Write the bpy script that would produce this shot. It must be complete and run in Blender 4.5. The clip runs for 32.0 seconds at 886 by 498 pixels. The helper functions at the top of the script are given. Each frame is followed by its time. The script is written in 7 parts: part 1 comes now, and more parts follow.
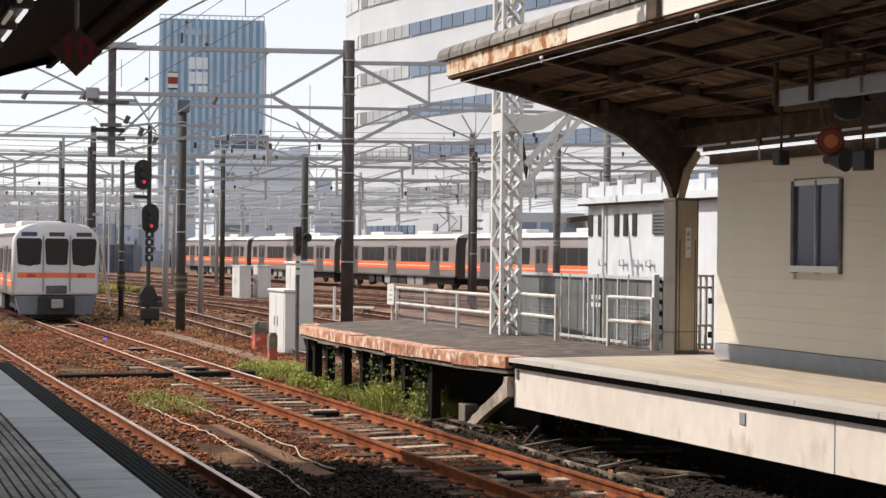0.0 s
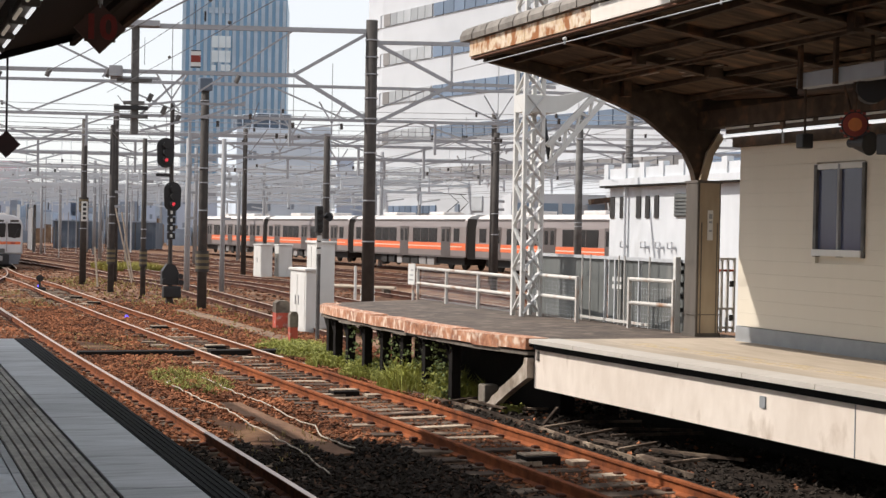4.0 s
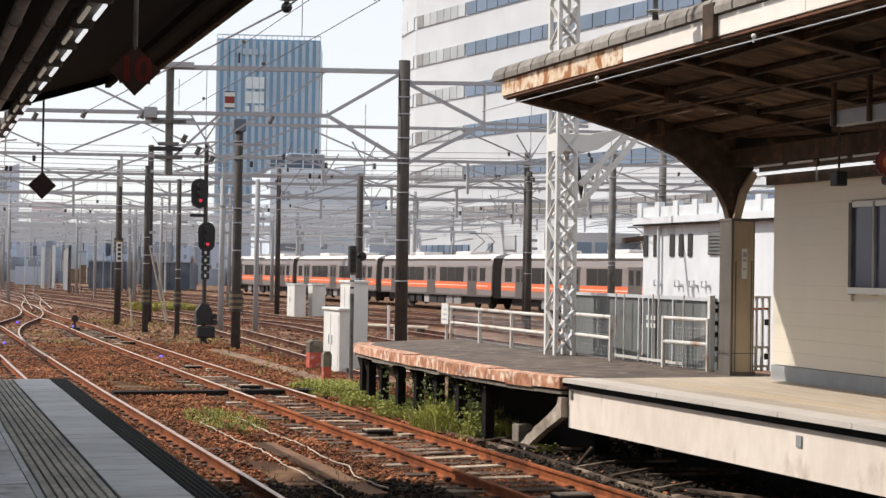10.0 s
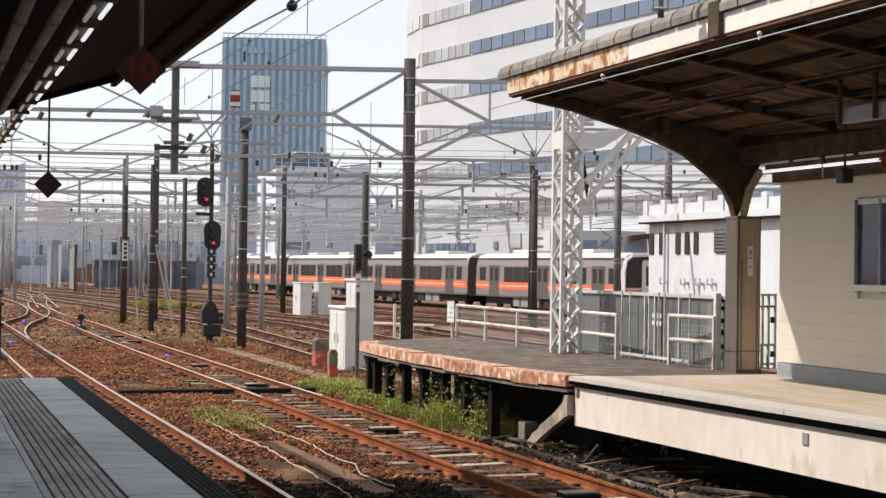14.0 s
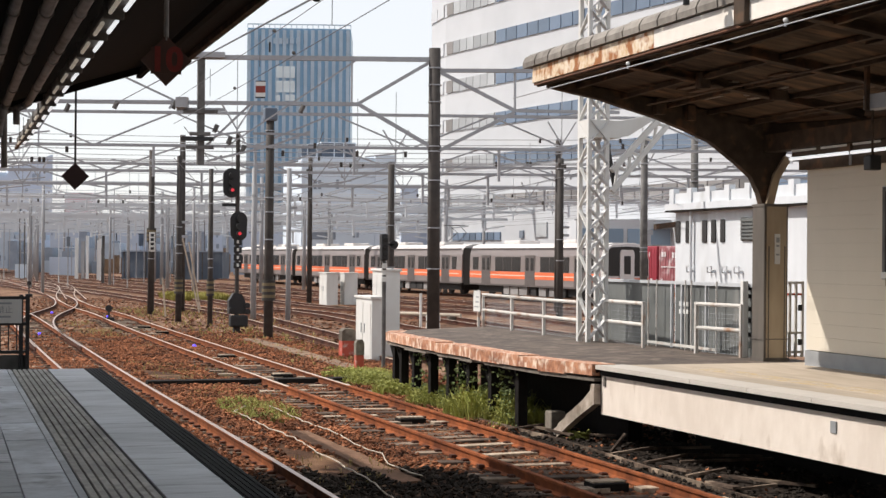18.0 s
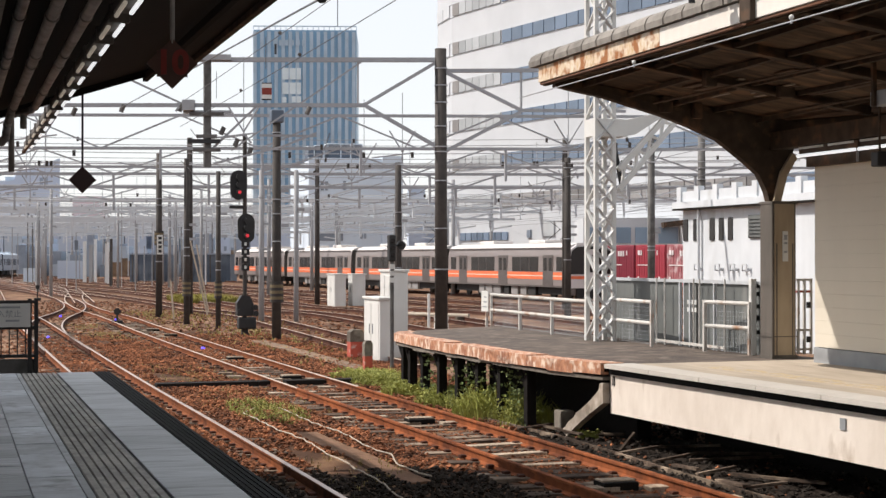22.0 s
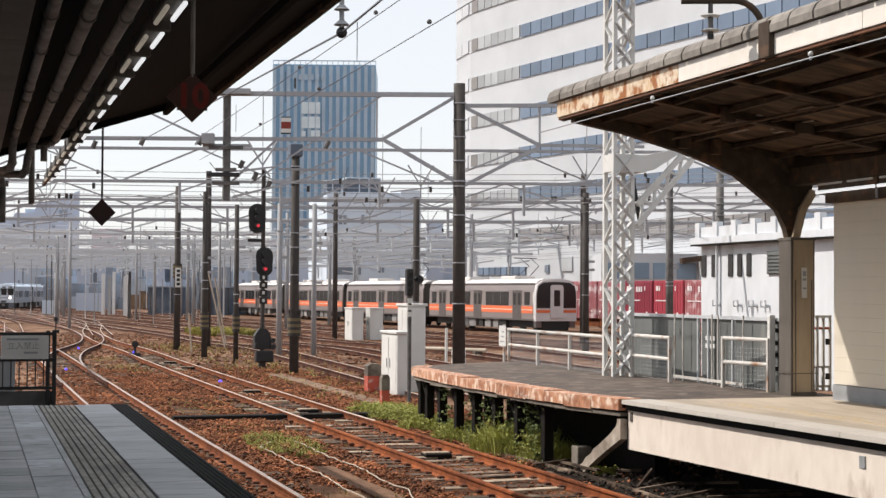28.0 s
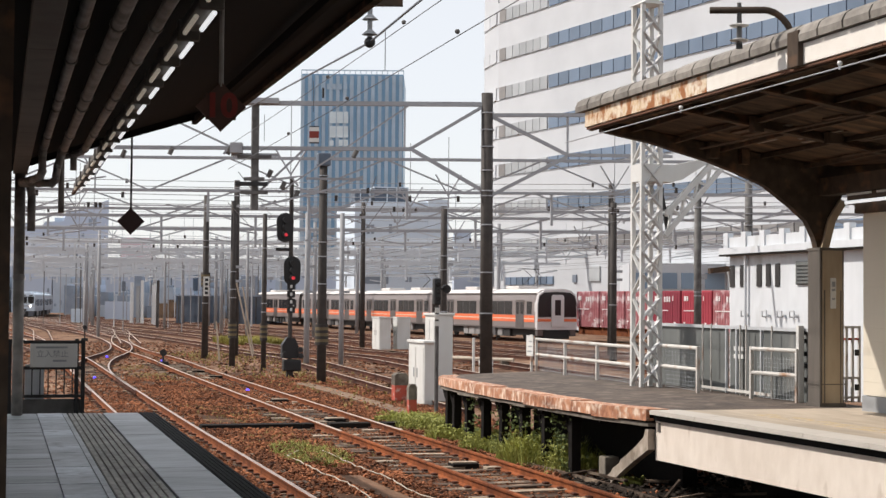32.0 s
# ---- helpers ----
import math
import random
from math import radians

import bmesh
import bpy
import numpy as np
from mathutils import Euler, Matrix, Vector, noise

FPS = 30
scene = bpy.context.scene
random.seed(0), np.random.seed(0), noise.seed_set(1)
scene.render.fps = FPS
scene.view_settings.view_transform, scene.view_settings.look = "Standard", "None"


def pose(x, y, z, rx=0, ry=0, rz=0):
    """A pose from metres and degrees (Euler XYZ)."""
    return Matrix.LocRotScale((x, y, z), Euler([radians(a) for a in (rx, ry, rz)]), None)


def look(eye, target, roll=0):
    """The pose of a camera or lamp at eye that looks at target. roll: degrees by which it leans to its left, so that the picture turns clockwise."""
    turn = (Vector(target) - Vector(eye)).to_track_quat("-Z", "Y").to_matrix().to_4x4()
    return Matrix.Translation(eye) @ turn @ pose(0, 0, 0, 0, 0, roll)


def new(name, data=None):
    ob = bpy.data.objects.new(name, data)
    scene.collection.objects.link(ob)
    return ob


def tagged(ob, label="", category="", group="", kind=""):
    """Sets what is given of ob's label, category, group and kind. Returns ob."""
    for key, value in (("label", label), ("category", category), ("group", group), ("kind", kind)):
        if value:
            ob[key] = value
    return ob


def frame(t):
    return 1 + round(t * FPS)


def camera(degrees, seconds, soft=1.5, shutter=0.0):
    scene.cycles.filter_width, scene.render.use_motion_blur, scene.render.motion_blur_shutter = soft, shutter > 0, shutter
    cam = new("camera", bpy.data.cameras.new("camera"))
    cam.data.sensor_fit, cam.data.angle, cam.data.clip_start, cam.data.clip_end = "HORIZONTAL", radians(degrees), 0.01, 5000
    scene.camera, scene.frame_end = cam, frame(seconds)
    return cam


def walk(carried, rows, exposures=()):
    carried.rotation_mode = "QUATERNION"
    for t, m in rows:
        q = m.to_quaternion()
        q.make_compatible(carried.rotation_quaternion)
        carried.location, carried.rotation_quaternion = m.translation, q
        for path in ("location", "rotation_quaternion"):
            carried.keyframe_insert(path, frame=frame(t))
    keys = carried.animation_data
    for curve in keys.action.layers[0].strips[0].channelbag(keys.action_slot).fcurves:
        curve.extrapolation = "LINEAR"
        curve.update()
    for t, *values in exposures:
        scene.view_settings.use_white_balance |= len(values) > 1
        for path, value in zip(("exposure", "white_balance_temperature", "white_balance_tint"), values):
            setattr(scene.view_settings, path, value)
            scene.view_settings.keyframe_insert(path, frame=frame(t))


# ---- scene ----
cam = camera(32.4, 32.0, soft=1.45)
EYE = Vector((0, 0, 2.35))


def aim(yaw, pitch, roll):
    """The camera's pose: degrees to the left of the platform's line, upwards, and lean."""
    a, b = radians(yaw), radians(pitch)
    way = Vector((-math.sin(a) * math.cos(b), math.cos(a) * math.cos(b), math.sin(b)))
    return look(EYE, EYE + way, roll)


# seconds, yaw, pitch, roll
PATH = (
    (0, -21.462, 0.094, 0.601), (0.5, -21.167, -0.214, 0.700), (1, -21.136, -0.373, 0.700),
    (1.5, -20.990, -0.317, 0.820), (2, -21.063, -0.143, 0.766), (2.5, -20.849, -0.001, 0.864),
    (3, -20.542, -0.338, 1.047), (3.5, -20.704, -0.630, 1.083), (5.5, -20.481, -0.662, 1.154),
    (6, -20.509, -0.469, 0.971), (6.5, -20.526, -0.005, 0.719), (7, -20.331, -0.260, 0.646),
    (7.5, -20.517, 0.041, 0.633), (8, -20.497, -0.028, 0.698), (8.5, -20.375, 0.536, 0.788),
    (9, -20.058, 0.090, 0.995), (9.5, -20.081, 0.392, 0.940), (10, -19.408, 0.801, 0.909),
    (10.5, -19.285, 0.352, 0.891), (11, -19.186, 0.109, 0.951), (11.5, -19.384, 0.118, 0.920),
    (12, -19.280, 0.354, 0.940), (12.5, -19.386, 0.463, 0.924), (13, -19.223, 0.530, 0.807),
    (13.5, -19.230, 0.363, 0.718), (14, -19.194, 0.731, 0.796), (14.5, -18.958, 0.738, 0.977),
    (16.5, -18.725, 0.425, 0.668), (17, -18.358, 0.505, 0.679), (17.5, -18.453, 0.362, 0.479),
    (18, -18.225, 0.324, 0.500), (18.5, -18.219, 0.427, 0.292), (19, -18.183, 0.329, 0.283),
    (19.5, -17.767, 0.251, 0.164), (20, -17.756, 0.240, 0.107), (20.5, -17.644, 0.460, 0.137),
    (21, -17.589, 0.543, 0.064), (21.5, -17.746, 0.075, -0.001), (22, -17.942, 0.334, -0.007),
    (22.5, -17.523, 0.577, 0.003), (23, -17.300, 0.680, 0.000), (23.5, -17.265, 0.266, 0.139),
    (24, -17.595, 0.488, 0.202), (24.5, -17.455, 0.772, 0.234), (25, -17.543, 0.881, 0.236),
    (25.5, -17.416, 1.011, 0.272), (26, -17.523, 1.393, 0.324), (26.5, -17.434, 1.538, 0.345),
    (28.5, -17.083, 1.720, 0.281), (29, -16.809, 1.991, 0.204), (29.5, -16.941, 1.989, 0.049),
    (30, -16.911, 2.327, -0.015), (30.5, -16.859, 2.268, 0.184), (31, -16.477, 2.127, 0.397),
    (31.5, -16.228, 1.906, 0.481), (32, -16.230, 1.974, 0.488),
)
walk(cam, [(t, aim(a, b, c)) for t, a, b, c in PATH], exposures=[(0, 0.08), (18, 0.08), (26, 0.12), (28.5, 0.03), (32, 0.0)])

# ---- light ----
SUN = Vector((-0.83, 0.476, 1.0)).normalized()
world = bpy.data.worlds.new("sky")
scene.world = world
world.use_nodes = True
wn = world.node_tree.nodes
sky = wn.new("ShaderNodeTexSky")
sky.sky_type, sky.sun_disc = "NISHITA", False
sky.sun_elevation = math.asin(SUN.z)
sky.sun_rotation = math.atan2(SUN.x, SUN.y)
sky.air_density, sky.dust_density, sky.ozone_density = 1.0, 1.0, 1.0
haze = wn.new("ShaderNodeMix")       # a thin bright summer haze over the whole sky
haze.data_type = "RGBA"
haze.inputs["Factor"].default_value = 0.74
haze.inputs["B"].default_value = (7.85, 7.85, 8.0, 1)
world.node_tree.links.new(sky.outputs[0], haze.inputs["A"])
wn["Background"].inputs["Strength"].default_value = 0.13
world.node_tree.links.new(haze.outputs["Result"], wn["Background"].inputs["Color"])
sun = new("sun", bpy.data.lights.new("sun", "SUN"))
sun.data.energy, sun.data.angle, sun.data.color = 4.8, radians(0.6), (1.0, 0.925, 0.85)
sun.matrix_world = look(SUN * 50, (0, 0, 0))


# ---- materials ----
def material(name, color, rough=0.6, metal=0.0, dark=None, scale=8.0, amount=0.5, bump=0.0, spots=None, spot_scale=2.0,
             spot_cut=0.6, vary=0.0, emit=None, stretch=(1, 1, 1), coords="Object", spot_soft=0.08):
    """A surface: base colour, a darker or other grain by noise at two scales, stains of another colour, relief."""
    m = bpy.data.materials.new(name)
    m.use_nodes = True
    nt = m.node_tree
    n, link = nt.nodes, nt.links.new
    b = n["Principled BSDF"]
    b.inputs["Roughness"].default_value, b.inputs["Metallic"].default_value = rough, metal
    tex, mp = n.new("ShaderNodeTexCoord"), n.new("ShaderNodeMapping")
    mp.inputs["Scale"].default_value = stretch
    if coords == "World":
        geo = n.new("ShaderNodeNewGeometry")
        link(geo.outputs["Position"], mp.inputs["Vector"])
    else:
        link(tex.outputs[coords], mp.inputs["Vector"])
    dark = dark or tuple(c * 0.6 for c in color)
    fine, broad = n.new("ShaderNodeTexNoise"), n.new("ShaderNodeTexNoise")
    fine.inputs["Scale"].default_value, fine.inputs["Detail"].default_value = scale, 6
    broad.inputs["Scale"].default_value, broad.inputs["Detail"].default_value = scale * 0.13, 3
    for x in (fine, broad):
        link(mp.outputs[0], x.inputs["Vector"])
    add = n.new("ShaderNodeMath")
    add.operation = "ADD"
    link(fine.outputs["Fac"], add.inputs[0])
    link(broad.outputs["Fac"], add.inputs[1])
    ramp = n.new("ShaderNodeMapRange")
    ramp.inputs["From Min"].default_value, ramp.inputs["From Max"].default_value = 0.75, 1.25
    ramp.inputs["To Max"].default_value = amount
    link(add.outputs[0], ramp.inputs["Value"])
    mix = n.new("ShaderNodeMix")
    mix.data_type = "RGBA"
    link(ramp.outputs[0], mix.inputs["Factor"])
    mix.inputs["A"].default_value, mix.inputs["B"].default_value = (*color, 1), (*dark, 1)
    last = mix.outputs["Result"]
    if spots:
        sp, cut, mx = n.new("ShaderNodeTexNoise"), n.new("ShaderNodeMapRange"), n.new("ShaderNodeMix")
        sp.inputs["Scale"].default_value, sp.inputs["Detail"].default_value = spot_scale, 8
        link(mp.outputs[0], sp.inputs["Vector"])
        cut.inputs["From Min"].default_value, cut.inputs["From Max"].default_value = spot_cut - spot_soft, spot_cut + spot_soft
        link(sp.outputs["Fac"], cut.inputs["Value"])
        mx.data_type = "RGBA"
        link(cut.outputs[0], mx.inputs["Factor"])
        link(last, mx.inputs["A"])
        mx.inputs["B"].default_value = (*spots, 1)
        last = mx.outputs["Result"]
    if vary:
        info, geo2, sm, mr, hsv = n.new("ShaderNodeObjectInfo"), n.new("ShaderNodeNewGeometry"), n.new("ShaderNodeMath"), n.new("ShaderNodeMapRange"), n.new("ShaderNodeHueSaturation")
        sm.operation = "ADD"
        link(info.outputs["Random"], sm.inputs[0])
        link(geo2.outputs["Random Per Island"], sm.inputs[1])
        mr.inputs["From Max"].default_value = 2.0
        mr.inputs["To Min"].default_value, mr.inputs["To Max"].default_value = 1 - vary, 1 + vary
        link(sm.outputs[0], mr.inputs["Value"])
        link(mr.outputs[0], hsv.inputs["Value"])
        link(last, hsv.inputs["Color"])
        last = hsv.outputs["Color"]
    link(last, b.inputs["Base Color"])
    if bump:
        bp = n.new("ShaderNodeBump")
        bp.inputs["Strength"].default_value, bp.inputs["Distance"].default_value = bump, 0.02
        link(fine.outputs["Fac"], bp.inputs["Height"])
        link(bp.outputs[0], b.inputs["Normal"])
    if emit:
        b.inputs["Emission Color"].default_value, b.inputs["Emission Strength"].default_value = (*emit[:3], 1), emit[3]
    return m


def glass_dark(name, color=(0.02, 0.018, 0.018), rough=0.25):
    m = material(name, color, rough, amount=0.2)
    m.node_tree.nodes["Principled BSDF"].inputs["Specular IOR Level"].default_value = 0.35
    return m


M_BALLAST = material("ballast", (0.235, 0.128, 0.078), 0.95, dark=(0.042, 0.026, 0.019), scale=11, amount=1.0, bump=1.0, spots=(0.285, 0.178, 0.115), spot_scale=0.45, spot_cut=0.58, coords="World")
M_STONE = material("ballast_stone", (0.355, 0.143, 0.070), 0.95, dark=(0.05, 0.027, 0.02), scale=9, amount=1.0, vary=0.95, coords="World")
M_RAIL = material("rusty_rail", (0.25, 0.086, 0.034), 0.85, dark=(0.10, 0.034, 0.018), scale=9, amount=1.0, coords="World")
M_ORANGERAIL = material("orange_rusty_rail", (0.30, 0.095, 0.036), 0.85, dark=(0.11, 0.036, 0.017), scale=6, amount=1.0, coords="World")
M_OLDRAIL = material("dark_old_rail", (0.10, 0.04, 0.025), 0.8, dark=(0.035, 0.018, 0.014), scale=3, amount=0.8, coords="World")
M_OLDTOP = material("dull_rail_head", (0.58, 0.46, 0.37), 0.42, metal=0.4, dark=(0.34, 0.23, 0.17), scale=2, coords="World")
M_RAILTOP = material("worn_rail_head", (0.56, 0.45, 0.38), 0.32, metal=0.7, dark=(0.42, 0.27, 0.19), scale=5)
M_SLEEPER = material("old_sleeper", (0.13, 0.093, 0.07), 0.9, dark=(0.05, 0.036, 0.028), scale=12, amount=1.0, spots=(0.33, 0.255, 0.19), spot_scale=2.2, spot_cut=0.58, vary=0.7, coords="World")
M_PALETIMBER = material("bleached_timber", (0.44, 0.36, 0.275), 0.9, dark=(0.2, 0.15, 0.11), scale=9, amount=1.0, vary=0.4, coords="World", stretch=(6, 1, 1))
M_PAVE = material("platform_slab", (0.42, 0.44, 0.455), 0.45, dark=(0.26, 0.275, 0.285), scale=9, amount=.9, bump=0.4, spots=(0.13, 0.138, 0.142), spot_scale=3.2, spot_cut=0.64, vary=0.5, coords="World", stretch=(.4, 2.2, 1))
M_PAVE2 = material("platform_paver", (0.58, 0.615, 0.65), 0.5, dark=(0.30, 0.32, 0.34), scale=9, amount=0.8, bump=0.2, vary=0.45, coords="World", spots=(.2, .21, .22), spot_scale=4, spot_cut=.66)
M_TACTILE = material("tactile_paver", (0.50, 0.48, 0.43), 0.7, dark=(0.24, 0.225, 0.20), scale=18, amount=1.0, bump=0.4, coords="World", stretch=(1, .6, 1), spots=(.2, .19, .17), spot_scale=3, spot_cut=.62)
M_GROOVE = material("dark_groove", (0.035, 0.035, 0.035), 0.9, scale=20)
M_RUBBER = material("black_rubber", (0.010, 0.0105, 0.011), 0.75, scale=20, bump=0.2)
M_CONC = material("pale_concrete", (0.75, 0.67, 0.59), 0.85, dark=(0.58, 0.495, 0.42), scale=6, amount=0.6, bump=0.35, spots=(0.45, 0.36, 0.285), spot_scale=3.5, spot_cut=0.68, coords="World", stretch=(1, 1, .5))
M_TOPCONC = material("platform_concrete", (0.48, 0.40, 0.31), 0.85, dark=(0.35, 0.29, 0.22), scale=4, bump=0.25, amount=0.8, spots=(0.30, 0.26, 0.21), spot_scale=.8, spot_cut=.62, coords="World", stretch=(2, .4, 1))
M_YELLOW = material("worn_yellow_line", (0.47, 0.35, 0.18), 0.8, dark=(0.42, 0.35, 0.25), scale=7, amount=1.0, coords="World", spots=(.44, .37, .29), spot_scale=5, spot_cut=.5)
M_ASPHALT = material("dark_asphalt", (0.118, 0.088, 0.069), 0.92, dark=(0.045, 0.034, 0.027), scale=14, amount=1.0, bump=0.7, coords="World", spots=(0.165, 0.13, 0.105), spot_scale=3.2, spot_cut=0.60, spot_soft=.07)
M_RUSTEDGE = material("flaking_red_paint", (0.54, 0.26, 0.145), 0.85, dark=(0.23, 0.085, 0.045), scale=18, amount=1.0, bump=0.8, spots=(0.76, 0.60, 0.47), spot_scale=9, spot_cut=0.575, coords="World", stretch=(1, 1.2, .8), spot_soft=.09)
# black of tarred timber; also paints the shade under the platforms
M_SHADEWOOD = material("creosote_and_shade_black", (0.014, 0.012, 0.011), 0.95, scale=9, bump=0.4, coords="World")
M_STEELBROWN = material("brown_painted_steel", (0.088, 0.064, 0.048), 0.75, dark=(0.040, 0.030, 0.023), scale=6, amount=.9, bump=0.15, spots=(0.155, 0.087, 0.052), spot_scale=3.5, spot_cut=.62, coords="World")
M_ROOFSHEET = material("brown_roof_sheet", (0.12, 0.083, 0.056), 0.85, dark=(0.03, 0.022, 0.018), scale=4, amount=1.0, spots=(0.2, 0.12, 0.072), spot_scale=2.2, spot_cut=.6, coords="World", stretch=(.6, 2, 1))
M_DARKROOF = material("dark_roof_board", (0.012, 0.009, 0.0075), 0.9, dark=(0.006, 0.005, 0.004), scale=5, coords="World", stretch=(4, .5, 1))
M_DARKROOF.node_tree.nodes["Principled BSDF"].inputs["Specular IOR Level"].default_value = 0.12   # matt boards with very little sheen
M_ROOFCAP = material("grey_roof_tile", (0.27, 0.245, 0.215), 0.85, dark=(0.13, 0.115, 0.10), scale=7, amount=.9, bump=0.4, vary=0.2, coords="World")
M_FASCIA = material("rusting_white_fascia", (0.74, 0.70, 0.64), 0.7, dark=(0.60, 0.54, 0.47), scale=5, coords="World")
M_RUSTSOFFIT = material("rusting_brown_batten", (0.17, 0.068, 0.03), 0.85, dark=(0.06, 0.028, 0.016), scale=4, amount=1.0, bump=.3, coords="World")
M_FLAKING = material("flaking_rusty_fascia", (0.68, 0.60, 0.49), 0.8, dark=(0.52, 0.34, 0.17), scale=14, amount=1.0, spots=(0.30, 0.11, 0.032), spot_scale=4.5, spot_cut=0.53, coords="World", stretch=(1, 1.3, 1.2), spot_soft=.06)
M_ENDSLAB = material("grimy_end_slab", (0.50, 0.43, 0.36), 0.9, dark=(0.27, 0.22, 0.175), scale=7, amount=1.0, bump=.6, spots=(.2, .16, .12), spot_scale=5, spot_cut=.62, coords="World")
M_DIRTYCONC = material("dirty_concrete", (0.22, 0.19, 0.155), 0.9, dark=(0.08, 0.066, 0.052), scale=7, amount=1.0, bump=.5, coords="World")
M_FENCE = material("peeling_white_rail", (0.55, 0.53, 0.50), 0.7, dark=(0.43, 0.41, 0.375), scale=4, spots=(0.30, 0.17, 0.10), spot_scale=3, spot_cut=.62, coords="World")
M_EDGESLAB = material("grey_edge_slab", (0.52, 0.48, 0.43), 0.85, dark=(0.40, 0.37, 0.33), scale=6, bump=.3, coords="World")
M_PINK = material("pale_pink_far_wall", (0.62, 0.46, 0.50), 0.9, dark=(0.55, 0.42, 0.46), scale=.2)
M_BLUEWIN = material("pale_blue_window", (0.24, 0.33, 0.43), 0.3, dark=(0.18, 0.25, 0.34), scale=.6, vary=.3)
M_CREAM = material("cream_siding", (0.64, 0.585, 0.485), 0.6, dark=(0.575, 0.52, 0.43), scale=3, coords="World", stretch=(1, 1, .2))
M_GREYBASE = material("grey_skirting", (0.30, 0.31, 0.32), 0.7, scale=5)
M_TAN = material("tan_column_cladding", (0.44, 0.36, 0.25), 0.5, dark=(0.27, 0.205, 0.135), scale=5, amount=.9, stretch=(1, 1, .25), spots=(.19, .15, .11), spot_scale=1.5, spot_cut=.66)
M_COLUMN = material("grimy_column_steel", (0.13, 0.11, 0.092), 0.65, dark=(0.07, 0.06, 0.05), scale=5, amount=.9, stretch=(1, 1, .25))
M_WHITE = material("white_paint", (0.64, 0.64, 0.62), 0.55, dark=(0.52, 0.51, 0.48), scale=3, amount=0.6, coords="World", stretch=(1, 1, .4), spots=(.40,.37,.33), spot_scale=1.5, spot_cut=.72)
# grey copy of the mast's white, with shade put into the colour
M_MASTSHADE = material("shaded_mast_paint", (0.56, 0.56, 0.56), 0.7, dark=(0.46, 0.46, 0.46), scale=5)
M_GALV = material("galvanised_steel", (0.56, 0.58, 0.60), 0.5, metal=0.35, dark=(0.42, 0.44, 0.46), scale=8)
M_GREYSHEET = material("grey_green_sheet", (0.135, 0.143, 0.138), 0.6, dark=(0.085, 0.092, 0.09), scale=4, amount=0.9, coords="World", stretch=(1, 1, .3), spots=(.2, .2, .19), spot_scale=2.2, spot_cut=.66)
M_POLE = material("weathered_pole", (0.056, 0.047, 0.042), 0.8, dark=(0.024, 0.021, 0.019), scale=5, amount=0.9, bump=0.2)
M_GANTRY = material("grey_gantry_steel", (0.36, 0.37, 0.39), 0.6, metal=0.2, dark=(0.24, 0.245, 0.255), scale=4)
M_WIRE = material("wire", (0.10, 0.105, 0.115), 0.5, metal=0.3, scale=5)
M_BLACK = material("black_enamel", (0.012, 0.012, 0.013), 0.55, scale=9)
M_RED_LIGHT = material("red_signal_lens", (0.5, 0.03, 0.04), 0.3, emit=(1.0, 0.05, 0.08, 0.45))
M_STAINLESS = material("stainless_body", (0.285, 0.245, 0.235), 0.42, metal=0.3, dark=(0.215, 0.185, 0.178), scale=2, stretch=(1, .2, 3))
M_TRAINROOF = material("pale_train_roof", (0.66, 0.63, 0.61), 0.7, dark=(0.5, 0.47, 0.45), scale=3)
M_CABWHITE = material("white_cab", (0.56, 0.56, 0.575), 0.35, dark=(0.5, 0.495, 0.505), scale=3)
M_ORANGE = material("orange_band", (0.74, 0.165, 0.06), 0.5, dark=(0.64, 0.13, 0.05), scale=4)
M_UNDER = material("underframe", (0.02, 0.019, 0.019), 0.8, scale=8)
M_UNDERGREY = material("underframe_box", (0.26, 0.25, 0.245), 0.7, scale=6, vary=.7)
M_GLASS = glass_dark("train_glass")
M_DOORGREY = material("train_door", (0.15, 0.13, 0.125), 0.4, metal=0.4, scale=4)
M_CONTAINER = material("red_container", (0.34, 0.035, 0.055), 0.6, dark=(0.26, 0.03, 0.045), scale=3)
M_LETTER = material("white_letter_paint", (0.75, 0.7, 0.7), 0.6)
M_TOWER = material("blue_curtain_wall", (0.19, 0.345, 0.50), 0.35, dark=(0.145, 0.285, 0.43), scale=.2)
M_TOWERFIN = material("pale_blue_fin", (0.41, 0.515, 0.61), 0.5, scale=.3)
# pale base colour carries these panes' reflection
M_TOWERLIT = material("pale_reflecting_pane", (0.72, 0.80, 0.82), 0.4, scale=.3)
# distance haze is put into these four pale bluish base colours
M_FARGREY = material("hazed_grey_render", (0.585, 0.66, 0.745), 0.8, dark=(0.50, 0.575, 0.66), scale=.4)
M_HAZEMID = material("haze_painted_blue_grey", (0.43, 0.49, 0.565), 0.9, dark=(0.33, 0.385, 0.455), scale=.5, amount=.9, vary=.3)
M_HAZEDARK = material("haze_painted_low_block", (0.33, 0.385, 0.46), 0.9, dark=(0.21, 0.25, 0.31), scale=.7, amount=.9, vary=.4)
M_FARDARK = material("hazed_dark_glass", (0.25, 0.295, 0.36), 0.4, scale=.4, vary=.3)
M_HOTEL = material("white_panel", (0.545, 0.565, 0.59), 0.6, dark=(0.455, 0.475, 0.50), scale=.3, amount=.8, vary=0.05)
M_HOTELWIN = material("blue_grey_window", (0.145, 0.195, 0.27), 0.25, dark=(0.10, 0.135, 0.19), scale=.5, vary=0.4)
M_HOTELPALE = material("pale_window", (0.42, 0.44, 0.455), 0.4, scale=.5, vary=0.35)
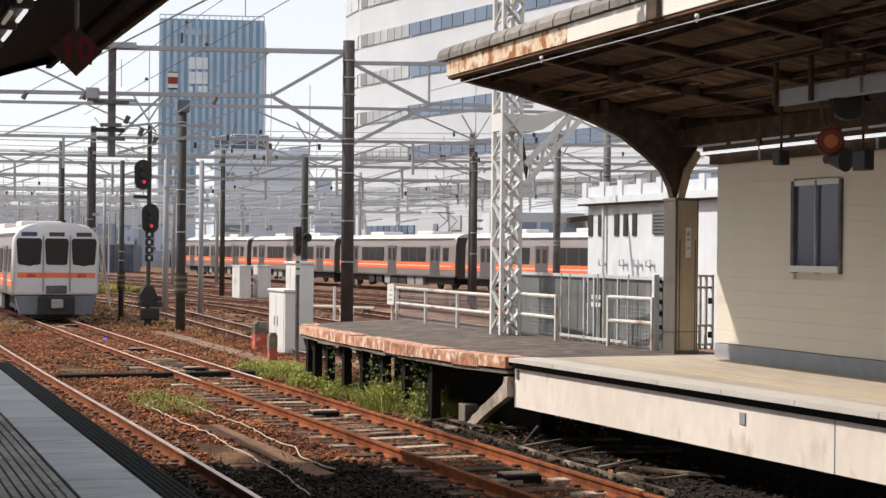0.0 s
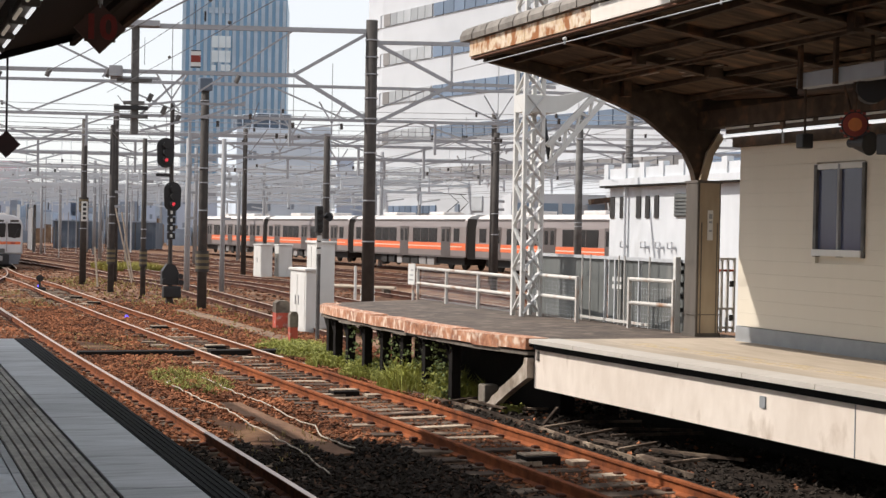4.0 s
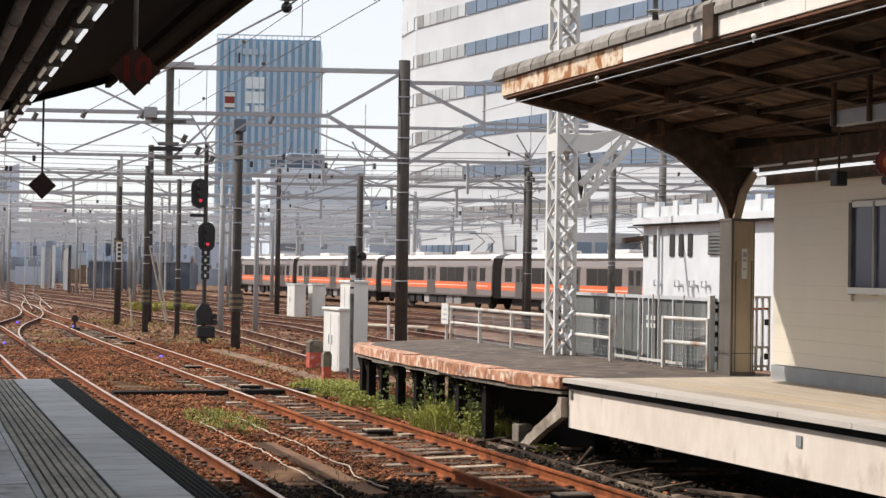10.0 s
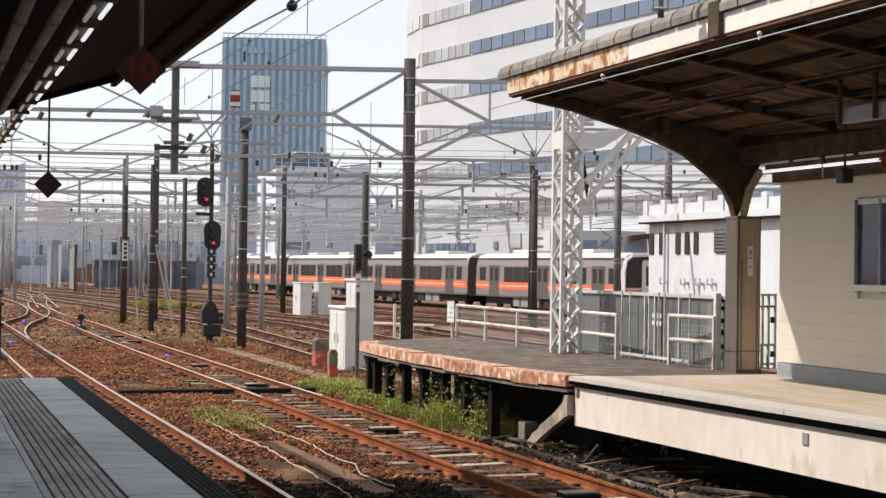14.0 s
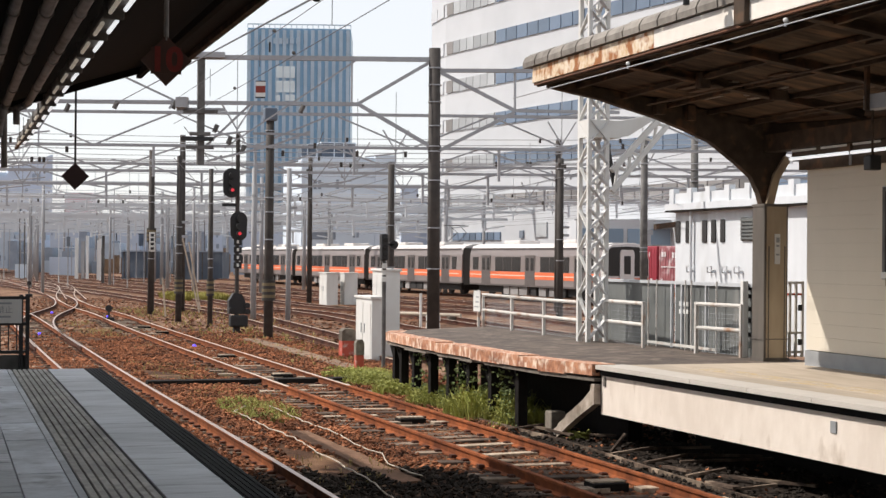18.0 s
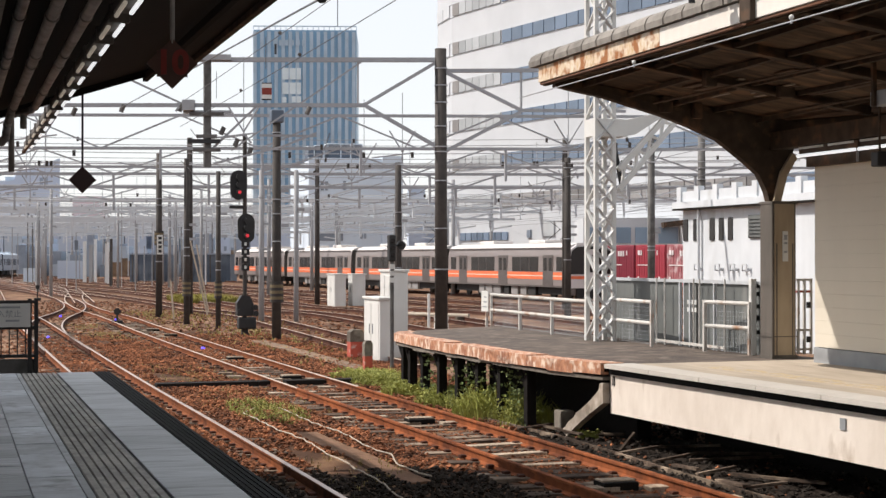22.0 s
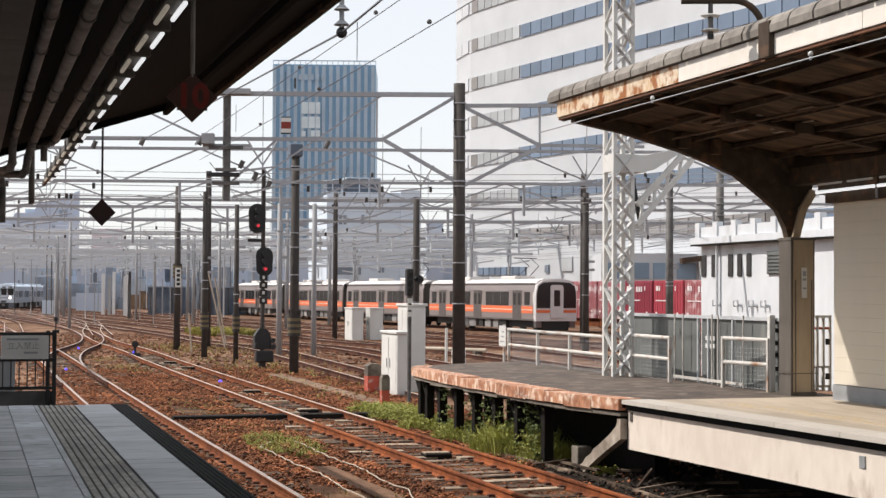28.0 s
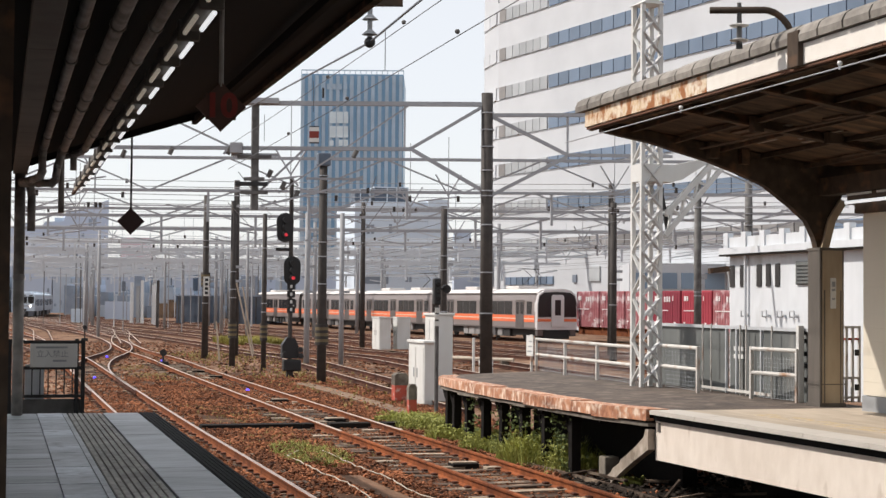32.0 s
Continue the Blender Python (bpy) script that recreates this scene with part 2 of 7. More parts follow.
# the shed's blue carries some distance haze too
M_SHED = material("dark_blue_shed", (0.095, 0.125, 0.17), 0.7, dark=(0.06, 0.08, 0.11), scale=.5, vary=0.2, spots=(.16, .19, .23), spot_scale=.35, spot_cut=.6)
# haze painted into the wall colour of the farthest blocks
M_HAZE = material("haze_painted_block", (0.47, 0.535, 0.64), 0.9, dark=(0.40, 0.46, 0.56), scale=.15, vary=0.1)
M_GRASS = material("weed_leaf", (0.37, 0.375, 0.088), 0.8, dark=(0.16, 0.185, 0.048), scale=3, vary=0.5, coords="World")
M_DRYGRASS = material("dry_weed", (0.34, 0.27, 0.09), 0.9, dark=(0.22, 0.18, 0.07), scale=3, vary=0.4, coords="World")
M_YARDGRASS = material("yellow_green_grass", (0.32, 0.28, 0.06), 0.9, dark=(0.2, 0.19, 0.05), scale=3, vary=0.4, coords="World")
M_SIGNRED = material("sign_red_orange", (0.24, 0.03, 0.016), 0.6, scale=9)
M_DIAMOND = material("dark_maroon_enamel", (0.035, 0.010, 0.009), 0.55, scale=9)
M_SIGNBACK = material("sign_dark_maroon", (0.075, 0.034, 0.022), 0.6, scale=9)
M_SIGNDARK = material("sign_dull_red", (0.21, 0.022, 0.014), 0.6, scale=9)
M_TUBE = material("fluorescent_tube", (0.85, 0.86, 0.85), 0.4, emit=(0.95, 0.97, 1.0, 0.75))
M_AMBER = material("amber_lamp", (0.60, 0.17, 0.03), 0.5, scale=9)
M_REDFOOT = material("faded_red_paint", (0.42, 0.07, 0.04), 0.7, dark=(0.3, 0.06, 0.04), scale=7, spots=(.45, .4, .36), spot_scale=6, spot_cut=.62)
M_EARTHCONC = material("earthy_concrete", (0.23, 0.15, 0.092), 0.9, dark=(0.13, 0.085, 0.055), scale=6, amount=1.0, vary=.2, coords="World")
M_DULLYELLOW = material("dull_yellow_band", (0.17, 0.13, 0.06), 0.8, dark=(0.12, 0.09, 0.05), scale=5, amount=.9, coords="World")
M_DUCTGREY = material("brown_grey_duct", (0.12, 0.108, 0.095), 0.7, dark=(0.07, 0.062, 0.054), scale=4, amount=.9, coords="World")
# dark earth with the under-platform shade in its colour
M_SOIL = material("shade_dark_soil", (0.035, 0.026, 0.02), 0.95, dark=(0.016, 0.012, 0.01), scale=12, amount=1.0, bump=1.0, coords="World")
# train side colour with the distance haze mixed in
M_HAZYTRAIN = material("haze_painted_train_side", (0.36, 0.39, 0.44), 0.6, dark=(0.28, 0.31, 0.36), scale=1)
M_HEADLAMP = material("lit_headlamp", (0.9, 0.85, 0.8), 0.3, emit=(1.0, 0.9, 0.8, 3.0))
M_PATCH = material("brown_patch_board", (0.13, 0.083, 0.055), 0.85, dark=(0.06, 0.04, 0.03), scale=6, amount=1, coords="World")
M_PALEPATCH = material("pale_patch_board", (0.30, 0.26, 0.22), 0.8, dark=(0.16, 0.13, 0.11), scale=5, coords="World")
# dark base stands in for shade in the gaps between stones
M_BED = material("gap_shade_bed", (0.10, 0.05, 0.028), 0.95, dark=(0.03, 0.017, 0.012), scale=16, amount=1.0, bump=1.0, spots=(0.24, 0.14, 0.08), spot_scale=0.7, spot_cut=0.6, coords="World")
# near-black stone, partly shade put into the colour
M_DARKSTONE = material("shade_dark_stone", (0.034, 0.027, 0.022), 0.9, dark=(0.012, 0.010, 0.008), scale=9, amount=1.0, vary=0.9, coords="World")
M_HUT = material("white_hut_render", (0.62, 0.645, 0.67), 0.8, dark=(0.50, 0.525, 0.55), scale=2.5, amount=.7, bump=.1, coords="World", stretch=(1, 1, .4), spots=(.42, .43, .43), spot_scale=1.2, spot_cut=.68)
M_FADEDRED = material("faded_red_container", (0.36, 0.13, 0.14), 0.7, dark=(0.26, 0.07, 0.085), scale=2, amount=.9, spots=(.62, .52, .52), spot_scale=1.3, spot_cut=.58)
M_DEEPRED = material("deep_red_container", (0.24, 0.025, 0.045), 0.6, dark=(0.16, 0.02, 0.035), scale=3)
M_DARKSTEEL = material("dark_mottled_steel", (0.13, 0.125, 0.12), 0.7, dark=(0.05, 0.047, 0.045), scale=5, amount=1.0, coords="World")
# bluish base paints in the sky reflected by the panes
M_CABINGLASS = glass_dark("cabin_window_glass", (0.075, 0.085, 0.14), 0.12)
M_DUCT = material("cable_trough", (0.02, 0.017, 0.015), 0.9, scale=9, bump=.3)
M_CABLE = material("pale_cable", (0.45, 0.38, 0.3), 0.7, scale=9)
M_TUBEDIM = material("dim_fluorescent_tube", (0.60, 0.56, 0.48), 0.4, emit=(0.95, 0.85, 0.7, 0.16))
M_BARESOIL = material("bare_brown_soil", (0.215, 0.125, 0.08), 0.95, dark=(0.12, 0.07, 0.045), scale=14, amount=1.0, bump=.6, coords="World")
M_WEATHERED = material("weathered_white_wall", (0.72, 0.73, 0.73), 0.85, dark=(0.6, 0.62, 0.63), scale=.5)
M_DESTBOX = material("navy_destination_display", (0.03, 0.035, 0.12), 0.3, dark=(0.05, 0.05, 0.16), scale=20)
M_DESTDARK = material("dark_destination_display", (0.045, 0.04, 0.034), 0.3, scale=20)
M_SKIRT = material("blue_grey_skirt", (0.15, 0.16, 0.185), 0.6, dark=(0.10, 0.105, 0.125), scale=4, amount=.8)
M_CABSILVER = material("silver_grey_cab", (0.62, 0.60, 0.60), 0.4, metal=.1, dark=(0.54, 0.52, 0.52), scale=3)
M_VINE = material("dark_vine_leaf", (0.16, 0.20, 0.07), 0.8, dark=(0.07, 0.10, 0.035), scale=4, vary=.5, coords="World")
# glow added for blue dots that are not known lamps
M_BLUEDOT = material("glowing_blue_dot", (0.05, 0.03, 0.6), 0.4, emit=(0.08, 0.06, 1.0, 1.8))
# paler steel and pole greys that paint haze onto far line work
M_FARGANTRY = material("haze_paled_steel", (0.58, 0.61, 0.64), 0.7, dark=(0.44, 0.47, 0.50), scale=1)
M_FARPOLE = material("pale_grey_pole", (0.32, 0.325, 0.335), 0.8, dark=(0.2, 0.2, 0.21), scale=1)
M_PIPE = material("dark_grey_pipe", (0.29, 0.27, 0.25), 0.6, dark=(0.085, 0.078, 0.07), scale=5, amount=1.0, coords="World")

for m in (M_STONE, M_BED, M_DARKSTONE, M_SOIL, M_SLEEPER, M_BALLAST, M_RAIL, M_OLDRAIL, M_ORANGERAIL, M_SHADEWOOD, M_STEELBROWN, M_ROOFSHEET, M_PALETIMBER, M_BARESOIL, M_DUCT, M_RUBBER):   # dull surfaces, specular kept low
    m.node_tree.nodes["Principled BSDF"].inputs["Specular IOR Level"].default_value = 0.12

# ---- small mesh tools ----
def box(bm, x0, x1, y0, y1, z0, z1, bevel=0.0):
    m = Matrix.Translation(((x0 + x1) / 2, (y0 + y1) / 2, (z0 + z1) / 2)) @ Matrix.Diagonal((abs(x1 - x0), abs(y1 - y0), abs(z1 - z0), 1))
    out = bmesh.ops.create_cube(bm, size=1, matrix=m)
    if bevel:
        edges = list({e for v in out["verts"] for e in v.link_edges})
        bmesh.ops.bevel(bm, geom=edges, offset=bevel, segments=2, affect="EDGES", profile=0.5)
    return bm


def rod(bm, a, b, r, seg=8, r2=None):
    """A round bar from a to b."""
    a, b = Vector(a), Vector(b)
    d = b - a
    m = Matrix.Translation((a + b) / 2) @ d.to_track_quat("Z", "Y").to_matrix().to_4x4()
    bmesh.ops.create_cone(bm, cap_ends=True, segments=seg, radius1=r, radius2=r if r2 is None else r2, depth=d.length, matrix=m)
    return bm


def bar(bm, a, b, w, h=None):
    """A square-edged bar from a to b, w wide and h high."""
    a, b = Vector(a), Vector(b)
    d = b - a
    side = d.cross(Vector((0, 0, 1)))
    side = side.normalized() if side.length > 1e-4 else Vector((1, 0, 0))
    up = side.cross(d).normalized()
    h = h or w
    v = [bm.verts.new(p + side * sx * w / 2 + up * sz * h / 2) for p in (a, b) for sx, sz in ((-1, -1), (1, -1), (1, 1), (-1, 1))]
    for i in range(4):
        j = (i + 1) % 4
        bm.faces.new((v[i], v[j], v[4 + j], v[4 + i]))
    bm.faces.new(v[3::-1])
    bm.faces.new(v[4:])
    return bm


def prism(bm, outline, a, b, axis="y"):
    """An outline in two axes pushed along the third from a to b."""
    def at(p, s):
        return {"y": (p[0], s, p[1]), "x": (s, p[0], p[1]), "z": (p[0], p[1], s)}[axis]
    v0 = [bm.verts.new(at(p, a)) for p in outline]
    v1 = [bm.verts.new(at(p, b)) for p in outline]
    n = len(outline)
    for i in range(n):
        bm.faces.new((v0[i], v0[(i + 1) % n], v1[(i + 1) % n], v1[i]))
    bm.faces.new(v0[::-1])
    bm.faces.new(v1)
    return bm


def part(name, bm, mat, parent=None, label=""):
    """Links a bmesh as one mesh object under a thing."""
    me = bpy.data.meshes.new(name)
    bmesh.ops.recalc_face_normals(bm, faces=bm.faces[:])
    bm.to_mesh(me)
    bm.free()
    me.materials.append(mat)
    ob = new(name, me)
    if parent:
        ob.parent = parent
    if label:
        ob["label"] = label
    return ob


def thing(name, label, category, group="", kind="", m=None):
    ob = new(name)
    ob.empty_display_size = 0.2
    if m is not None:
        ob.matrix_world = m
    return tagged(ob, label, category, group, kind)


def B():
    return bmesh.new()


def smooth(ob):
    for p in ob.data.polygons:
        p.use_smooth = True
    return ob


def scatter(name, at, size, shape, mat, label, category, seed=1, squash=0.6, parent=None):
    """Many small stones: at holds their places, size their radii."""
    r = np.random.default_rng(seed)
    base = np.array([(1, 0, 0), (-1, 0, 0), (0, 1, 0), (0, -1, 0), (0, 0, 1), (0, 0, -1)], float)
    tri = np.array([(0, 2, 4), (2, 1, 4), (1, 3, 4), (3, 0, 4), (2, 0, 5), (1, 2, 5), (3, 1, 5), (0, 3, 5)])
    n = len(at)
    v = base[None] * r.uniform(0.6, 1.3, (n, 6, 1)) + r.normal(0, 0.18, (n, 6, 3))
    a, b = r.uniform(0, 6.28, n), r.uniform(-0.6, 0.6, n)
    ca, sa, cb, sb = np.cos(a)[:, None], np.sin(a)[:, None], np.cos(b)[:, None], np.sin(b)[:, None]
    x, y, z = v[..., 0], v[..., 1], v[..., 2] * squash
    x, z = x * cb - z * sb, x * sb + z * cb
    x, y = x * ca - y * sa, x * sa + y * ca
    v = np.stack([x, y, z], -1) * np.asarray(size)[:, None, None] + np.asarray(at)[:, None, :]
    f = (tri[None] + 6 * np.arange(n)[:, None, None]).reshape(-1, 3)
    me = bpy.data.meshes.new(name)
    me.from_pydata(v.reshape(-1, 3).tolist(), [], f.tolist())
    me.materials.append(mat)
    return tagged(new(name, me), label, category, kind="stuff")


def blades(name, at, height, width, mat, label, category, seed=2, lean=0.5, leaves=3):
    """Tufts of narrow bent leaves at the given places."""
    r = np.random.default_rng(seed)
    at = np.repeat(np.asarray(at, float), leaves, 0)
    h = np.repeat(np.asarray(height, float), leaves) * r.uniform(0.5, 1.1, len(at))
    n = len(at)
    a = r.uniform(0, 6.28, n)
    d = np.stack([np.cos(a), np.sin(a), 0 * a], 1)
    s = np.stack([-np.sin(a), np.cos(a), 0 * a], 1) * (width * r.uniform(0.6, 1.4, n))[:, None]
    up = np.array([0, 0, 1.0])
    k = r.uniform(0.1, lean, n)[:, None]
    p0 = at + d * r.uniform(0, 0.05, n)[:, None]
    p1 = p0 + up * (h * 0.55)[:, None] + d * k * h[:, None] * 0.3
    p2 = p0 + up * h[:, None] * (1 - 0.35 * k) + d * k * h[:, None]
    v = np.stack([p0 - s * 0.5, p0 + s * 0.5, p1 + s * 0.7, p1 - s * 0.7, p2], 1).reshape(-1, 3)
    k5 = 5 * np.arange(n)[:, None]
    me = bpy.data.meshes.new(name)
    me.from_pydata(v.tolist(), [], [tuple(f) for f in (k5 + np.array([0, 1, 2, 3])).tolist()] + [tuple(f) for f in (k5 + np.array([3, 2, 4])).tolist()])
    me.materials.append(mat)
    return tagged(new(name, me), label, category, kind="stuff")


def soup(name, verts, faces, mat, label, category):
    """One object of many small pieces."""
    me = bpy.data.meshes.new(name)
    me.from_pydata(verts, [], faces)
    me.materials.append(mat)
    return tagged(new(name, me), label, category, kind="stuff")

PL, GR = 0.95, -0.15          # platform top and ballast top; the rail heads lie at 0

# ---- ground ----
def dip(y):
    """How far the far yard's ground drops, fitted to the camera's view."""
    s = np.clip((np.asarray(y, float) - 58) / 26, 0, 1)
    return -0.28 * s * s * (3 - 2 * s)


bm = B()
prism(bm, [(-600, GR - 2), (4400, GR - 2), (4400, GR - 0.28)] + [(y, GR + float(dip(y))) for y in range(86, 56, -2)] + [(-600, GR)], -2500, 2500, "x")
tagged(part("ground", bm, M_BALLAST), "brown rust-stained ballast and earth of the railway yard", "ground", kind="structure")


# ---- near platform ----
near = thing("platform_near", "grey slab platform with a dark grooved strip and black edge", "platform", kind="structure")
bm = B()
box(bm, -8, 1.86, -48, 19.25, -0.6, PL - 0.03)
part("platform_body", bm, M_ASPHALT, near)
bm = B()
box(bm, 1.69, 1.90, -10, 19.2, PL - 0.10, PL - 0.004, 0.012)
for i in range(5):
    box(bm, 1.705 + i * 0.038, 1.725 + i * 0.038, -10, 19.2, PL - 0.01, PL + 0.003)
part("edge_strip", bm, M_RUBBER, near, "ribbed black rubber platform edge")
for i in range(7):
    bm = B()
    x = 0.835 + i * 0.058
    box(bm, x, x + 0.044, -10, 19.1, PL - 0.03, PL + 0.006, 0.004)
    part("guide_bar", bm, M_TACTILE, near)
bm = B()
box(bm, 0.82, 1.25, -10, 19.15, PL - 0.03, PL - 0.012)
part("groove_bed", bm, M_GROOVE, near)

# ---- far platform ----
far = thing("platform_far", "pale concrete platform with a worn top and yellow line", "platform", kind="structure")
E8 = lambda y: 8.22 + (18.4 - y) * 0.055
bm = B()
prism(bm, [(E8(18.4) + 0.05, 18.4), (E8(-10) + 0.05, -10), (24, -10), (24, 18.4)], 0.31, PL - 0.05, "z")
part("platform_body", bm, M_CONC, far)
bm = B()
prism(bm, [(E8(18.4), 18.42), (E8(-10), -10), (24, -10), (24, 18.42)], PL - 0.05, PL, "z")
part("platform_top", bm, M_TOPCONC, far)
for i in range(24):
    y1 = 18.36 - i * 1.2
    bm = B()
    prism(bm, [(E8(y1) - 0.06, y1), (E8(y1 - 1.19) - 0.06, y1 - 1.19), (E8(y1 - 1.19) + 0.36, y1 - 1.19), (E8(y1) + 0.36, y1)], PL - 0.045, PL + 0.012, "z")
    part("edge_slab", bm, M_EDGESLAB, far)
# black strip stands in for the slabs' shadow on the wall
bm = B()
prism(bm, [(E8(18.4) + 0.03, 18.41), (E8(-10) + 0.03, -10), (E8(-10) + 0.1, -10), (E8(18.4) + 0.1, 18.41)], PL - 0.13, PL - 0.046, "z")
part("edge_shadow_strip", bm, M_RUBBER, far, "black strip drawn as shade under the edge slabs")
for x0 in (0.92, 1.12):
    bm = B()
    prism(bm, [(E8(17.6) + x0, 17.6), (E8(-10) + x0, -10), (E8(-10) + x0 + 0.12, -10), (E8(17.6) + x0 + 0.12, 17.6)], PL, PL + 0.005, "z")
    part("yellow_line", bm, M_YELLOW, far)
# near-black wall colour stands in for the shaded void below
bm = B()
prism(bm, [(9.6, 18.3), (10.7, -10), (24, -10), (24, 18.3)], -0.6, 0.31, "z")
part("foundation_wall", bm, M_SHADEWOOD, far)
# sheet of dark soil that paints in the shade under the edge
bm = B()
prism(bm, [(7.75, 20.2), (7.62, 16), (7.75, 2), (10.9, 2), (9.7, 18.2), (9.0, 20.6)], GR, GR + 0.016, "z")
part("soil", bm, M_SOIL, far, "dark soil below the platform with painted shade")
bm = B()   # sloping end slab below the corner
prism(bm, [(18.42, .70), (18.42, .44), (18.9, .24), (19.34, .04), (19.7, -.15), (19.84, -.06), (19.7, -.0), (19.6, .08), (19.4, .16), (19.32, .23), (19.14, .3), (18.8, .46), (18.56, .60), (18.52, .70)], 8.17, 8.27, "x")
part("end_slab", bm, M_ENDSLAB, far, "stained pale concrete end slab")
for y, z, s in ((13.34, 0.68, 0.05), (18.3, 0.74, 0.035), (8.3, 0.68, 0.05)):
    bm = B()
    x = E8(y) + 0.05
    box(bm, x - 0.012, x + 0.05, y - s, y + s, z - 0.06, z + 0.06)
    part("drain_block", bm, M_GREYBASE if y < 18 else M_DUCTGREY, far)
for y in (11.9,):
    bm = B()
    x = E8(y) + 0.05
    box(bm, x - 0.006, x + 0.05, y - 0.006, y + 0.006, 0.315, PL - 0.135)
    part("wall_joint", bm, M_GREYBASE, far)

# ---- old platform extension ----
old = thing("platform_extension", "dark asphalt platform end with flaking red painted edge on timber posts", "platform", kind="structure")
EDGE = [(8.2, 18.44), (7.93, 19.7), (7.8, 21.6), (7.77, 23.8), (7.78, 25.7), (7.9, 27.2), (8.2, 27.9)]
bm = B()
prism(bm, EDGE + [(8.9, 28.4), (10.9, 29.6), (11.6, 18.44)], PL - 0.1, PL - 0.002, "z")
part("platform_top", bm, M_ASPHALT, old)
for (ax, ay), (bx, by) in zip(EDGE, EDGE[1:]):
    n = max(1, round(math.hypot(bx - ax, by - ay) / 0.62))
    for k in range(n):
        p, q = [(ax + (bx - ax) * s, ay + (by - ay) * s) for s in (k / n, (k + 0.985) / n)]
        bm = B()
        prism(bm, [(p[0] - 0.05, p[1]), (q[0] - 0.05, q[1]), (q[0] + 0.28, q[1]), (p[0] + 0.28, p[1])], PL - 0.145 + random.uniform(-.02, .015), PL + 0.012 + random.uniform(-.012, .010), "z")
        part("edge_board", bm, M_RUSTEDGE, old)
        bm = B()
        low = PL - 0.205 + random.uniform(-.02, .015)
        prism(bm, [(p[0] - 0.02, p[1]), (q[0] - 0.02, q[1]), (q[0] + 0.2, q[1]), (p[0] + 0.2, p[1])], low, PL - 0.165, "z")
        part("bearer_board", bm, M_DIRTYCONC, old)
for i in range(10):
    y = 18.7 + i * 0.97
    x = np.interp(y, [p[1] for p in EDGE], [p[0] for p in EDGE]) + 0.10
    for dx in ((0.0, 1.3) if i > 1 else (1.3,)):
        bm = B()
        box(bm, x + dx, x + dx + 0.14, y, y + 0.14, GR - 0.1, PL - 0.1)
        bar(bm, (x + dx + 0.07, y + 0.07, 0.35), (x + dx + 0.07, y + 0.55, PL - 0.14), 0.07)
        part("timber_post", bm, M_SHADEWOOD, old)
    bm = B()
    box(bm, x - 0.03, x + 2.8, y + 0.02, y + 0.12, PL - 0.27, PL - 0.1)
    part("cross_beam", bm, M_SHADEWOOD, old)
# black wall painted as the shade behind the posts
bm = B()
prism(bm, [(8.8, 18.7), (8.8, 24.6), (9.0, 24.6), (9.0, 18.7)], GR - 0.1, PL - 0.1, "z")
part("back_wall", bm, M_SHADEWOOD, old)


# ---- tracks ----
RAIL = [(-0.062, -0.14), (0.062, -0.14), (0.062, -0.125), (0.012, -0.105), (0.012, -0.035), (0.034, -0.025), (0.034, 0.0), (-0.034, 0.0), (-0.034, -0.025), (-0.012, -0.035), (-0.012, -0.105), (-0.062, -0.125)]


def along(points, step):
    """Points and headings every step metres along a smooth line."""
    pts = np.array(points, float)
    s = np.r_[0, np.cumsum(np.hypot(*np.diff(pts, axis=0).T))]
    at = np.arange(0, s[-1], step)
    x, y = np.interp(at, s, pts[:, 0]), np.interp(at, s, pts[:, 1])
    k = max(1, int(6 / step))
    for a in (x, y):
        pad = np.r_[2 * a[0] - a[k:0:-1], a, 2 * a[-1] - a[-2:-k - 2:-1]]
        a[:] = np.convolve(pad, np.ones(2 * k + 1) / (2 * k + 1), "valid")
    return x, y, np.arctan2(np.gradient(y), np.gradient(x))


def sweep(x, y, h, outline, z=0.0):
    """An outline swept along a line on the ground."""
    bm = B()
    rings = []
    for a, b, c in zip(x, y, h):
        d = z + float(dip(b))
        rings.append([bm.verts.new((a + math.sin(c) * p, b - math.cos(c) * p, d + q)) for p, q in outline])
    n = len(outline)
    for r, s in zip(rings, rings[1:]):
        for i in range(n):
            bm.faces.new((r[i], r[(i + 1) % n], s[(i + 1) % n], s[i]))
    bm.faces.new(rings[0])
    bm.faces.new(rings[-1][::-1])
    return bm


SLEEPER = B()
box(SLEEPER, -0.11, 0.11, -1.0, 1.0, -0.20, -0.105, 0.012)
sleeper_mesh = bpy.data.meshes.new("sleeper")
SLEEPER.to_mesh(sleeper_mesh)
SLEEPER.free()
sleeper_mesh.materials.append(M_SLEEPER)
pale_meshes = []
for y0, y1, x0, x1 in ((-0.75, 0.35, -.09, .10), (-0.3, 0.9, -.11, .07), (-0.98, -0.2, -.08, .11), (0.1, 0.98, -.1, .09), (-.5, .5, -.06, .10)):
    bm = B()
    box(bm, x0, x1, y0, y1, -0.20, -0.098, 0.012)
    me = bpy.data.meshes.new("bleached_sleeper")
    bm.to_mesh(me)
    bm.free()
    me.materials.append(M_PALETIMBER)
    pale_meshes.append(me)
CHAIR = B()
for s in (-1, 1):
    for o in (-1, 1):
        box(CHAIR, -0.045, 0.045, s * 0.567 + o * 0.085 - 0.042, s * 0.567 + o * 0.085 + 0.042, -0.125, -0.075, 0.012)
chair_mesh = bpy.data.meshes.new("rail_clip")
CHAIR.to_mesh(chair_mesh)
CHAIR.free()
chair_mesh.materials.append(M_OLDRAIL)


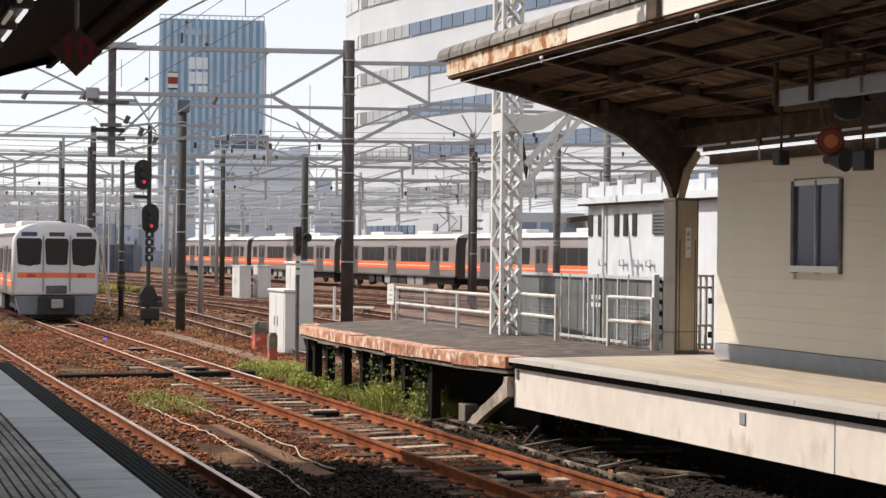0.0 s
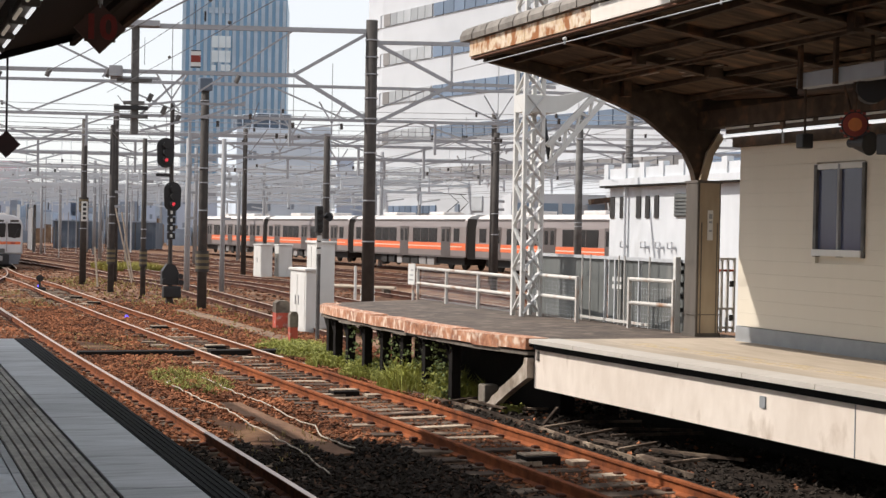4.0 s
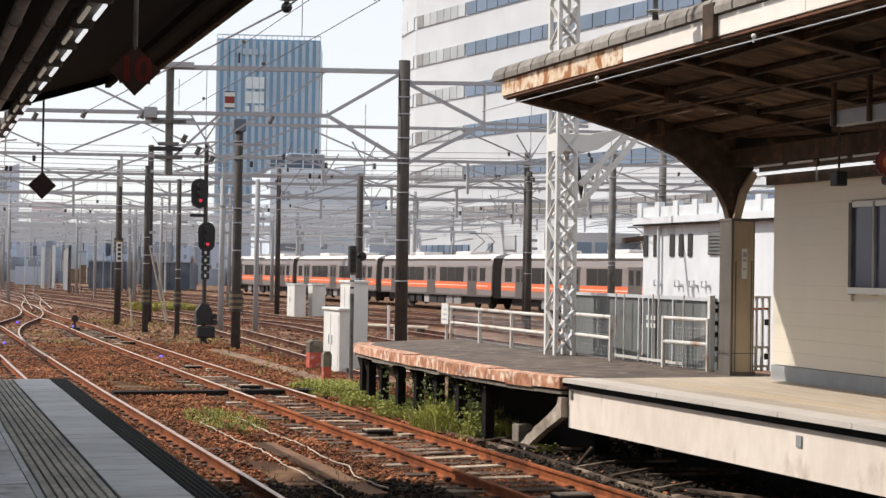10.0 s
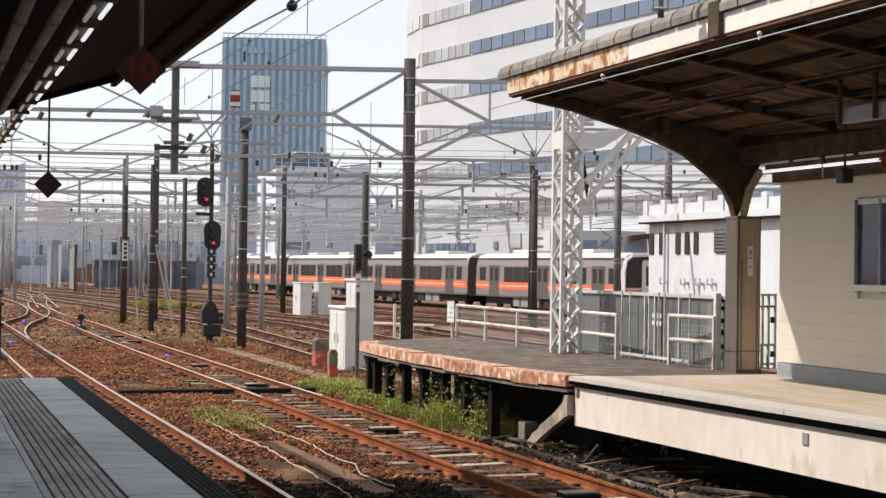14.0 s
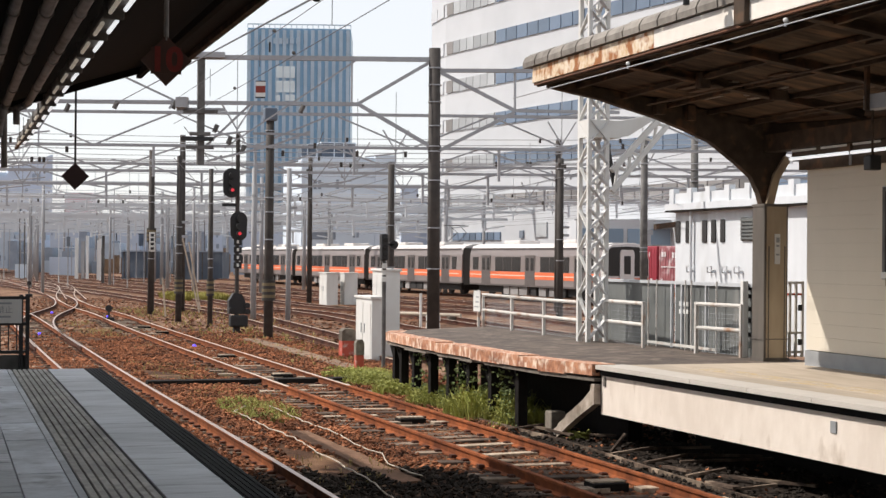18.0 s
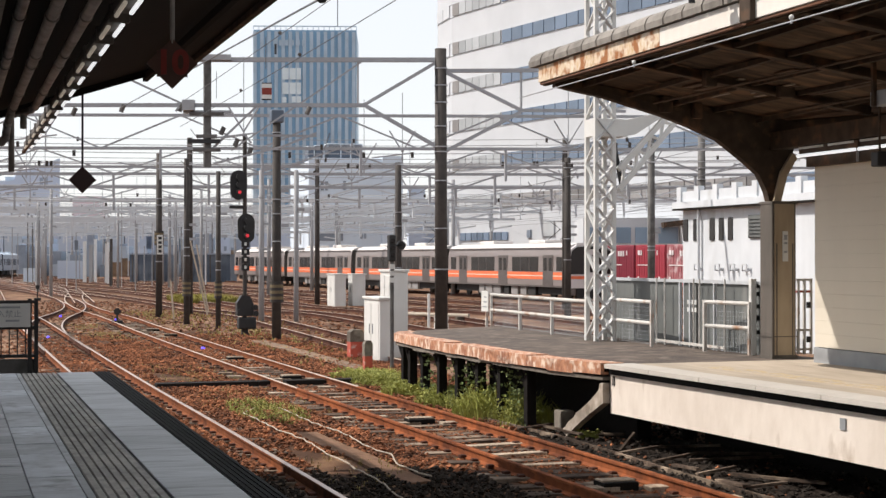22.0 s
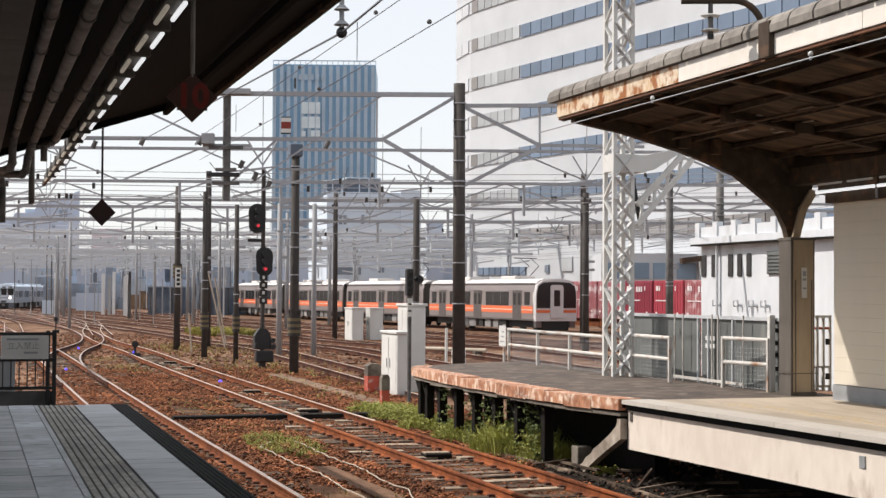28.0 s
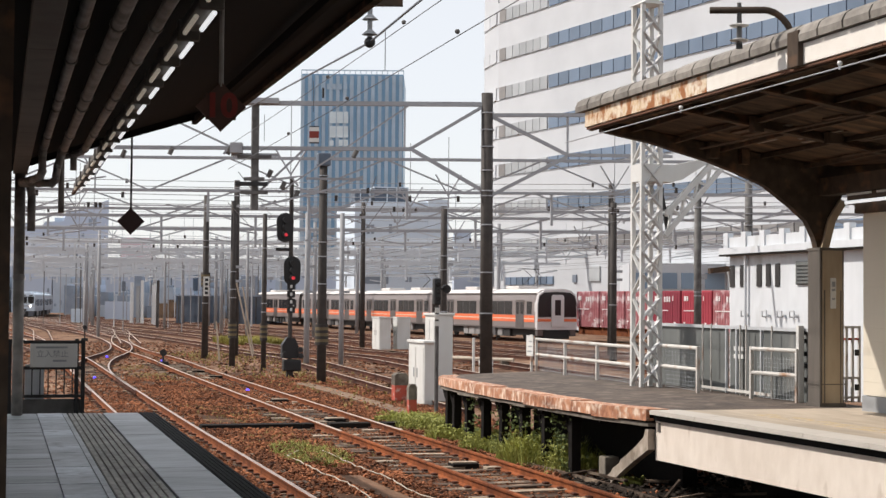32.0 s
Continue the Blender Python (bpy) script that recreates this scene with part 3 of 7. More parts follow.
def track(label, points, near_from, near_to, polished=False, old=False, orange=False):
    """Two rails on sleepers; single sleepers are parts within a stretch, the others one mesh."""
    t = thing("railway_track", label, "track", "tracks of the yard", "structure")
    x, y, h = along(points, 1.0)
    cut = int(np.searchsorted(y, 26.0)) if orange else 0
    runs = [(0, cut + 1, M_ORANGERAIL, M_ORANGERAIL), (cut, len(x), M_RAIL, M_OLDTOP)] if orange else [(0, len(x), M_OLDRAIL if old else M_RAIL, M_RAILTOP if polished else M_OLDTOP)]
    for side in (-1, 1):
        o = side * 0.567
        for i, j, web, top in runs:
            line_x, line_y, turn = (x + np.sin(h) * o)[i:j], (y - np.cos(h) * o)[i:j], h[i:j]
            ob = part("rail", sweep(line_x, line_y, turn, RAIL), web, t)
            part("rail_head", sweep(line_x, line_y, turn, [(-0.03, 0.0), (0.03, 0.0), (0.026, 0.004), (-0.026, 0.004)]), top, ob)
    x, y, h = along(points, 0.5 if near_to < 100 else 0.61)
    rest = []
    rng = random.Random(5)
    for a, b, c in zip(x, y, h):
        m = pose(a, b, float(dip(b)) + rng.uniform(-0.034, -0.006), rng.uniform(-1, 1), 0, math.degrees(c) + rng.uniform(-3.5, 3.5))
        if near_from < b < near_to:
            kind = rng.choice(pale_meshes) if not polished and rng.random() < 0.28 else sleeper_mesh
            for name, me in (("sleeper", kind), ("rail_clip", chair_mesh)):
                ob = new(name, me)
                ob.parent, ob.matrix_basis = t, m
        elif b < 130:
            rest.append(m)
    if rest:
        verts, faces = [], []
        for m in rest:
            k = len(verts)
            verts += [m @ Vector((sx * 0.11, sy, sz)) for sz in (-0.2, -0.105) for sy in (-1, 1) for sx in (-1, 1)]
            faces += [(k + i for i in f) for f in ((4, 5, 7, 6), (0, 1, 5, 4), (2, 6, 7, 3), (0, 4, 6, 2), (1, 3, 7, 5))]
        soup("far_sleepers", verts, [tuple(f) for f in faces], M_SLEEPER, "weathered sleepers in ballast", "sleepers")
    return t


T1 = [(3.12, -12), (3.12, 18), (3.0, 25), (2.93, 32), (2.9, 42), (2.88, 55), (2.85, 66), (2.6, 85), (2.0, 112), (-1, 160), (-16, 230), (-50, 320)]
T2 = [(6.95, -12), (6.8, 14), (6.72, 18), (6.58, 24), (6.45, 34), (6.32, 45), (6.3, 56), (6.52, 68), (6.85, 82), (7.12, 98), (7.15, 114), (6.8, 142), (6.2, 176), (2.5, 215), (-12, 275), (-46, 355)]
track("rusty rails of the platform track on dark sleepers in brown ballast", T1, 12, 60, True)
track("rusty orange rails of the second track on old timber sleepers", T2, 12, 60, orange=True)
track("crossover track curving between the two platform tracks", [(2.88, 40), (2.85, 48), (3.0, 53.5), (3.41, 58.3), (4.3, 65.3), (5.2, 72), (5.85, 78), (6.62, 85.5), (7.0, 93), (7.12, 103)], 400, 401, True, True)
track("rusty yard track branching to the far left", [(7.12, 104), (6.9, 114), (5.9, 130), (3.6, 152), (-2, 190), (-16, 240)], 400, 401, old=True)
track("rusty yard track branching to the far middle", [(6.85, 82), (7.15, 94), (8.0, 106), (9.3, 120), (10.2, 138), (9.6, 165), (4, 215), (-4, 260)], 400, 401, old=True)
for x in (11.0, 14.6, 18.4, 22.3, 26.3, 30.4):
    w = (x - 11) / 25
    track("rusty yard track in brown ballast", [(x - 0.6 + 2 * w, 32), (x + 0.2, 50), (x + 0.9, 66), (x + 0.9 - 1.2 * w, 90), (x - 2.5 * w - 1, 120), (x - 9, 180), (x - 24, 270)], 400, 401, old=True)
for pts in ([(3.0, 86), (1.6, 110), (-3.5, 150), (-14, 210), (-34, 290)], [(2.6, 92), (3.4, 130), (1.6, 180), (-6, 240), (-20, 300)], [(7.6, 92), (9.2, 120), (8.3, 160), (3, 220), (-8, 290)], [(9.6, 104), (8.4, 122), (5.4, 160), (0, 210), (-12, 280)], [(1.8, 74), (0.2, 92), (-3.6, 122), (-11, 170), (-26, 230)]):
    track("rusty yard track fanning out to the far end", pts, 400, 401, old=True)
TR = lambda y: 36.6 - 0.0735 * (y - 94)
track("yard track under the orange and silver train", [(TR(40), 40), (TR(120), 120), (TR(190), 190), (TR(280) - 6, 280)], 400, 401, old=True)


# ---- near platform roof ----
roof = thing("platform_roof_near", "dark butterfly canopy over the near platform, seen from below", "canopy", kind="structure")
RY = 19.1
RZ = lambda x: 4.84 - (2.89 - x) * 0.325 if x >= -1.6 else RZ(-1.6) + (-1.6 - x) * 0.325
# runs on unseen behind the camera, which darkens the underside
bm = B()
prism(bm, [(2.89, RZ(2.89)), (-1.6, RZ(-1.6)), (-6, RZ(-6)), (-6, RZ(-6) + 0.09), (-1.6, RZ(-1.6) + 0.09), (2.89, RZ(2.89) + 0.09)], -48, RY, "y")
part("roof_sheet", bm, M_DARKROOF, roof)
# unseen extension left of view, added to shade the platform end
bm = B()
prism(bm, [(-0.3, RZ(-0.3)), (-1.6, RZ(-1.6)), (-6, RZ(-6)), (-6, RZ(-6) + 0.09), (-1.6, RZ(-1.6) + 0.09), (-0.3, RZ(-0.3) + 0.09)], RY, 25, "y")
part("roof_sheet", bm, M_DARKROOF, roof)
bm = B()
bar(bm, (2.88, -12, RZ(2.89) + 0.02), (2.88, RY + 0.02, RZ(2.89) + 0.02), 0.07, 0.2)
part("eave_gutter", bm, M_STEELBROWN, roof)
bm = B()
bar(bm, (2.9, RY, RZ(2.9) + 0.03), (-1.6, RY, RZ(-1.6) + 0.03), 0.06, 0.16)
part("end_fascia", bm, M_STEELBROWN, roof)
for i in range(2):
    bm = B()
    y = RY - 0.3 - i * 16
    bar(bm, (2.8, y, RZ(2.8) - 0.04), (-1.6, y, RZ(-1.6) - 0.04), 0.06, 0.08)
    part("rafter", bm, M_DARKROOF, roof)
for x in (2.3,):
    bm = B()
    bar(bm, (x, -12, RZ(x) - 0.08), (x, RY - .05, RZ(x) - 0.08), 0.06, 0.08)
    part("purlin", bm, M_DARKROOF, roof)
bm = B()
box(bm, -0.23, 0.05, 7.51, 7.69, PL, RZ(-0.05))
part("column", bm, M_STEELBROWN, roof)


# ---- far platform roof ----
roof2 = thing("platform_roof_far", "brown steel canopy with arched brackets and a rusting white fascia", "canopy", kind="structure")
FX, FY = 7.63, 19.1
FZ = lambda x: 4.79 - (x - FX) * 0.15 if x < 11.1 else 4.79 - 3.47 * 0.15 + (x - 11.1) * 0.1
# also lengthened out of view to cut light from behind
bm = B()
prism(bm, [(FX, FZ(FX)), (11.1, FZ(11.1)), (24, FZ(24)), (24, FZ(24) + .1), (11.1, FZ(11.1) + .1), (FX, FZ(FX) + .1)], -48, 18.95, "y")
part("roof_sheet", bm, M_ROOFSHEET, roof2)
for k in range(16):
    bm = B()
    y1 = FY + 0.12 - k * 1.85
    box(bm, FX - 0.05, FX, y1 - 1.845, y1, 4.72, 4.93, 0.006)
    part("fascia_board", bm, M_FLAKING if k < 2 else M_FASCIA, roof2, "white fascia board flaking to orange rust" if k < 2 else "white painted fascia board")
for k in range(8):
    bm = B()
    y1 = FY + 0.1 - k * 2.4
    box(bm, FX - 0.035, FX + 0.07, y1 - 2.39, y1, 4.685, 4.718, 0.004)
    part("soffit_batten", bm, M_RUSTSOFFIT, roof2, "rusting brown batten under the fascia")
bm = B()
prism(bm, [(11.05, 3.95), (12.2, 4.15), (24, 5.2), (24, FZ(24) + .06), (11.05, FZ(11.05) + .06)], 18.96, 19.0, "y")
part("end_board", bm, M_STEELBROWN, roof2)
RR2 = random.Random(23)
for i in range(46):
    y1 = FY + 0.35 - i * 0.46
    bm = B()
    back = FX + (0.16 if i < 3 else 0.5)
    lift = RR2.uniform(-.008, .008)
    prism(bm, [(FX - 0.10, 4.94), (back, 4.95), (back, 5.09), (FX + 0.1, 5.14 + lift), (FX + 0.0, 5.125 + lift), (FX - 0.07, 5.08 + lift), (FX - 0.105, 5.01)], y1, y1 - 0.428 + RR2.uniform(-.006, .006), "y")
    part("cap_tile", bm, M_ROOFCAP, roof2)
for i in range(4):
    y = 18.9 - i * 9.0
    bm = B()
    lower = [(10.92, 3.1), (10.86, 3.3), (10.74, 3.53), (10.5, 3.72), (10.1, 4.0), (9.67, 4.17), (9.25, 4.31), (8.82, 4.42), (8.41, 4.53), (8.0, 4.60), (7.68, 4.66)]
    upper = [(7.68, 4.76), (9.0, FZ(9.0) - 0.02), (10.2, FZ(10.2) - 0.02), (11.3, FZ(11.1) - 0.02), (11.3, 3.95), (11.14, 3.4), (11.06, 3.1)]
    prism(bm, lower + upper, y - 0.06, y + 0.06, "y")
    part("arched_bracket", bm, M_STEELBROWN, roof2)
    bm = B()
    prism(bm, [(11.3, 3.9), (12.2, 4.12), (13.6, 4.33), (16, 4.55), (24, 5.3), (24, FZ(24) - .02), (11.3, FZ(11.3) - .02)], y - 0.06, y + 0.06, "y")
    part("arched_bracket", bm, M_STEELBROWN, roof2)
    bm = B()
    for p, q in zip(lower, lower[1:]):
        bar(bm, (p[0], y, p[1] - 0.01), (q[0], y, q[1] - 0.01), 0.13, 0.03)
    part("bracket_flange", bm, M_STEELBROWN, roof2)
    bm = B()
    box(bm, 10.85, 11.23, y - 0.2, y + 0.14, PL, 3.14, 0.02)
    column = part("column", bm, M_COLUMN, roof2, "grimy steel column with a tan face")
    bm = B()
    box(bm, 10.885, 11.195, y - 0.212, y - 0.19, PL + .02, 3.1, 0.004)
    part("face_plate", bm, M_TAN, column, "tan painted face plate")
    for x in (10.915, 11.165):
        bm = B()
        box(bm, x - .008, x + .008, y - 0.218, y - 0.21, PL + .02, 2.55)
        part("seam", bm, M_COLUMN, column)
    for z, w in ((PL + .3, .014), (3.1, .035), (PL, .05)):
        bm = B()
        box(bm, 10.84, 11.24, y - 0.216, y + .145, z, z + w)
        part("collar", bm, M_COLUMN, column)
    bm = B()
    bar(bm, (10.96, y - 0.13, 3.12), (11.06, y - 0.16, 3.55), 0.11, 0.1)
    bar(bm, (11.06, y - 0.16, 3.53), (11.2, y - 0.2, 3.78), 0.11, 0.1)
    part("stay", bm, M_TAN, roof2)
RR = random.Random(17)
RAFTERS = [18.9, 16.7, 14.75, 12.7, 10.6, 8.5, 6.4, 4.3, 2.2, 0.1]
for y in RAFTERS:
    bm = B()
    bar(bm, (7.7, y, FZ(7.7) - 0.10), (11.1, y, FZ(11.1) - 0.10), 0.13, 0.03)
    bar(bm, (7.7, y, FZ(7.7) - 0.05), (11.1, y, FZ(11.1) - 0.05), 0.04, 0.10)
    part("rafter", bm, M_STEELBROWN, roof2)
for y1, y0 in zip(RAFTERS, RAFTERS[1:]):
    for x in (8.1, 8.75, 9.4, 10.05, 10.7):
        bm = B()
        s = RR.uniform(0, .06)
        bar(bm, (x, y1 - .02, FZ(x) - 0.03 - s), (x, y0 + .02, FZ(x) - 0.03), 0.06, 0.055)
        part("batten", bm, M_STEELBROWN, roof2)
for k in range(60):
    x, y = RR.uniform(8.0, 10.9), RR.uniform(7.5, 18.4)
    n = RR.uniform(.25, 1.4)
    bm = B()
    bar(bm, (x, y, FZ(x) - .012), (x, y - n, FZ(x) - .012), RR.uniform(.04, .14), .018)
    part("patch_board", bm, RR.choice((M_STEELBROWN, M_PATCH, M_PATCH, M_STEELBROWN, M_PALEPATCH)), roof2)
for x, dz, y1 in ((9.0, .16, 18.6), (10.3, .15, 17.2), (9.9, .2, 14.6)):
    bm = B()
    rod(bm, (x, -10, FZ(x) - dz), (x, y1, FZ(x) - dz), 0.014, 6)
    part("conduit", bm, M_PATCH, roof2)
for k in range(9):
    y = RAFTERS[k % 5] - .1
    x = RR.uniform(8.6, 10.8)
    bm = B()
    box(bm, x, x + RR.uniform(.08, .2), y - .12, y, FZ(x) - RR.uniform(.16, .26), FZ(x) - .02, .005)
    part("junction_box", bm, M_STEELBROWN, roof2)
bm = B()
bar(bm, (FX + .03, -12, 4.68), (FX + .03, FY + .1, 4.695), 0.04, 0.045)
part("eave_angle", bm, M_STEELBROWN, roof2)
bm = B()
box(bm, 10.9, 11.14, -12, 18.9, 3.86, 4.1)
part("girder", bm, M_STEELBROWN, roof2)
bm = B()
rod(bm, (7.49, -12, 4.56), (7.49, 19.7, 4.56), 0.008, 6)
part("conduit", bm, M_GANTRY, roof2)

# ---- waiting room on the far platform ----
wr = thing("platform_cabin", "cream metal-sided cabin with a grey base under the canopy", "cabin", kind="structure")
WX, WY0, WY1, WIN = 11.30, -6.0, 17.93, (15.16, 16.14, 2.17, 3.25)
W = 11.05
for i in range(14):
    z0 = 1.16 + i * 0.178
    z1 = z0 + 0.175
    spans = [(WY0, WY1)] if z1 < WIN[2] or z0 > WIN[3] else [(WY0, WIN[0]), (WIN[1], WY1)]
    for a, b in spans:
        bm = B()
        box(bm, W + random.uniform(0, .002), W + 0.06, a, b, z0, z1 + .002, 0.0014)
        part("siding_panel", bm, M_CREAM, wr)
bm = B()
box(bm, W + 0.05, 15, WY0, WY1 - .02, PL, WIN[2] + .02)
box(bm, W + 0.05, 15, WY0, WY1 - .02, WIN[3] - .02, 3.66)
box(bm, W + 0.05, 15, WY0, WIN[0] + .01, WIN[2], WIN[3])
box(bm, W + 0.05, 15, WIN[1] - .01, WY1 - .02, WIN[2], WIN[3])
part("wall", bm, M_CREAM, wr)
bm = B()
box(bm, W - 0.02, W + 0.06, WY0, WY1, PL, 1.15)
part("base_panel", bm, M_GREYBASE, wr)
bm = B()
box(bm, W - 0.1, 15, WY0, WY1 + 0.05, 3.57, 3.74)
part("eave", bm, M_STEELBROWN, wr)
for k in range(9):
    bm = B()
    box(bm, W - .115, W - .1, WY1 - 1.2 - k * 2.4, WY1 - 1.16 - k * 2.4, 3.57, 3.74)
    part("eave_joint", bm, M_GREYBASE, wr)
bm = B()
box(bm, 11.16, 11.2, -12, 17.9, 3.745, 4.0)
part("filler_board", bm, M_STEELBROWN, wr)
win = part("window_frame", (lambda b: (box(b, W - .02, W + .05, WIN[0] - .02, WIN[1] + .03, WIN[3] - .04, WIN[3] + .03), box(b, W - .05, W + .05, WIN[0], WIN[1] + .02, WIN[2] - .03, WIN[2] + .05))[0])(B()), M_WHITE, wr, "pale metal window frame")
for a, b in ((WIN[0] - .035, WIN[0] + .02), (WIN[1] - .035, WIN[1] + .025), (15.63, 15.67)):
    bm = B()
    box(bm, W - .028, W + .05, a, b, WIN[2] - .04, WIN[3] + .02)
    part("jamb", bm, M_GREYBASE if b == 15.67 else M_DARKSTEEL, win)
for a, b in ((WIN[0] + .03, 15.63), (15.67, WIN[1] - .03)):
    bm = B()
    box(bm, W + .01, W + .03, a, b, WIN[2] + .03, WIN[3] - .03)
    part("pane", bm, M_CABINGLASS, win)


def line(p, q, s):
    return p[0] + (q[0] - p[0]) * s, p[1] + (q[1] - p[1]) * s


# ---- trains ----
def car_body(parent, y0, length, cab, cabside, w=1.47, style="silver"):
    """One carriage from y0 to y0 + length; cab: its end towards -y has a driver's cab."""
    o = 0.08 if style == "silver" else 0.0
    zb, zr = (0.86, 3.48) if style == "silver" else (0.97, 3.42)
    side = [(w, zb), (w + 0.01, 1.6), (w - 0.02, 2.7 + o), (w - 0.12, 3.15 + o)]
    bm = B()
    prism(bm, [(-a, b) for a, b in side[::-1]] + side, y0 + (0.5 if cab else 0.1), y0 + length, "y")
    body = part("car_body", bm, M_STAINLESS, parent)
    bm = B()
    prism(bm, [(-w + 0.1, 3.12 + o), (-w + 0.28, zr - 0.06), (-0.7, zr + 0.08), (0.7, zr + 0.08), (w - 0.28, zr - 0.06), (w - 0.1, 3.12 + o)], y0 + (0.4 if cab else 0.1), y0 + length, "y")
    part("roof", bm, M_TRAINROOF, body, "pale ribbed train roof")
    for k in range(2):
        bm = B()
        box(bm, -0.75, 0.75, y0 + 5 + k * 8, y0 + 7.4 + k * 8, zr + 0.06, zr + 0.3, 0.06)
        part("roof_unit", bm, M_TRAINROOF, body)
    for s in (-1, 1):
        bm = B()
        box(bm, s * (w - 0.005), s * (w + 0.016), y0 + (0.6 if cab else 0.12), y0 + length - 0.02, 1.20 + o, 1.66 + o)
        part("orange_band", bm, M_ORANGE, body, "orange waistband")
        bm = B()
        box(bm, s * (w - 0.005), s * (w + 0.018), y0 + 0.62, y0 + length - 0.05, 1.40 + o, 1.455 + o)
        part("pale_line", bm, M_CREAM, body)
        for c in (3.1, 9.9, 16.7):
            bm = B()
            box(bm, s * (w - 0.005), s * (w + 0.02), y0 + c - 0.72, y0 + c + 0.72, zb + 0.05, 2.72 + o)
            door = part("door", bm, M_DOORGREY, body)
            for q in (-0.36, 0.36):
                bm = B()
                box(bm, s * (w + 0.012), s * (w + 0.026), y0 + c + q - 0.22, y0 + c + q + 0.22, 1.75 + o, 2.55 + o)
                part("door_pane", bm, M_GLASS, door)
        for a, b in ((4.5, 8.4), (11.3, 15.2)):
            bm = B()
            box(bm, s * (w - 0.01), s * (w + 0.018), y0 + a, y0 + b, 1.68 + o, 2.62 + o)
            glass = part("window", bm, M_GLASS, body)
            for k in (1, 2):
                bm = B()
                y = a + (b - a) * k / 3
                box(bm, s * (w + 0.01), s * (w + 0.024), y0 + y - 0.03, y0 + y + 0.03, 1.68 + o, 2.62 + o)
                part("mullion", bm, M_DOORGREY, glass)
        for a, b in ((1.1, 1.9), (18.0, 18.9)):
            bm = B()
            box(bm, s * (w - 0.01), s * (w + 0.018), y0 + a, y0 + b, 1.75 + o, 2.6 + o)
            part("window", bm, M_GLASS, body)
        bm = B()
        box(bm, s * (w - 0.02), s * (w + 0.008), y0 + 0.4, y0 + length - 0.05, zb - 0.06, zb + 0.05)
        part("sill_strip", bm, M_DOORGREY, body)
        bm = B()
        box(bm, s * (w - 0.16), s * (w - 0.06), y0 + 0.5, y0 + length - 0.05, 3.10 + o, 3.2 + o)
        part("rain_gutter", bm, M_DOORGREY, body)
    if style == "silver" and y0 < 30:
        bm = B()
        for s in (-0.45, 0.45):
            bar(bm, (s, y0 + 5.2, zr + .3), (s * .8, y0 + 3.6, zr + .95), 0.035)
            bar(bm, (s * .8, y0 + 3.6, zr + .95), (s * .9, y0 + 5.0, zr + 1.5), 0.03)
        bar(bm, (-.85, y0 + 5.0, zr + 1.5), (.85, y0 + 5.0, zr + 1.5), 0.05)
        part("pantograph", bm, M_UNDER, body)
    bm = B()
    box(bm, -1.15, 1.15, y0 + 0.9, y0 + length - 0.9, 0.34, zb)
    part("underframe", bm, M_UNDER, body)
    rng = random.Random(int(y0))
    for k in range(7):
        y = y0 + 5.2 + k * 1.35
        for s in (-1, 1):
            bm = B()
            box(bm, s * 0.85, s * 1.33, y, y + rng.uniform(.7, 1.2), 0.24, zb - 0.08, 0.02)
            part("equipment_box", bm, rng.choice((M_UNDER, M_UNDERGREY, M_UNDERGREY, M_UNDER)), body)
    for c in (3.0, 16.6):
        bm = B()
        box(bm, -1.1, 1.1, y0 + c - 1.4, y0 + c + 1.4, 0.35, 0.62)
        bogie = part("bogie", bm, M_UNDER, body)
        for q in (-1.05, 1.05):
            for s in (-1, 1):
                bm = B()
                rod(bm, (s * 0.5, y0 + c + q, 0.43), (s * 0.64, y0 + c + q, 0.43), 0.43, 18)
                part("wheel", bm, M_UNDER, bogie)
    return body


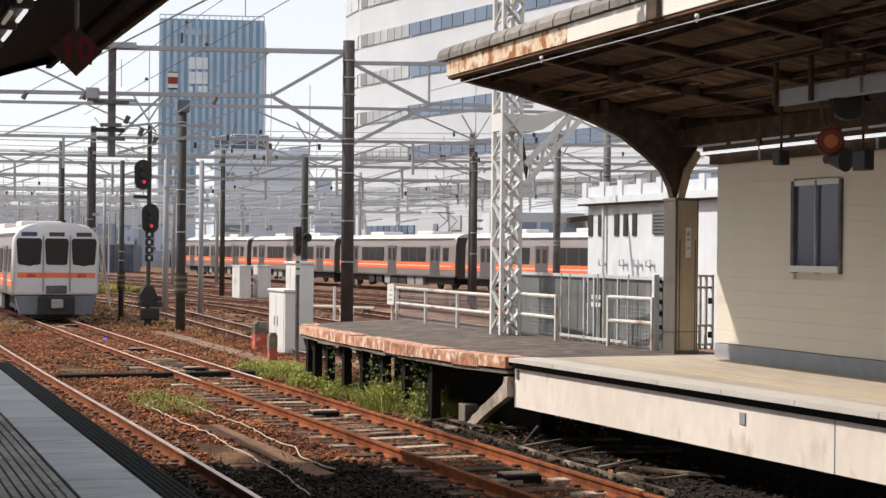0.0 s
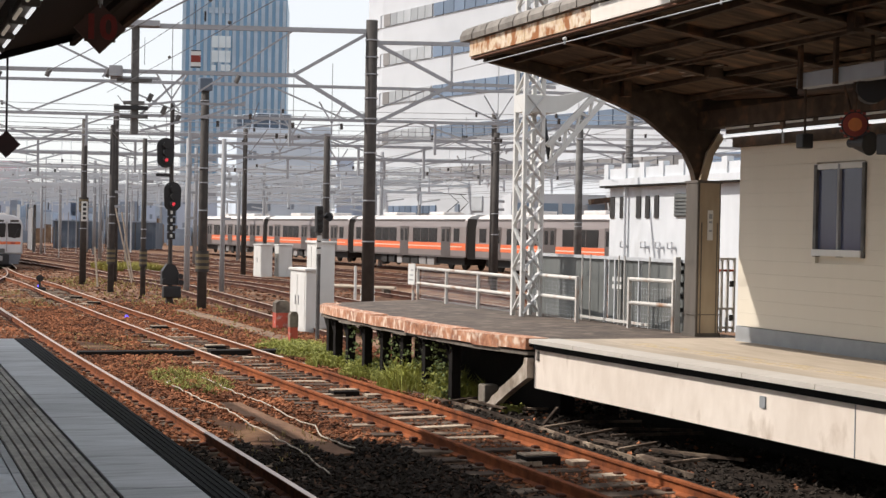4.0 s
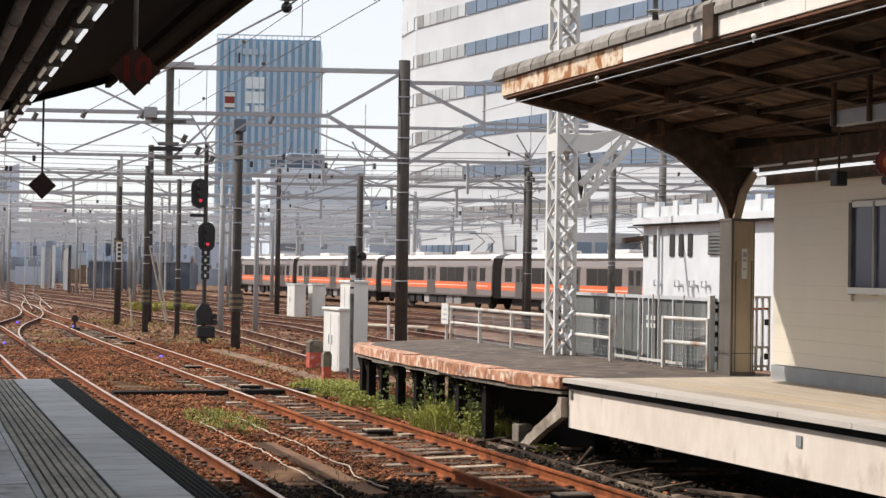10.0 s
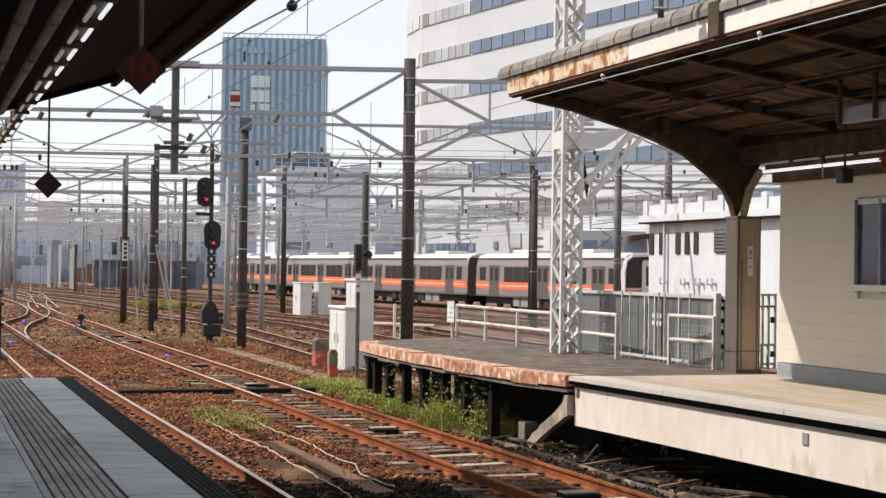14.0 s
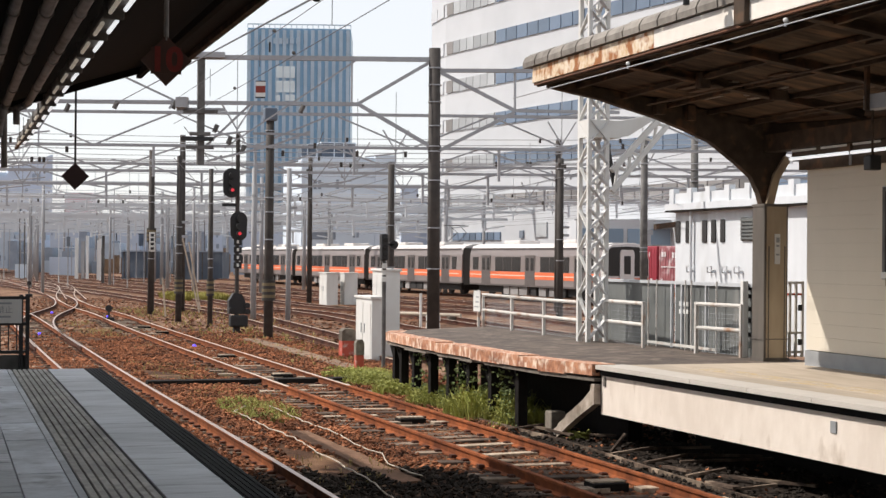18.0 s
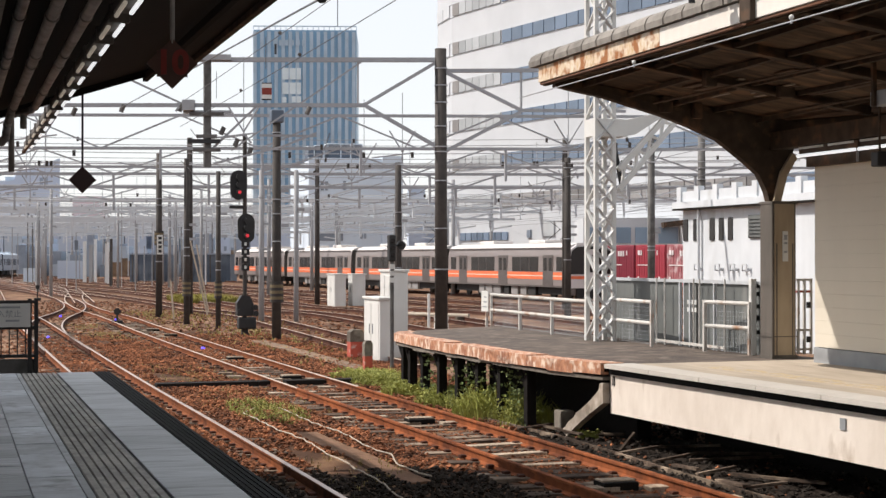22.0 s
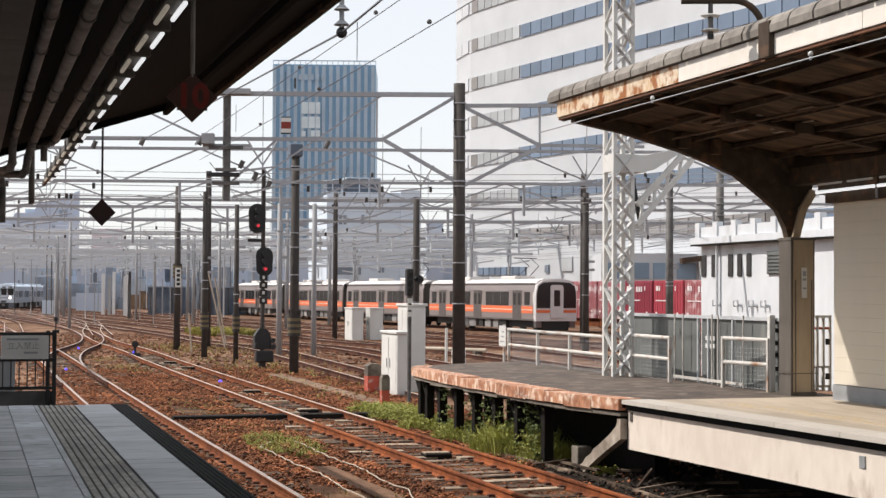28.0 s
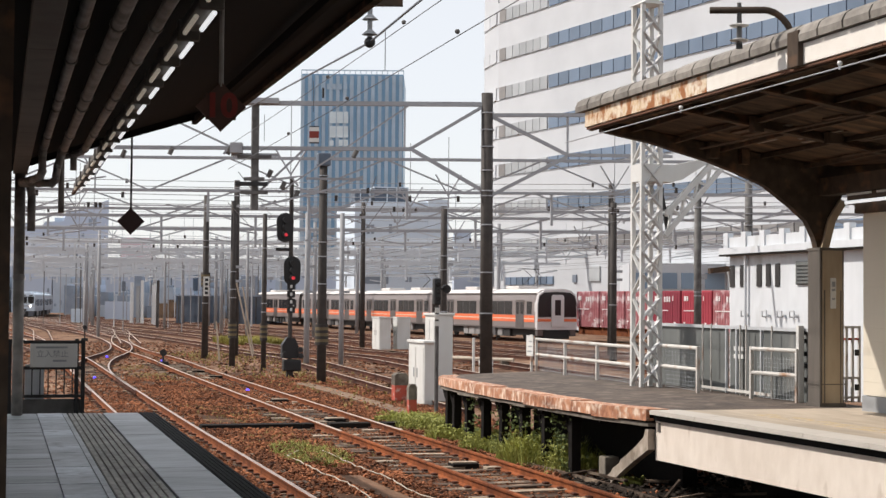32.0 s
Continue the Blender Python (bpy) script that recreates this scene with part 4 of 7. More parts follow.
def cab_front(parent, w=1.47, style="silver"):
    """The driver's end at y = 0."""
    u = 0.2
    if style == "silver":
        bm = B()
        out = [(a, b + u) for a, b in ((-w, 0.58), (w, 0.58), (w, 2.35), (w - 0.12, 2.95), (w - 0.5, 3.22), (0, 3.32), (-w + 0.5, 3.22), (-w + 0.12, 2.95), (-w, 2.35))]
        prism(bm, out, 0.12, 0.62, "y")
        face = part("cab_shell", bm, M_CABSILVER, parent, "silver-grey cab end")
        bm = B()
        prism(bm, [(a, b + u) for a, b in ((-w + 0.06, 1.44), (w - 0.06, 1.44), (w - 0.06, 2.35), (w - 0.16, 2.86), (w - 0.5, 3.1), (0, 3.15), (-w + 0.5, 3.1), (-w + 0.16, 2.86), (-w + 0.06, 2.35))], 0.08, 0.2, "y")
        part("windscreen", bm, M_GLASS, face, "dark windscreen in a silver surround")
        bm = B()
        prism(bm, [(a, b + u) for a, b in ((-0.46, 0.8), (0.46, 0.8), (0.46, 2.8), (0.36, 2.95), (-0.36, 2.95), (-0.46, 2.8))], 0.0, 0.16, "y")
        door = part("gangway_door", bm, M_CABSILVER, face, "pale grey raised gangway door")
        bm = B()
        box(bm, -0.22, 0.22, -0.02, 0.05, 1.55 + u, 2.6 + u, 0.02)
        part("door_pane", bm, M_GLASS, door)
        for s in (-1, 1):
            bm = B()
            box(bm, s * 0.45, s * 1.44, 0.09, 0.2, 1.14 + u, 1.32 + u)
            part("band", bm, M_ORANGE, face)
        bm = B()
        box(bm, -0.95, 0.95, 0.2, 0.5, 0.15, 0.8, 0.05)
        part("snow_plough", bm, M_UNDER, face)
        for s in (-1, 1):
            bm = B()
            box(bm, s * 1.0, s * 1.42, 0.2, 0.6, 0.35, 0.8, 0.03)
            part("step", bm, M_DOORGREY, face)
    else:
        bm = B()
        out = [(-w, 0.92), (w, 0.92), (w, 2.85), (w - 0.05, 3.08), (w - 0.17, 3.3), (w - 0.4, 3.47), (w - 0.8, 3.56), (0, 3.6), (-w + 0.8, 3.56), (-w + 0.4, 3.47), (-w + 0.17, 3.3), (-w + 0.05, 3.08), (-w, 2.85)]
        prism(bm, out, 0.0, 0.6, "y")
        bmesh.ops.bevel(bm, geom=[e for e in bm.edges if all(abs(v.co.y) < 1e-5 for v in e.verts)], offset=0.13, segments=4, affect="EDGES", profile=0.6)
        face = smooth(part("cab_shell", bm, M_CABWHITE, parent, "rounded white cab end with orange band"))
        for i, (a, b, v) in enumerate(((-1.37, -0.5, .05), (-0.41, 0.41, 0), (0.5, 1.37, .05))):
            bm = B()
            c = (a + b) / 2
            prism(bm, [(a + .05, 2.08), (a + .12, 2.03), (c - .18, 2.03), (c, 2.03 - v), (c + .18, 2.03), (b - .12, 2.03), (b - .05, 2.08), (b, 2.9), (b - .06, 3.0), (a + .06, 3.0), (a, 2.9)], -0.012, 0.06, "y")
            glass = part("windscreen", bm, M_GLASS, face)
            if v:
                bm = B()
                bar(bm, (c, -.03, 2.02), (c + .22, -.03, 2.6), .018)
                part("wiper", bm, M_BLACK, glass)
            bm = B()
            box(bm, c - .27, c + .27, -0.006, 0.08, 3.07, 3.23, 0.015)
            part("destination_box", bm, M_DESTDARK if i else M_DESTBOX, face)
        for s in (-0.455, 0.455):
            bm = B()
            box(bm, s - 0.022, s + 0.022, -0.05, 0.05, 1.05, 3.12, .01)
            part("gangway_post", bm, M_STAINLESS, face)
        bm = B()
        box(bm, -1.33, 1.33, -0.008, 0.04, 1.56, 1.75)
        part("band", bm, M_ORANGE, face)
        for s in (-0.86, 0.86):
            bm = B()
            box(bm, s - 0.15, s + 0.15, -0.02, 0.04, 1.585, 1.725, 0.02)
            part("headlamp", bm, M_REDFOOT, face)
        for s in (-1, 1):
            bm = B()
            prism(bm, [(s * 0.55, 0.22), (s * 1.22, 0.22), (s * 1.4, 0.9), (s * 0.55, 0.9)], 0.04, 0.5, "y")
            part("skirt", bm, M_SKIRT, face, "blue-grey skirt plate")
        bm = B()
        box(bm, -0.36, 0.36, -.03, .2, 0.98, 1.28, .04)
        part("gangway_foot", bm, M_DARKSTEEL, face)
        bm = B()
        box(bm, -0.62, 0.62, -0.18, 0.4, 0.18, 0.9, 0.06)
        part("coupler_shroud", bm, M_BLACK, face)
        bm = B()
        box(bm, -0.2, 0.2, -0.4, 0.1, 0.45, 0.78, 0.05)
        part("coupler", bm, M_UNDERGREY, face)
        bm = B()
        box(bm, -0.8, 0.8, 0.1, 0.3, 0.08, 0.2, .02)
        part("rail_guard", bm, M_UNDER, face)


def train(label, cars, style, hazy=False):
    t = thing("commuter_train", label, "train")
    for k in range(cars):
        car_body(t, k * 20.5 + (0.25 if k else 0), 19.45, k == 0, 0, style=style)
        if k:
            bm = B()
            box(bm, -1.38, 1.38, k * 20.5 - 0.95, k * 20.5 + 0.3, 0.75, 3.3)
            part("gangway_bellows", bm, M_SHADEWOOD, t)
    cab_front(t, style=style)
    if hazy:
        # haze on this train comes from swapping in paler materials
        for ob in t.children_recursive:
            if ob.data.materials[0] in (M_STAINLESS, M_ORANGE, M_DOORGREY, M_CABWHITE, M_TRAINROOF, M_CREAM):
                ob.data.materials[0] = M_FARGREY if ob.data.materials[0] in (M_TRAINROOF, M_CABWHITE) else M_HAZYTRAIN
        for s in (-0.88, 0.88):
            bm = B()
            rod(bm, (s, -0.08, 1.67), (s, -0.03, 1.67), 0.17, 12)
            part("lit_headlamp", bm, M_HEADLAMP, t, "lit white headlamp")
    return t


silver_train = train("silver commuter train with an orange waistband and dark cab windows", 4, "silver")
far_train = train("far commuter train paled for haze, with lit headlamps", 2, "white", True)
white_train = train("white-fronted commuter train with an orange band and three cab windows", 2, "white")
white_train.scale = (0.92, 0.92, 0.88)


# ---- overhead line: poles, gantries, wires ----
def place(px, d, z=0.0):
    """A spot d metres out along the line of sight, px metres to its side (yard axes)."""
    return Vector((0.276 * d + 0.961 * px, 0.961 * d - 0.276 * px, z))


def pole(label, x, y, z0, z1, r, mat=M_POLE, bands=3, lean=0.0):
    r *= 0.74
    p = thing("line_pole", label, "pole", "line poles of the yard")
    p.location = (x, y, z0)
    bm = B()
    rod(bm, (0, 0, -0.6), (lean, 0, z1 - z0), r, 14, r * 0.82)
    smooth(part("shaft", bm, mat, p))
    rng = random.Random(int(x * 7 + y))
    for k in range(bands):
        z = (z1 - z0) * rng.uniform(0.3, 0.97)
        bm = B()
        rod(bm, (0, 0, z), (0, 0, z + 0.035), r * 1.05, 14)
        part("clamp_band", bm, M_GANTRY, p)
    for k in range(2):
        z = (z1 - z0) * rng.uniform(0.45, 0.8)
        bm = B()
        box(bm, r * 0.8, r + 0.22, -0.05, 0.05, z, z + 0.1)
        part("bracket", bm, M_GANTRY, p)
    return p


def gantry(label, d, a, b, z, depth, poles=(), web=3.2, drops=0, mat=M_GANTRY, seed=1):
    """A portal beam across the yard at d metres, from a to b to the side of its axis: two chords, web bars, drop arms."""
    g = thing("catenary_gantry", label, "gantry", "gantries of the yard")
    rng = random.Random(seed)
    w = 0.0013 * d + 0.035
    # from 100 m on, a paler steel stands in for haze
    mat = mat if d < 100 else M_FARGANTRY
    for zz in ((z, z - depth) if depth else (z,)):
        bm = B()
        bar(bm, place(a, d, zz), place(b, d, zz), w, w)
        part("chord", bm, mat, g)
    if depth:
        n = max(2, int((b - a) / web))
        for k in range(n):
            p, q = a + (b - a) * k / n, a + (b - a) * (k + 1) / n
            bm = B()
            bar(bm, place(p, d, z if k % 2 else z - depth), place(q, d, z - depth if k % 2 else z), w * 0.55)
            part("web_bar", bm, mat, g)
    for k in range(drops):
        s = a + (b - a) * (k + rng.uniform(0.2, 0.8)) / drops
        bm = B()
        bar(bm, place(s, d, z - depth), place(s, d, z - depth - rng.uniform(.9, 1.5)), w * 0.8)
        arm = part("drop_arm", bm, mat, g)
        bm = B()
        zz = z - depth - 0.8
        bar(bm, place(s, d, zz), place(s + rng.choice((-1, 1)) * 1.6, d, zz + 0.25), w * 0.5)
        part("registration_arm", bm, mat, arm)
    for s, r in poles:
        bm = B()
        rod(bm, place(s, d, GR - 0.5), place(s, d, z + 0.5), r * .8, 12, r * 0.65)
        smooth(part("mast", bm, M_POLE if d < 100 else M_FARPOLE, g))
    return g


# big portal with V braces
g = thing("catenary_gantry", "heavy grey portal gantry with diagonal braces on a dark concrete pole", "gantry", "gantries of the yard")
D1 = 44.8
bm = B()
rod(bm, place(1.45, D1, GR), place(1.43, D1, 8.5), 0.19, 18, 0.17)
smooth(part("mast", bm, M_POLE, g, "dark weathered concrete pole"))
for z in (7.9, 7.4, 6.9, 6.2, 5.6, 5.45, 4.6, 3.2, 2.0):
    bm = B()
    rod(bm, place(1.44, D1, z), place(1.44, D1, z + 0.035), 0.2, 16)
    part("clamp_band", bm, M_GANTRY, g)
for a, b, w in (((-5.9, 8.15), (1.3, 8.17), .13), ((-12.5, 6.8), (-0.75, 6.83), .11), ((1.3, 8.1), (-0.8, 6.85), .09), ((-0.75, 6.8), (1.35, 5.6), .11),
                ((1.55, 7.85), (4.3, 7.88), .11), ((1.6, 7.8), (3.8, 6.7), .10), ((3.8, 6.65), (1.6, 5.5), .10), ((3.8, 6.7), (6.9, 6.68), .09),
                ((-1.0, 8.15), (-1.0, 6.85), .05), ((3.8, 7.85), (3.8, 6.7), .06), ((-10, 6.8), (-8.4, 7.9), .06), ((-8.4, 7.9), (-6, 6.8), .06),
                ((-6.1, 6.62), (-4.7, 6.62), .09), ((-3.9, 6.85), (-5.3, 5.5), .06), ((-4.7, 5.5), (-0.9, 8.1), .045)):
    bm = B()
    bar(bm, place(a[0], D1, a[1]), place(b[0], D1, b[1]), w)
    part("beam", bm, M_GANTRY, g)
for a, b, w, m in (((-6.1, 6.8), (-5.75, 6.8), .3, M_GANTRY), ((-5.95, 5.75), (-5.0, 5.75), .12, M_BLACK), ((-5.0, 5.85), (-4.3, 5.95), .06, M_GANTRY), ((-4.3, 5.95), (-4.1, 5.7), .05, M_GANTRY), ((-5.2, 5.1), (-3.2, 5.6), .06, M_GANTRY), ((-3.2, 5.6), (-2.2, 6.0), .06, M_GANTRY), ((-6.3, 6.62), (-6.2, 6.75), .06, M_GANTRY), ((-6.0, 8.2), (-4.7, 8.2), .16, M_GANTRY), ((-3.4, 8.3), (-3.4, 8.6), .05, M_BLACK)):
    bm = B()
    bar(bm, place(a[0], D1 - 0.15, a[1]), place(b[0], D1 - 0.15, b[1]), w)
    part("fitting", bm, m, g)
bm = B()
bar(bm, place(-5.4, D1, 8.15), place(-5.4, D1, 5.0), .20)
part("drop_post", bm, M_DARKSTEEL, g)
for z, w in ((6.55, .5), (5.5, .4), (5.9, .3)):
    bm = B()
    bar(bm, place(-5.4 - w, D1 - .12, z), place(-5.4 + w, D1 - .12, z), .10)
    part("cross_fitting", bm, M_DARKSTEEL, g)
for s, z in ((-4.6, 5.6), (-4.2, 5.35), (-5.0, 5.95), (-6.2, 6.62), (-7.9, 6.6), (-2.5, 6.55), (-9.3, 6.5)):
    bm = B()
    rod(bm, place(s, D1 - .1, z), place(s + .1, D1 - .1, z + .22), .07, 8)
    part("insulator", bm, M_DARKSTEEL, g)
sp3 = thing("gantry_plate", "white and red striped plate hung on the gantry", "sign")
for z0, z1, m in ((7.30, 7.42, M_WHITE), (7.10, 7.30, M_SIGNRED), (6.98, 7.10, M_WHITE), (7.42, 7.45, M_BLACK), (6.94, 6.98, M_BLACK)):
    bm = B()
    bar(bm, place(-3.78, D1 - 0.3, (z0 + z1) / 2), place(-3.5, D1 - 0.3, (z0 + z1) / 2), 0.03, z1 - z0)
    part("stripe", bm, m, sp3)
gantry("grey truss gantry across the yard tracks", 58, -17, 16, 7.75, 1.25, ((-3.55, .0),)[:0], 3.0, 7, seed=3)
gantry("grey truss gantry across the yard tracks", 72, -20, 22, 7.5, 1.2, ((8.2, .2), (-9.5, .2)), 3.4, 9, seed=4)
gantry("grey truss gantry across the yard tracks", 90, -25, 26, 7.7, 1.2, ((-4.4, .2),), 3.6, 10, seed=5)
gantry("grey truss gantry farther down the yard", 112, -30, 30, 7.6, 1.1, ((-9, .2), (4.5, .2), (19, .2)), 4, 12, seed=6)
gantry("grey truss gantry farther down the yard", 138, -38, 36, 7.6, 1.1, ((-20, .2), (-5, .2), (9, .2)), 4.2, 13, seed=7)
gantry("far gantry across the yard, paled for haze", 168, -46, 30, 7.7, 1.1, ((-28, .22), (-13, .22), (1, .22)), 5, 14, seed=8)
gantry("far gantry across the yard, paled for haze", 205, -56, 24, 7.8, 1.1, ((-38, .22), (-21, .22), (-6, .22)), 5.5, 15, seed=9)
gantry("far gantry across the yard, paled for haze", 250, -66, 20, 8.2, 1.2, ((-52, .25), (-30, .25), (-10, .25)), 6, 16, seed=10)

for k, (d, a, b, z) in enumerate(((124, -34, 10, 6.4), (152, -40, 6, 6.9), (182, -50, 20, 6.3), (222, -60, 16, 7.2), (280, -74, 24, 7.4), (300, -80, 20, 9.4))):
    gantry("far gantry across the yard, paled for haze", d, a, b, z, 0.9, tuple((a + (b - a) * (q + 0.5) / 4, .2) for q in range(4)), 4.0, 12, seed=30 + k)
for k in range(16):
    d = 95 + k * 11
    s = -0.25 * d + (k * 7 % 5 - 2) * 0.05 * d + 3
    q = place(s, d)
    pole("far line pole in the yard, paled for haze", q.x, q.y, GR, 6.6 + (k % 3) * .5, 0.16, M_FARPOLE, 1)
pole("tall dark pole with a blue cap beside the signal", 9.46, 45.63, GR, 6.6, 0.2, bands=5)
pc = thing("pole_transformer", "dark blue cap box on top of the tall pole", "box")
bm = B()
box(bm, 9.26, 9.66, 45.45, 45.8, 6.45, 6.85, 0.05)
part("case", bm, M_SHED, pc)
bm = B()
bar(bm, (8.9, 45.5, 6.05), (10.6, 45.2, 6.05), 0.07)
part("arm", bm, M_GANTRY, pc)
pole("slim dark pole in the yard", 9.16, 54.4, GR, 5.45, 0.13)
pole("slim dark pole in the yard", 8.52, 57.7, GR, 6.1, 0.16)
pole("dark pole with a white number plate", 8.68, 66.9, GR, 6.9, 0.2)
pole("grey pole behind the signal", 11.65, 59.1, GR, 5.8, 0.16, M_FARPOLE)
pole("grey pole behind the fence", 12.95, 58.7, GR, 5.8, 0.14, M_FARPOLE)
pole("dark pole carrying a signal lamp", 16.8, 57.6, GR, 6.1, 0.2)
pole("dark pole beyond the fence", 23.2, 55.7, GR, 6.3, 0.2)
pole("grey pole behind the hut", 26.4, 54.8, GR, 7.2, 0.22, M_DARKSTEEL)
pole("grey pole behind the hut", 28.3, 54.2, GR, 7.2, 0.24, M_DARKSTEEL)


def tube(pts, r, seg=5):
    """One round strand through all the points."""
    bm = B()
    pts = [Vector(q) for q in pts]
    rings = []
    for k, q in enumerate(pts):
        d = (pts[min(k + 1, len(pts) - 1)] - pts[max(k - 1, 0)]).normalized()
        u = d.cross(Vector((0.03, 0.02, 1))).normalized() if abs(d.z) < 0.95 else Vector((1, 0, 0))
        v = d.cross(u)
        rings.append([bm.verts.new(q + (u * math.cos(a) + v * math.sin(a)) * r) for a in (2 * math.pi * n / seg for n in range(seg))])
    for a, b in zip(rings, rings[1:]):
        for n in range(seg):
            bm.faces.new((a[n], a[(n + 1) % seg], b[(n + 1) % seg], b[n]))
    bm.faces.new(rings[0][::-1])
    bm.faces.new(rings[-1])
    return bm


def wire(label, pts, r, mat=M_WIRE):
    w = thing("overhead_wire", label, "wire", "overhead wires")
    part("conductor", tube(pts, r), mat, w)
    return w


def sag(a, b, n, s):
    a, b = Vector(a), Vector(b)
    return [a.lerp(b, k / n) - Vector((0, 0, 4 * s * (k / n) * (1 - k / n))) for k in range(n + 1)]


# the wires of the second track
for x0, x1, z0, z1, r in ((6.6, 6.6, 7.3, 7.0, .008), (6.6, 6.6, 6.55, 6.3, .008)):
    wire("dark overhead wire above the second track", sag((x0, 4, z0), (x1, 46, z1), 8, 0.08), r)
for y, z in ((18.5, 7.2), (25.2, 7.14), (31.5, 7.08), (22.0, 6.44), (29.6, 6.38), (36, 6.34)):
    bm = B()
    bmesh.ops.create_uvsphere(bm, u_segments=10, v_segments=6, radius=.04, matrix=Matrix.Translation((6.6, y, z)))
    ball = thing("wire_clamp", "small grey clamp ball on the overhead wire", "clamp", "clamps on the wires")
    part("ball", bm, M_DARKSTEEL, ball)
for y in (14, 20, 26.5, 33, 39.5):
    wire("thin dropper between the overhead wires", [(6.6, y, 7.2), (6.6, y, 6.5)], 0.008)
rng = random.Random(11)
for k in range(10):
    x0 = -6 + k * 4.4
    for zz in (6.2, 5.3):
        pts = [place(x0 + rng.uniform(-.4, .4) - (s ** 1.6) * 0.012, 46 + s, zz + rng.uniform(-.1, .1)) for s in (0, 24, 60, 110, 160)]
        wire("thin dark overhead wire across the yard", pts, 0.012)

rng = random.Random(77)
for k in range(46):
    d = 52 + 4.2 * k + rng.uniform(-1.5, 1.5)
    z = rng.uniform(4.9, 7.9) + 0.006 * d
    a, b = -0.30 * d - 4, 0.27 * d
    if d > 120:
        b = 0.06 * d
    # far spans take the steel paled for haze
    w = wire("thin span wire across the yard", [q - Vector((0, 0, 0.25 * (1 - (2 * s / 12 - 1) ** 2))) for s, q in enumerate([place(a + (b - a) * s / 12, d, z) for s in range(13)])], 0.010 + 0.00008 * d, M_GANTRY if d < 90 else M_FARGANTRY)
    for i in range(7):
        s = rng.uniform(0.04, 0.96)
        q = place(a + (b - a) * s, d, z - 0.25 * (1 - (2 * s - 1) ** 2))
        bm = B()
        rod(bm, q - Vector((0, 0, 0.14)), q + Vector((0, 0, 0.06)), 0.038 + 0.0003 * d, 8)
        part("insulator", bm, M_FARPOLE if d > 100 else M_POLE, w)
for k in range(60):
    d = 50 + 3.0 * k
    s = (-0.29 + 0.5 * rng.random()) * d
    if d > 120 and s > 0.05 * d:
        s = -s
    z = rng.uniform(5.6, 7.0)
    if k in (0, 8, 17, 18, 27, 28, 47, 48, 58, 59):
        continue
    h = thing("hanger_frame", "thin grey hanger frame of the overhead line", "hanger", "hangers of the overhead line")
    # same haze-paled steel on the far hangers
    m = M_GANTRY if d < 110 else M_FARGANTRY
    r = 0.02 + 0.00018 * d
    for a, b in (((s - 0.55, z + 0.9), (s, z)), ((s + 0.55, z + 0.9), (s, z)), ((s, z), (s, z - 0.5)), ((s - 1.3, z - 0.25), (s + 0.4, z - 0.05))):
        bm = B()
        rod(bm, place(a[0], d, a[1]), place(b[0], d, b[1]), r, 6)
        part("strut", bm, m, h)
    bm = B()
    rod(bm, place(s, d, z), place(s, d, 9.0 + .006 * d), r * .5, 6)
    part("drop_rod", bm, m, h)

np_ = thing("pole_number_plate", "tall white plate with dark marks on the dark pole", "sign")
bm = B()
box(bm, 8.56, 8.82, 66.66, 66.69, 2.5, 3.35, .01)
part("plate", bm, M_WHITE, np_)
for k in range(4):
    bm = B()
    box(bm, 8.62, 8.76, 66.65, 66.66, 2.58 + k * .19, 2.70 + k * .19)
    part("mark", bm, M_BLACK, np_)

# ---- signals ----
sg = thing("colour_light_signal", "black two-headed railway signal showing red on a dark post", "signal")
sg.location = (9.13, 49.1, GR)
bm = B()
rod(bm, (0, 0, 0), (0, 0, 6.5), 0.07, 10)
part("post", bm, M_POLE, sg)


def head(parent, x, z, h=0.96, w=0.56):
    bm = B()
    out = []
    for k in range(16):
        a = 2 * math.pi * k / 16
        out.append((x + math.cos(a) * w / 2, z + math.sin(a) * w / 2 + (h - w) / 2 * (1 if math.sin(a) >= 0 else -1)))
    prism(bm, out, -0.12, -0.06, "y")
    hd = part("signal_head", bm, M_BLACK, parent, "black oval backing plate")
    for k, dz in enumerate((0.24, 0.0, -0.24)):
        bm = B()
        rod(bm, (x, -0.30, z + dz), (x, -0.10, z + dz), 0.1, 12)
        part("lamp_hood", bm, M_BLACK, hd)
    bm = B()
    rod(bm, (x, -0.325, z - 0.24), (x, -0.30, z - 0.24), 0.055, 12)
    part("red_lens", bm, M_RED_LIGHT, hd, "lit red lens")


head(sg, -0.22, 4.86)
head(sg, 0.03, 3.46)
for z in (2.95, 2.7, 2.45, 2.2):
    bm = B()
    box(bm, -0.13, 0.13, -0.14, -0.1, z - 0.11, z + 0.1)
    part("number_plate", bm, M_BLACK, sg)
    bm = B()
    box(bm, -0.035, 0.035, -0.15, -0.14, z - 0.05, z + 0.05)
    part("plate_mark", bm, M_WHITE, sg)
bm = B()
prism(bm, [(-0.28, 0.62), (0.26, 0.62), (0.26, 1.0), (0.14, 1.26), (-0.12, 1.3), (-0.28, 1.05)], -0.2, 0.15, "y")
part("relay_case", bm, M_BLACK, sg)
bm = B()
box(bm, -0.24, 0.34, -0.26, 0.1, 0.2, 0.58, 0.05)
part("relay_case", bm, M_BLACK, sg)
for x, z in ((-0.2, 0.75), (0.3, 0.9), (0.32, 0.7)):
    bm = B()
    rod(bm, (x, -0.3, z), (x, -0.1, z), 0.09, 10)
    part("cable_gland", bm, M_BLACK, sg)
bm = B()
box(bm, -0.1, 0.1, -0.1, 0.1, 0.0, 0.3)
part("foot", bm, M_POLE, sg)
bm = B()
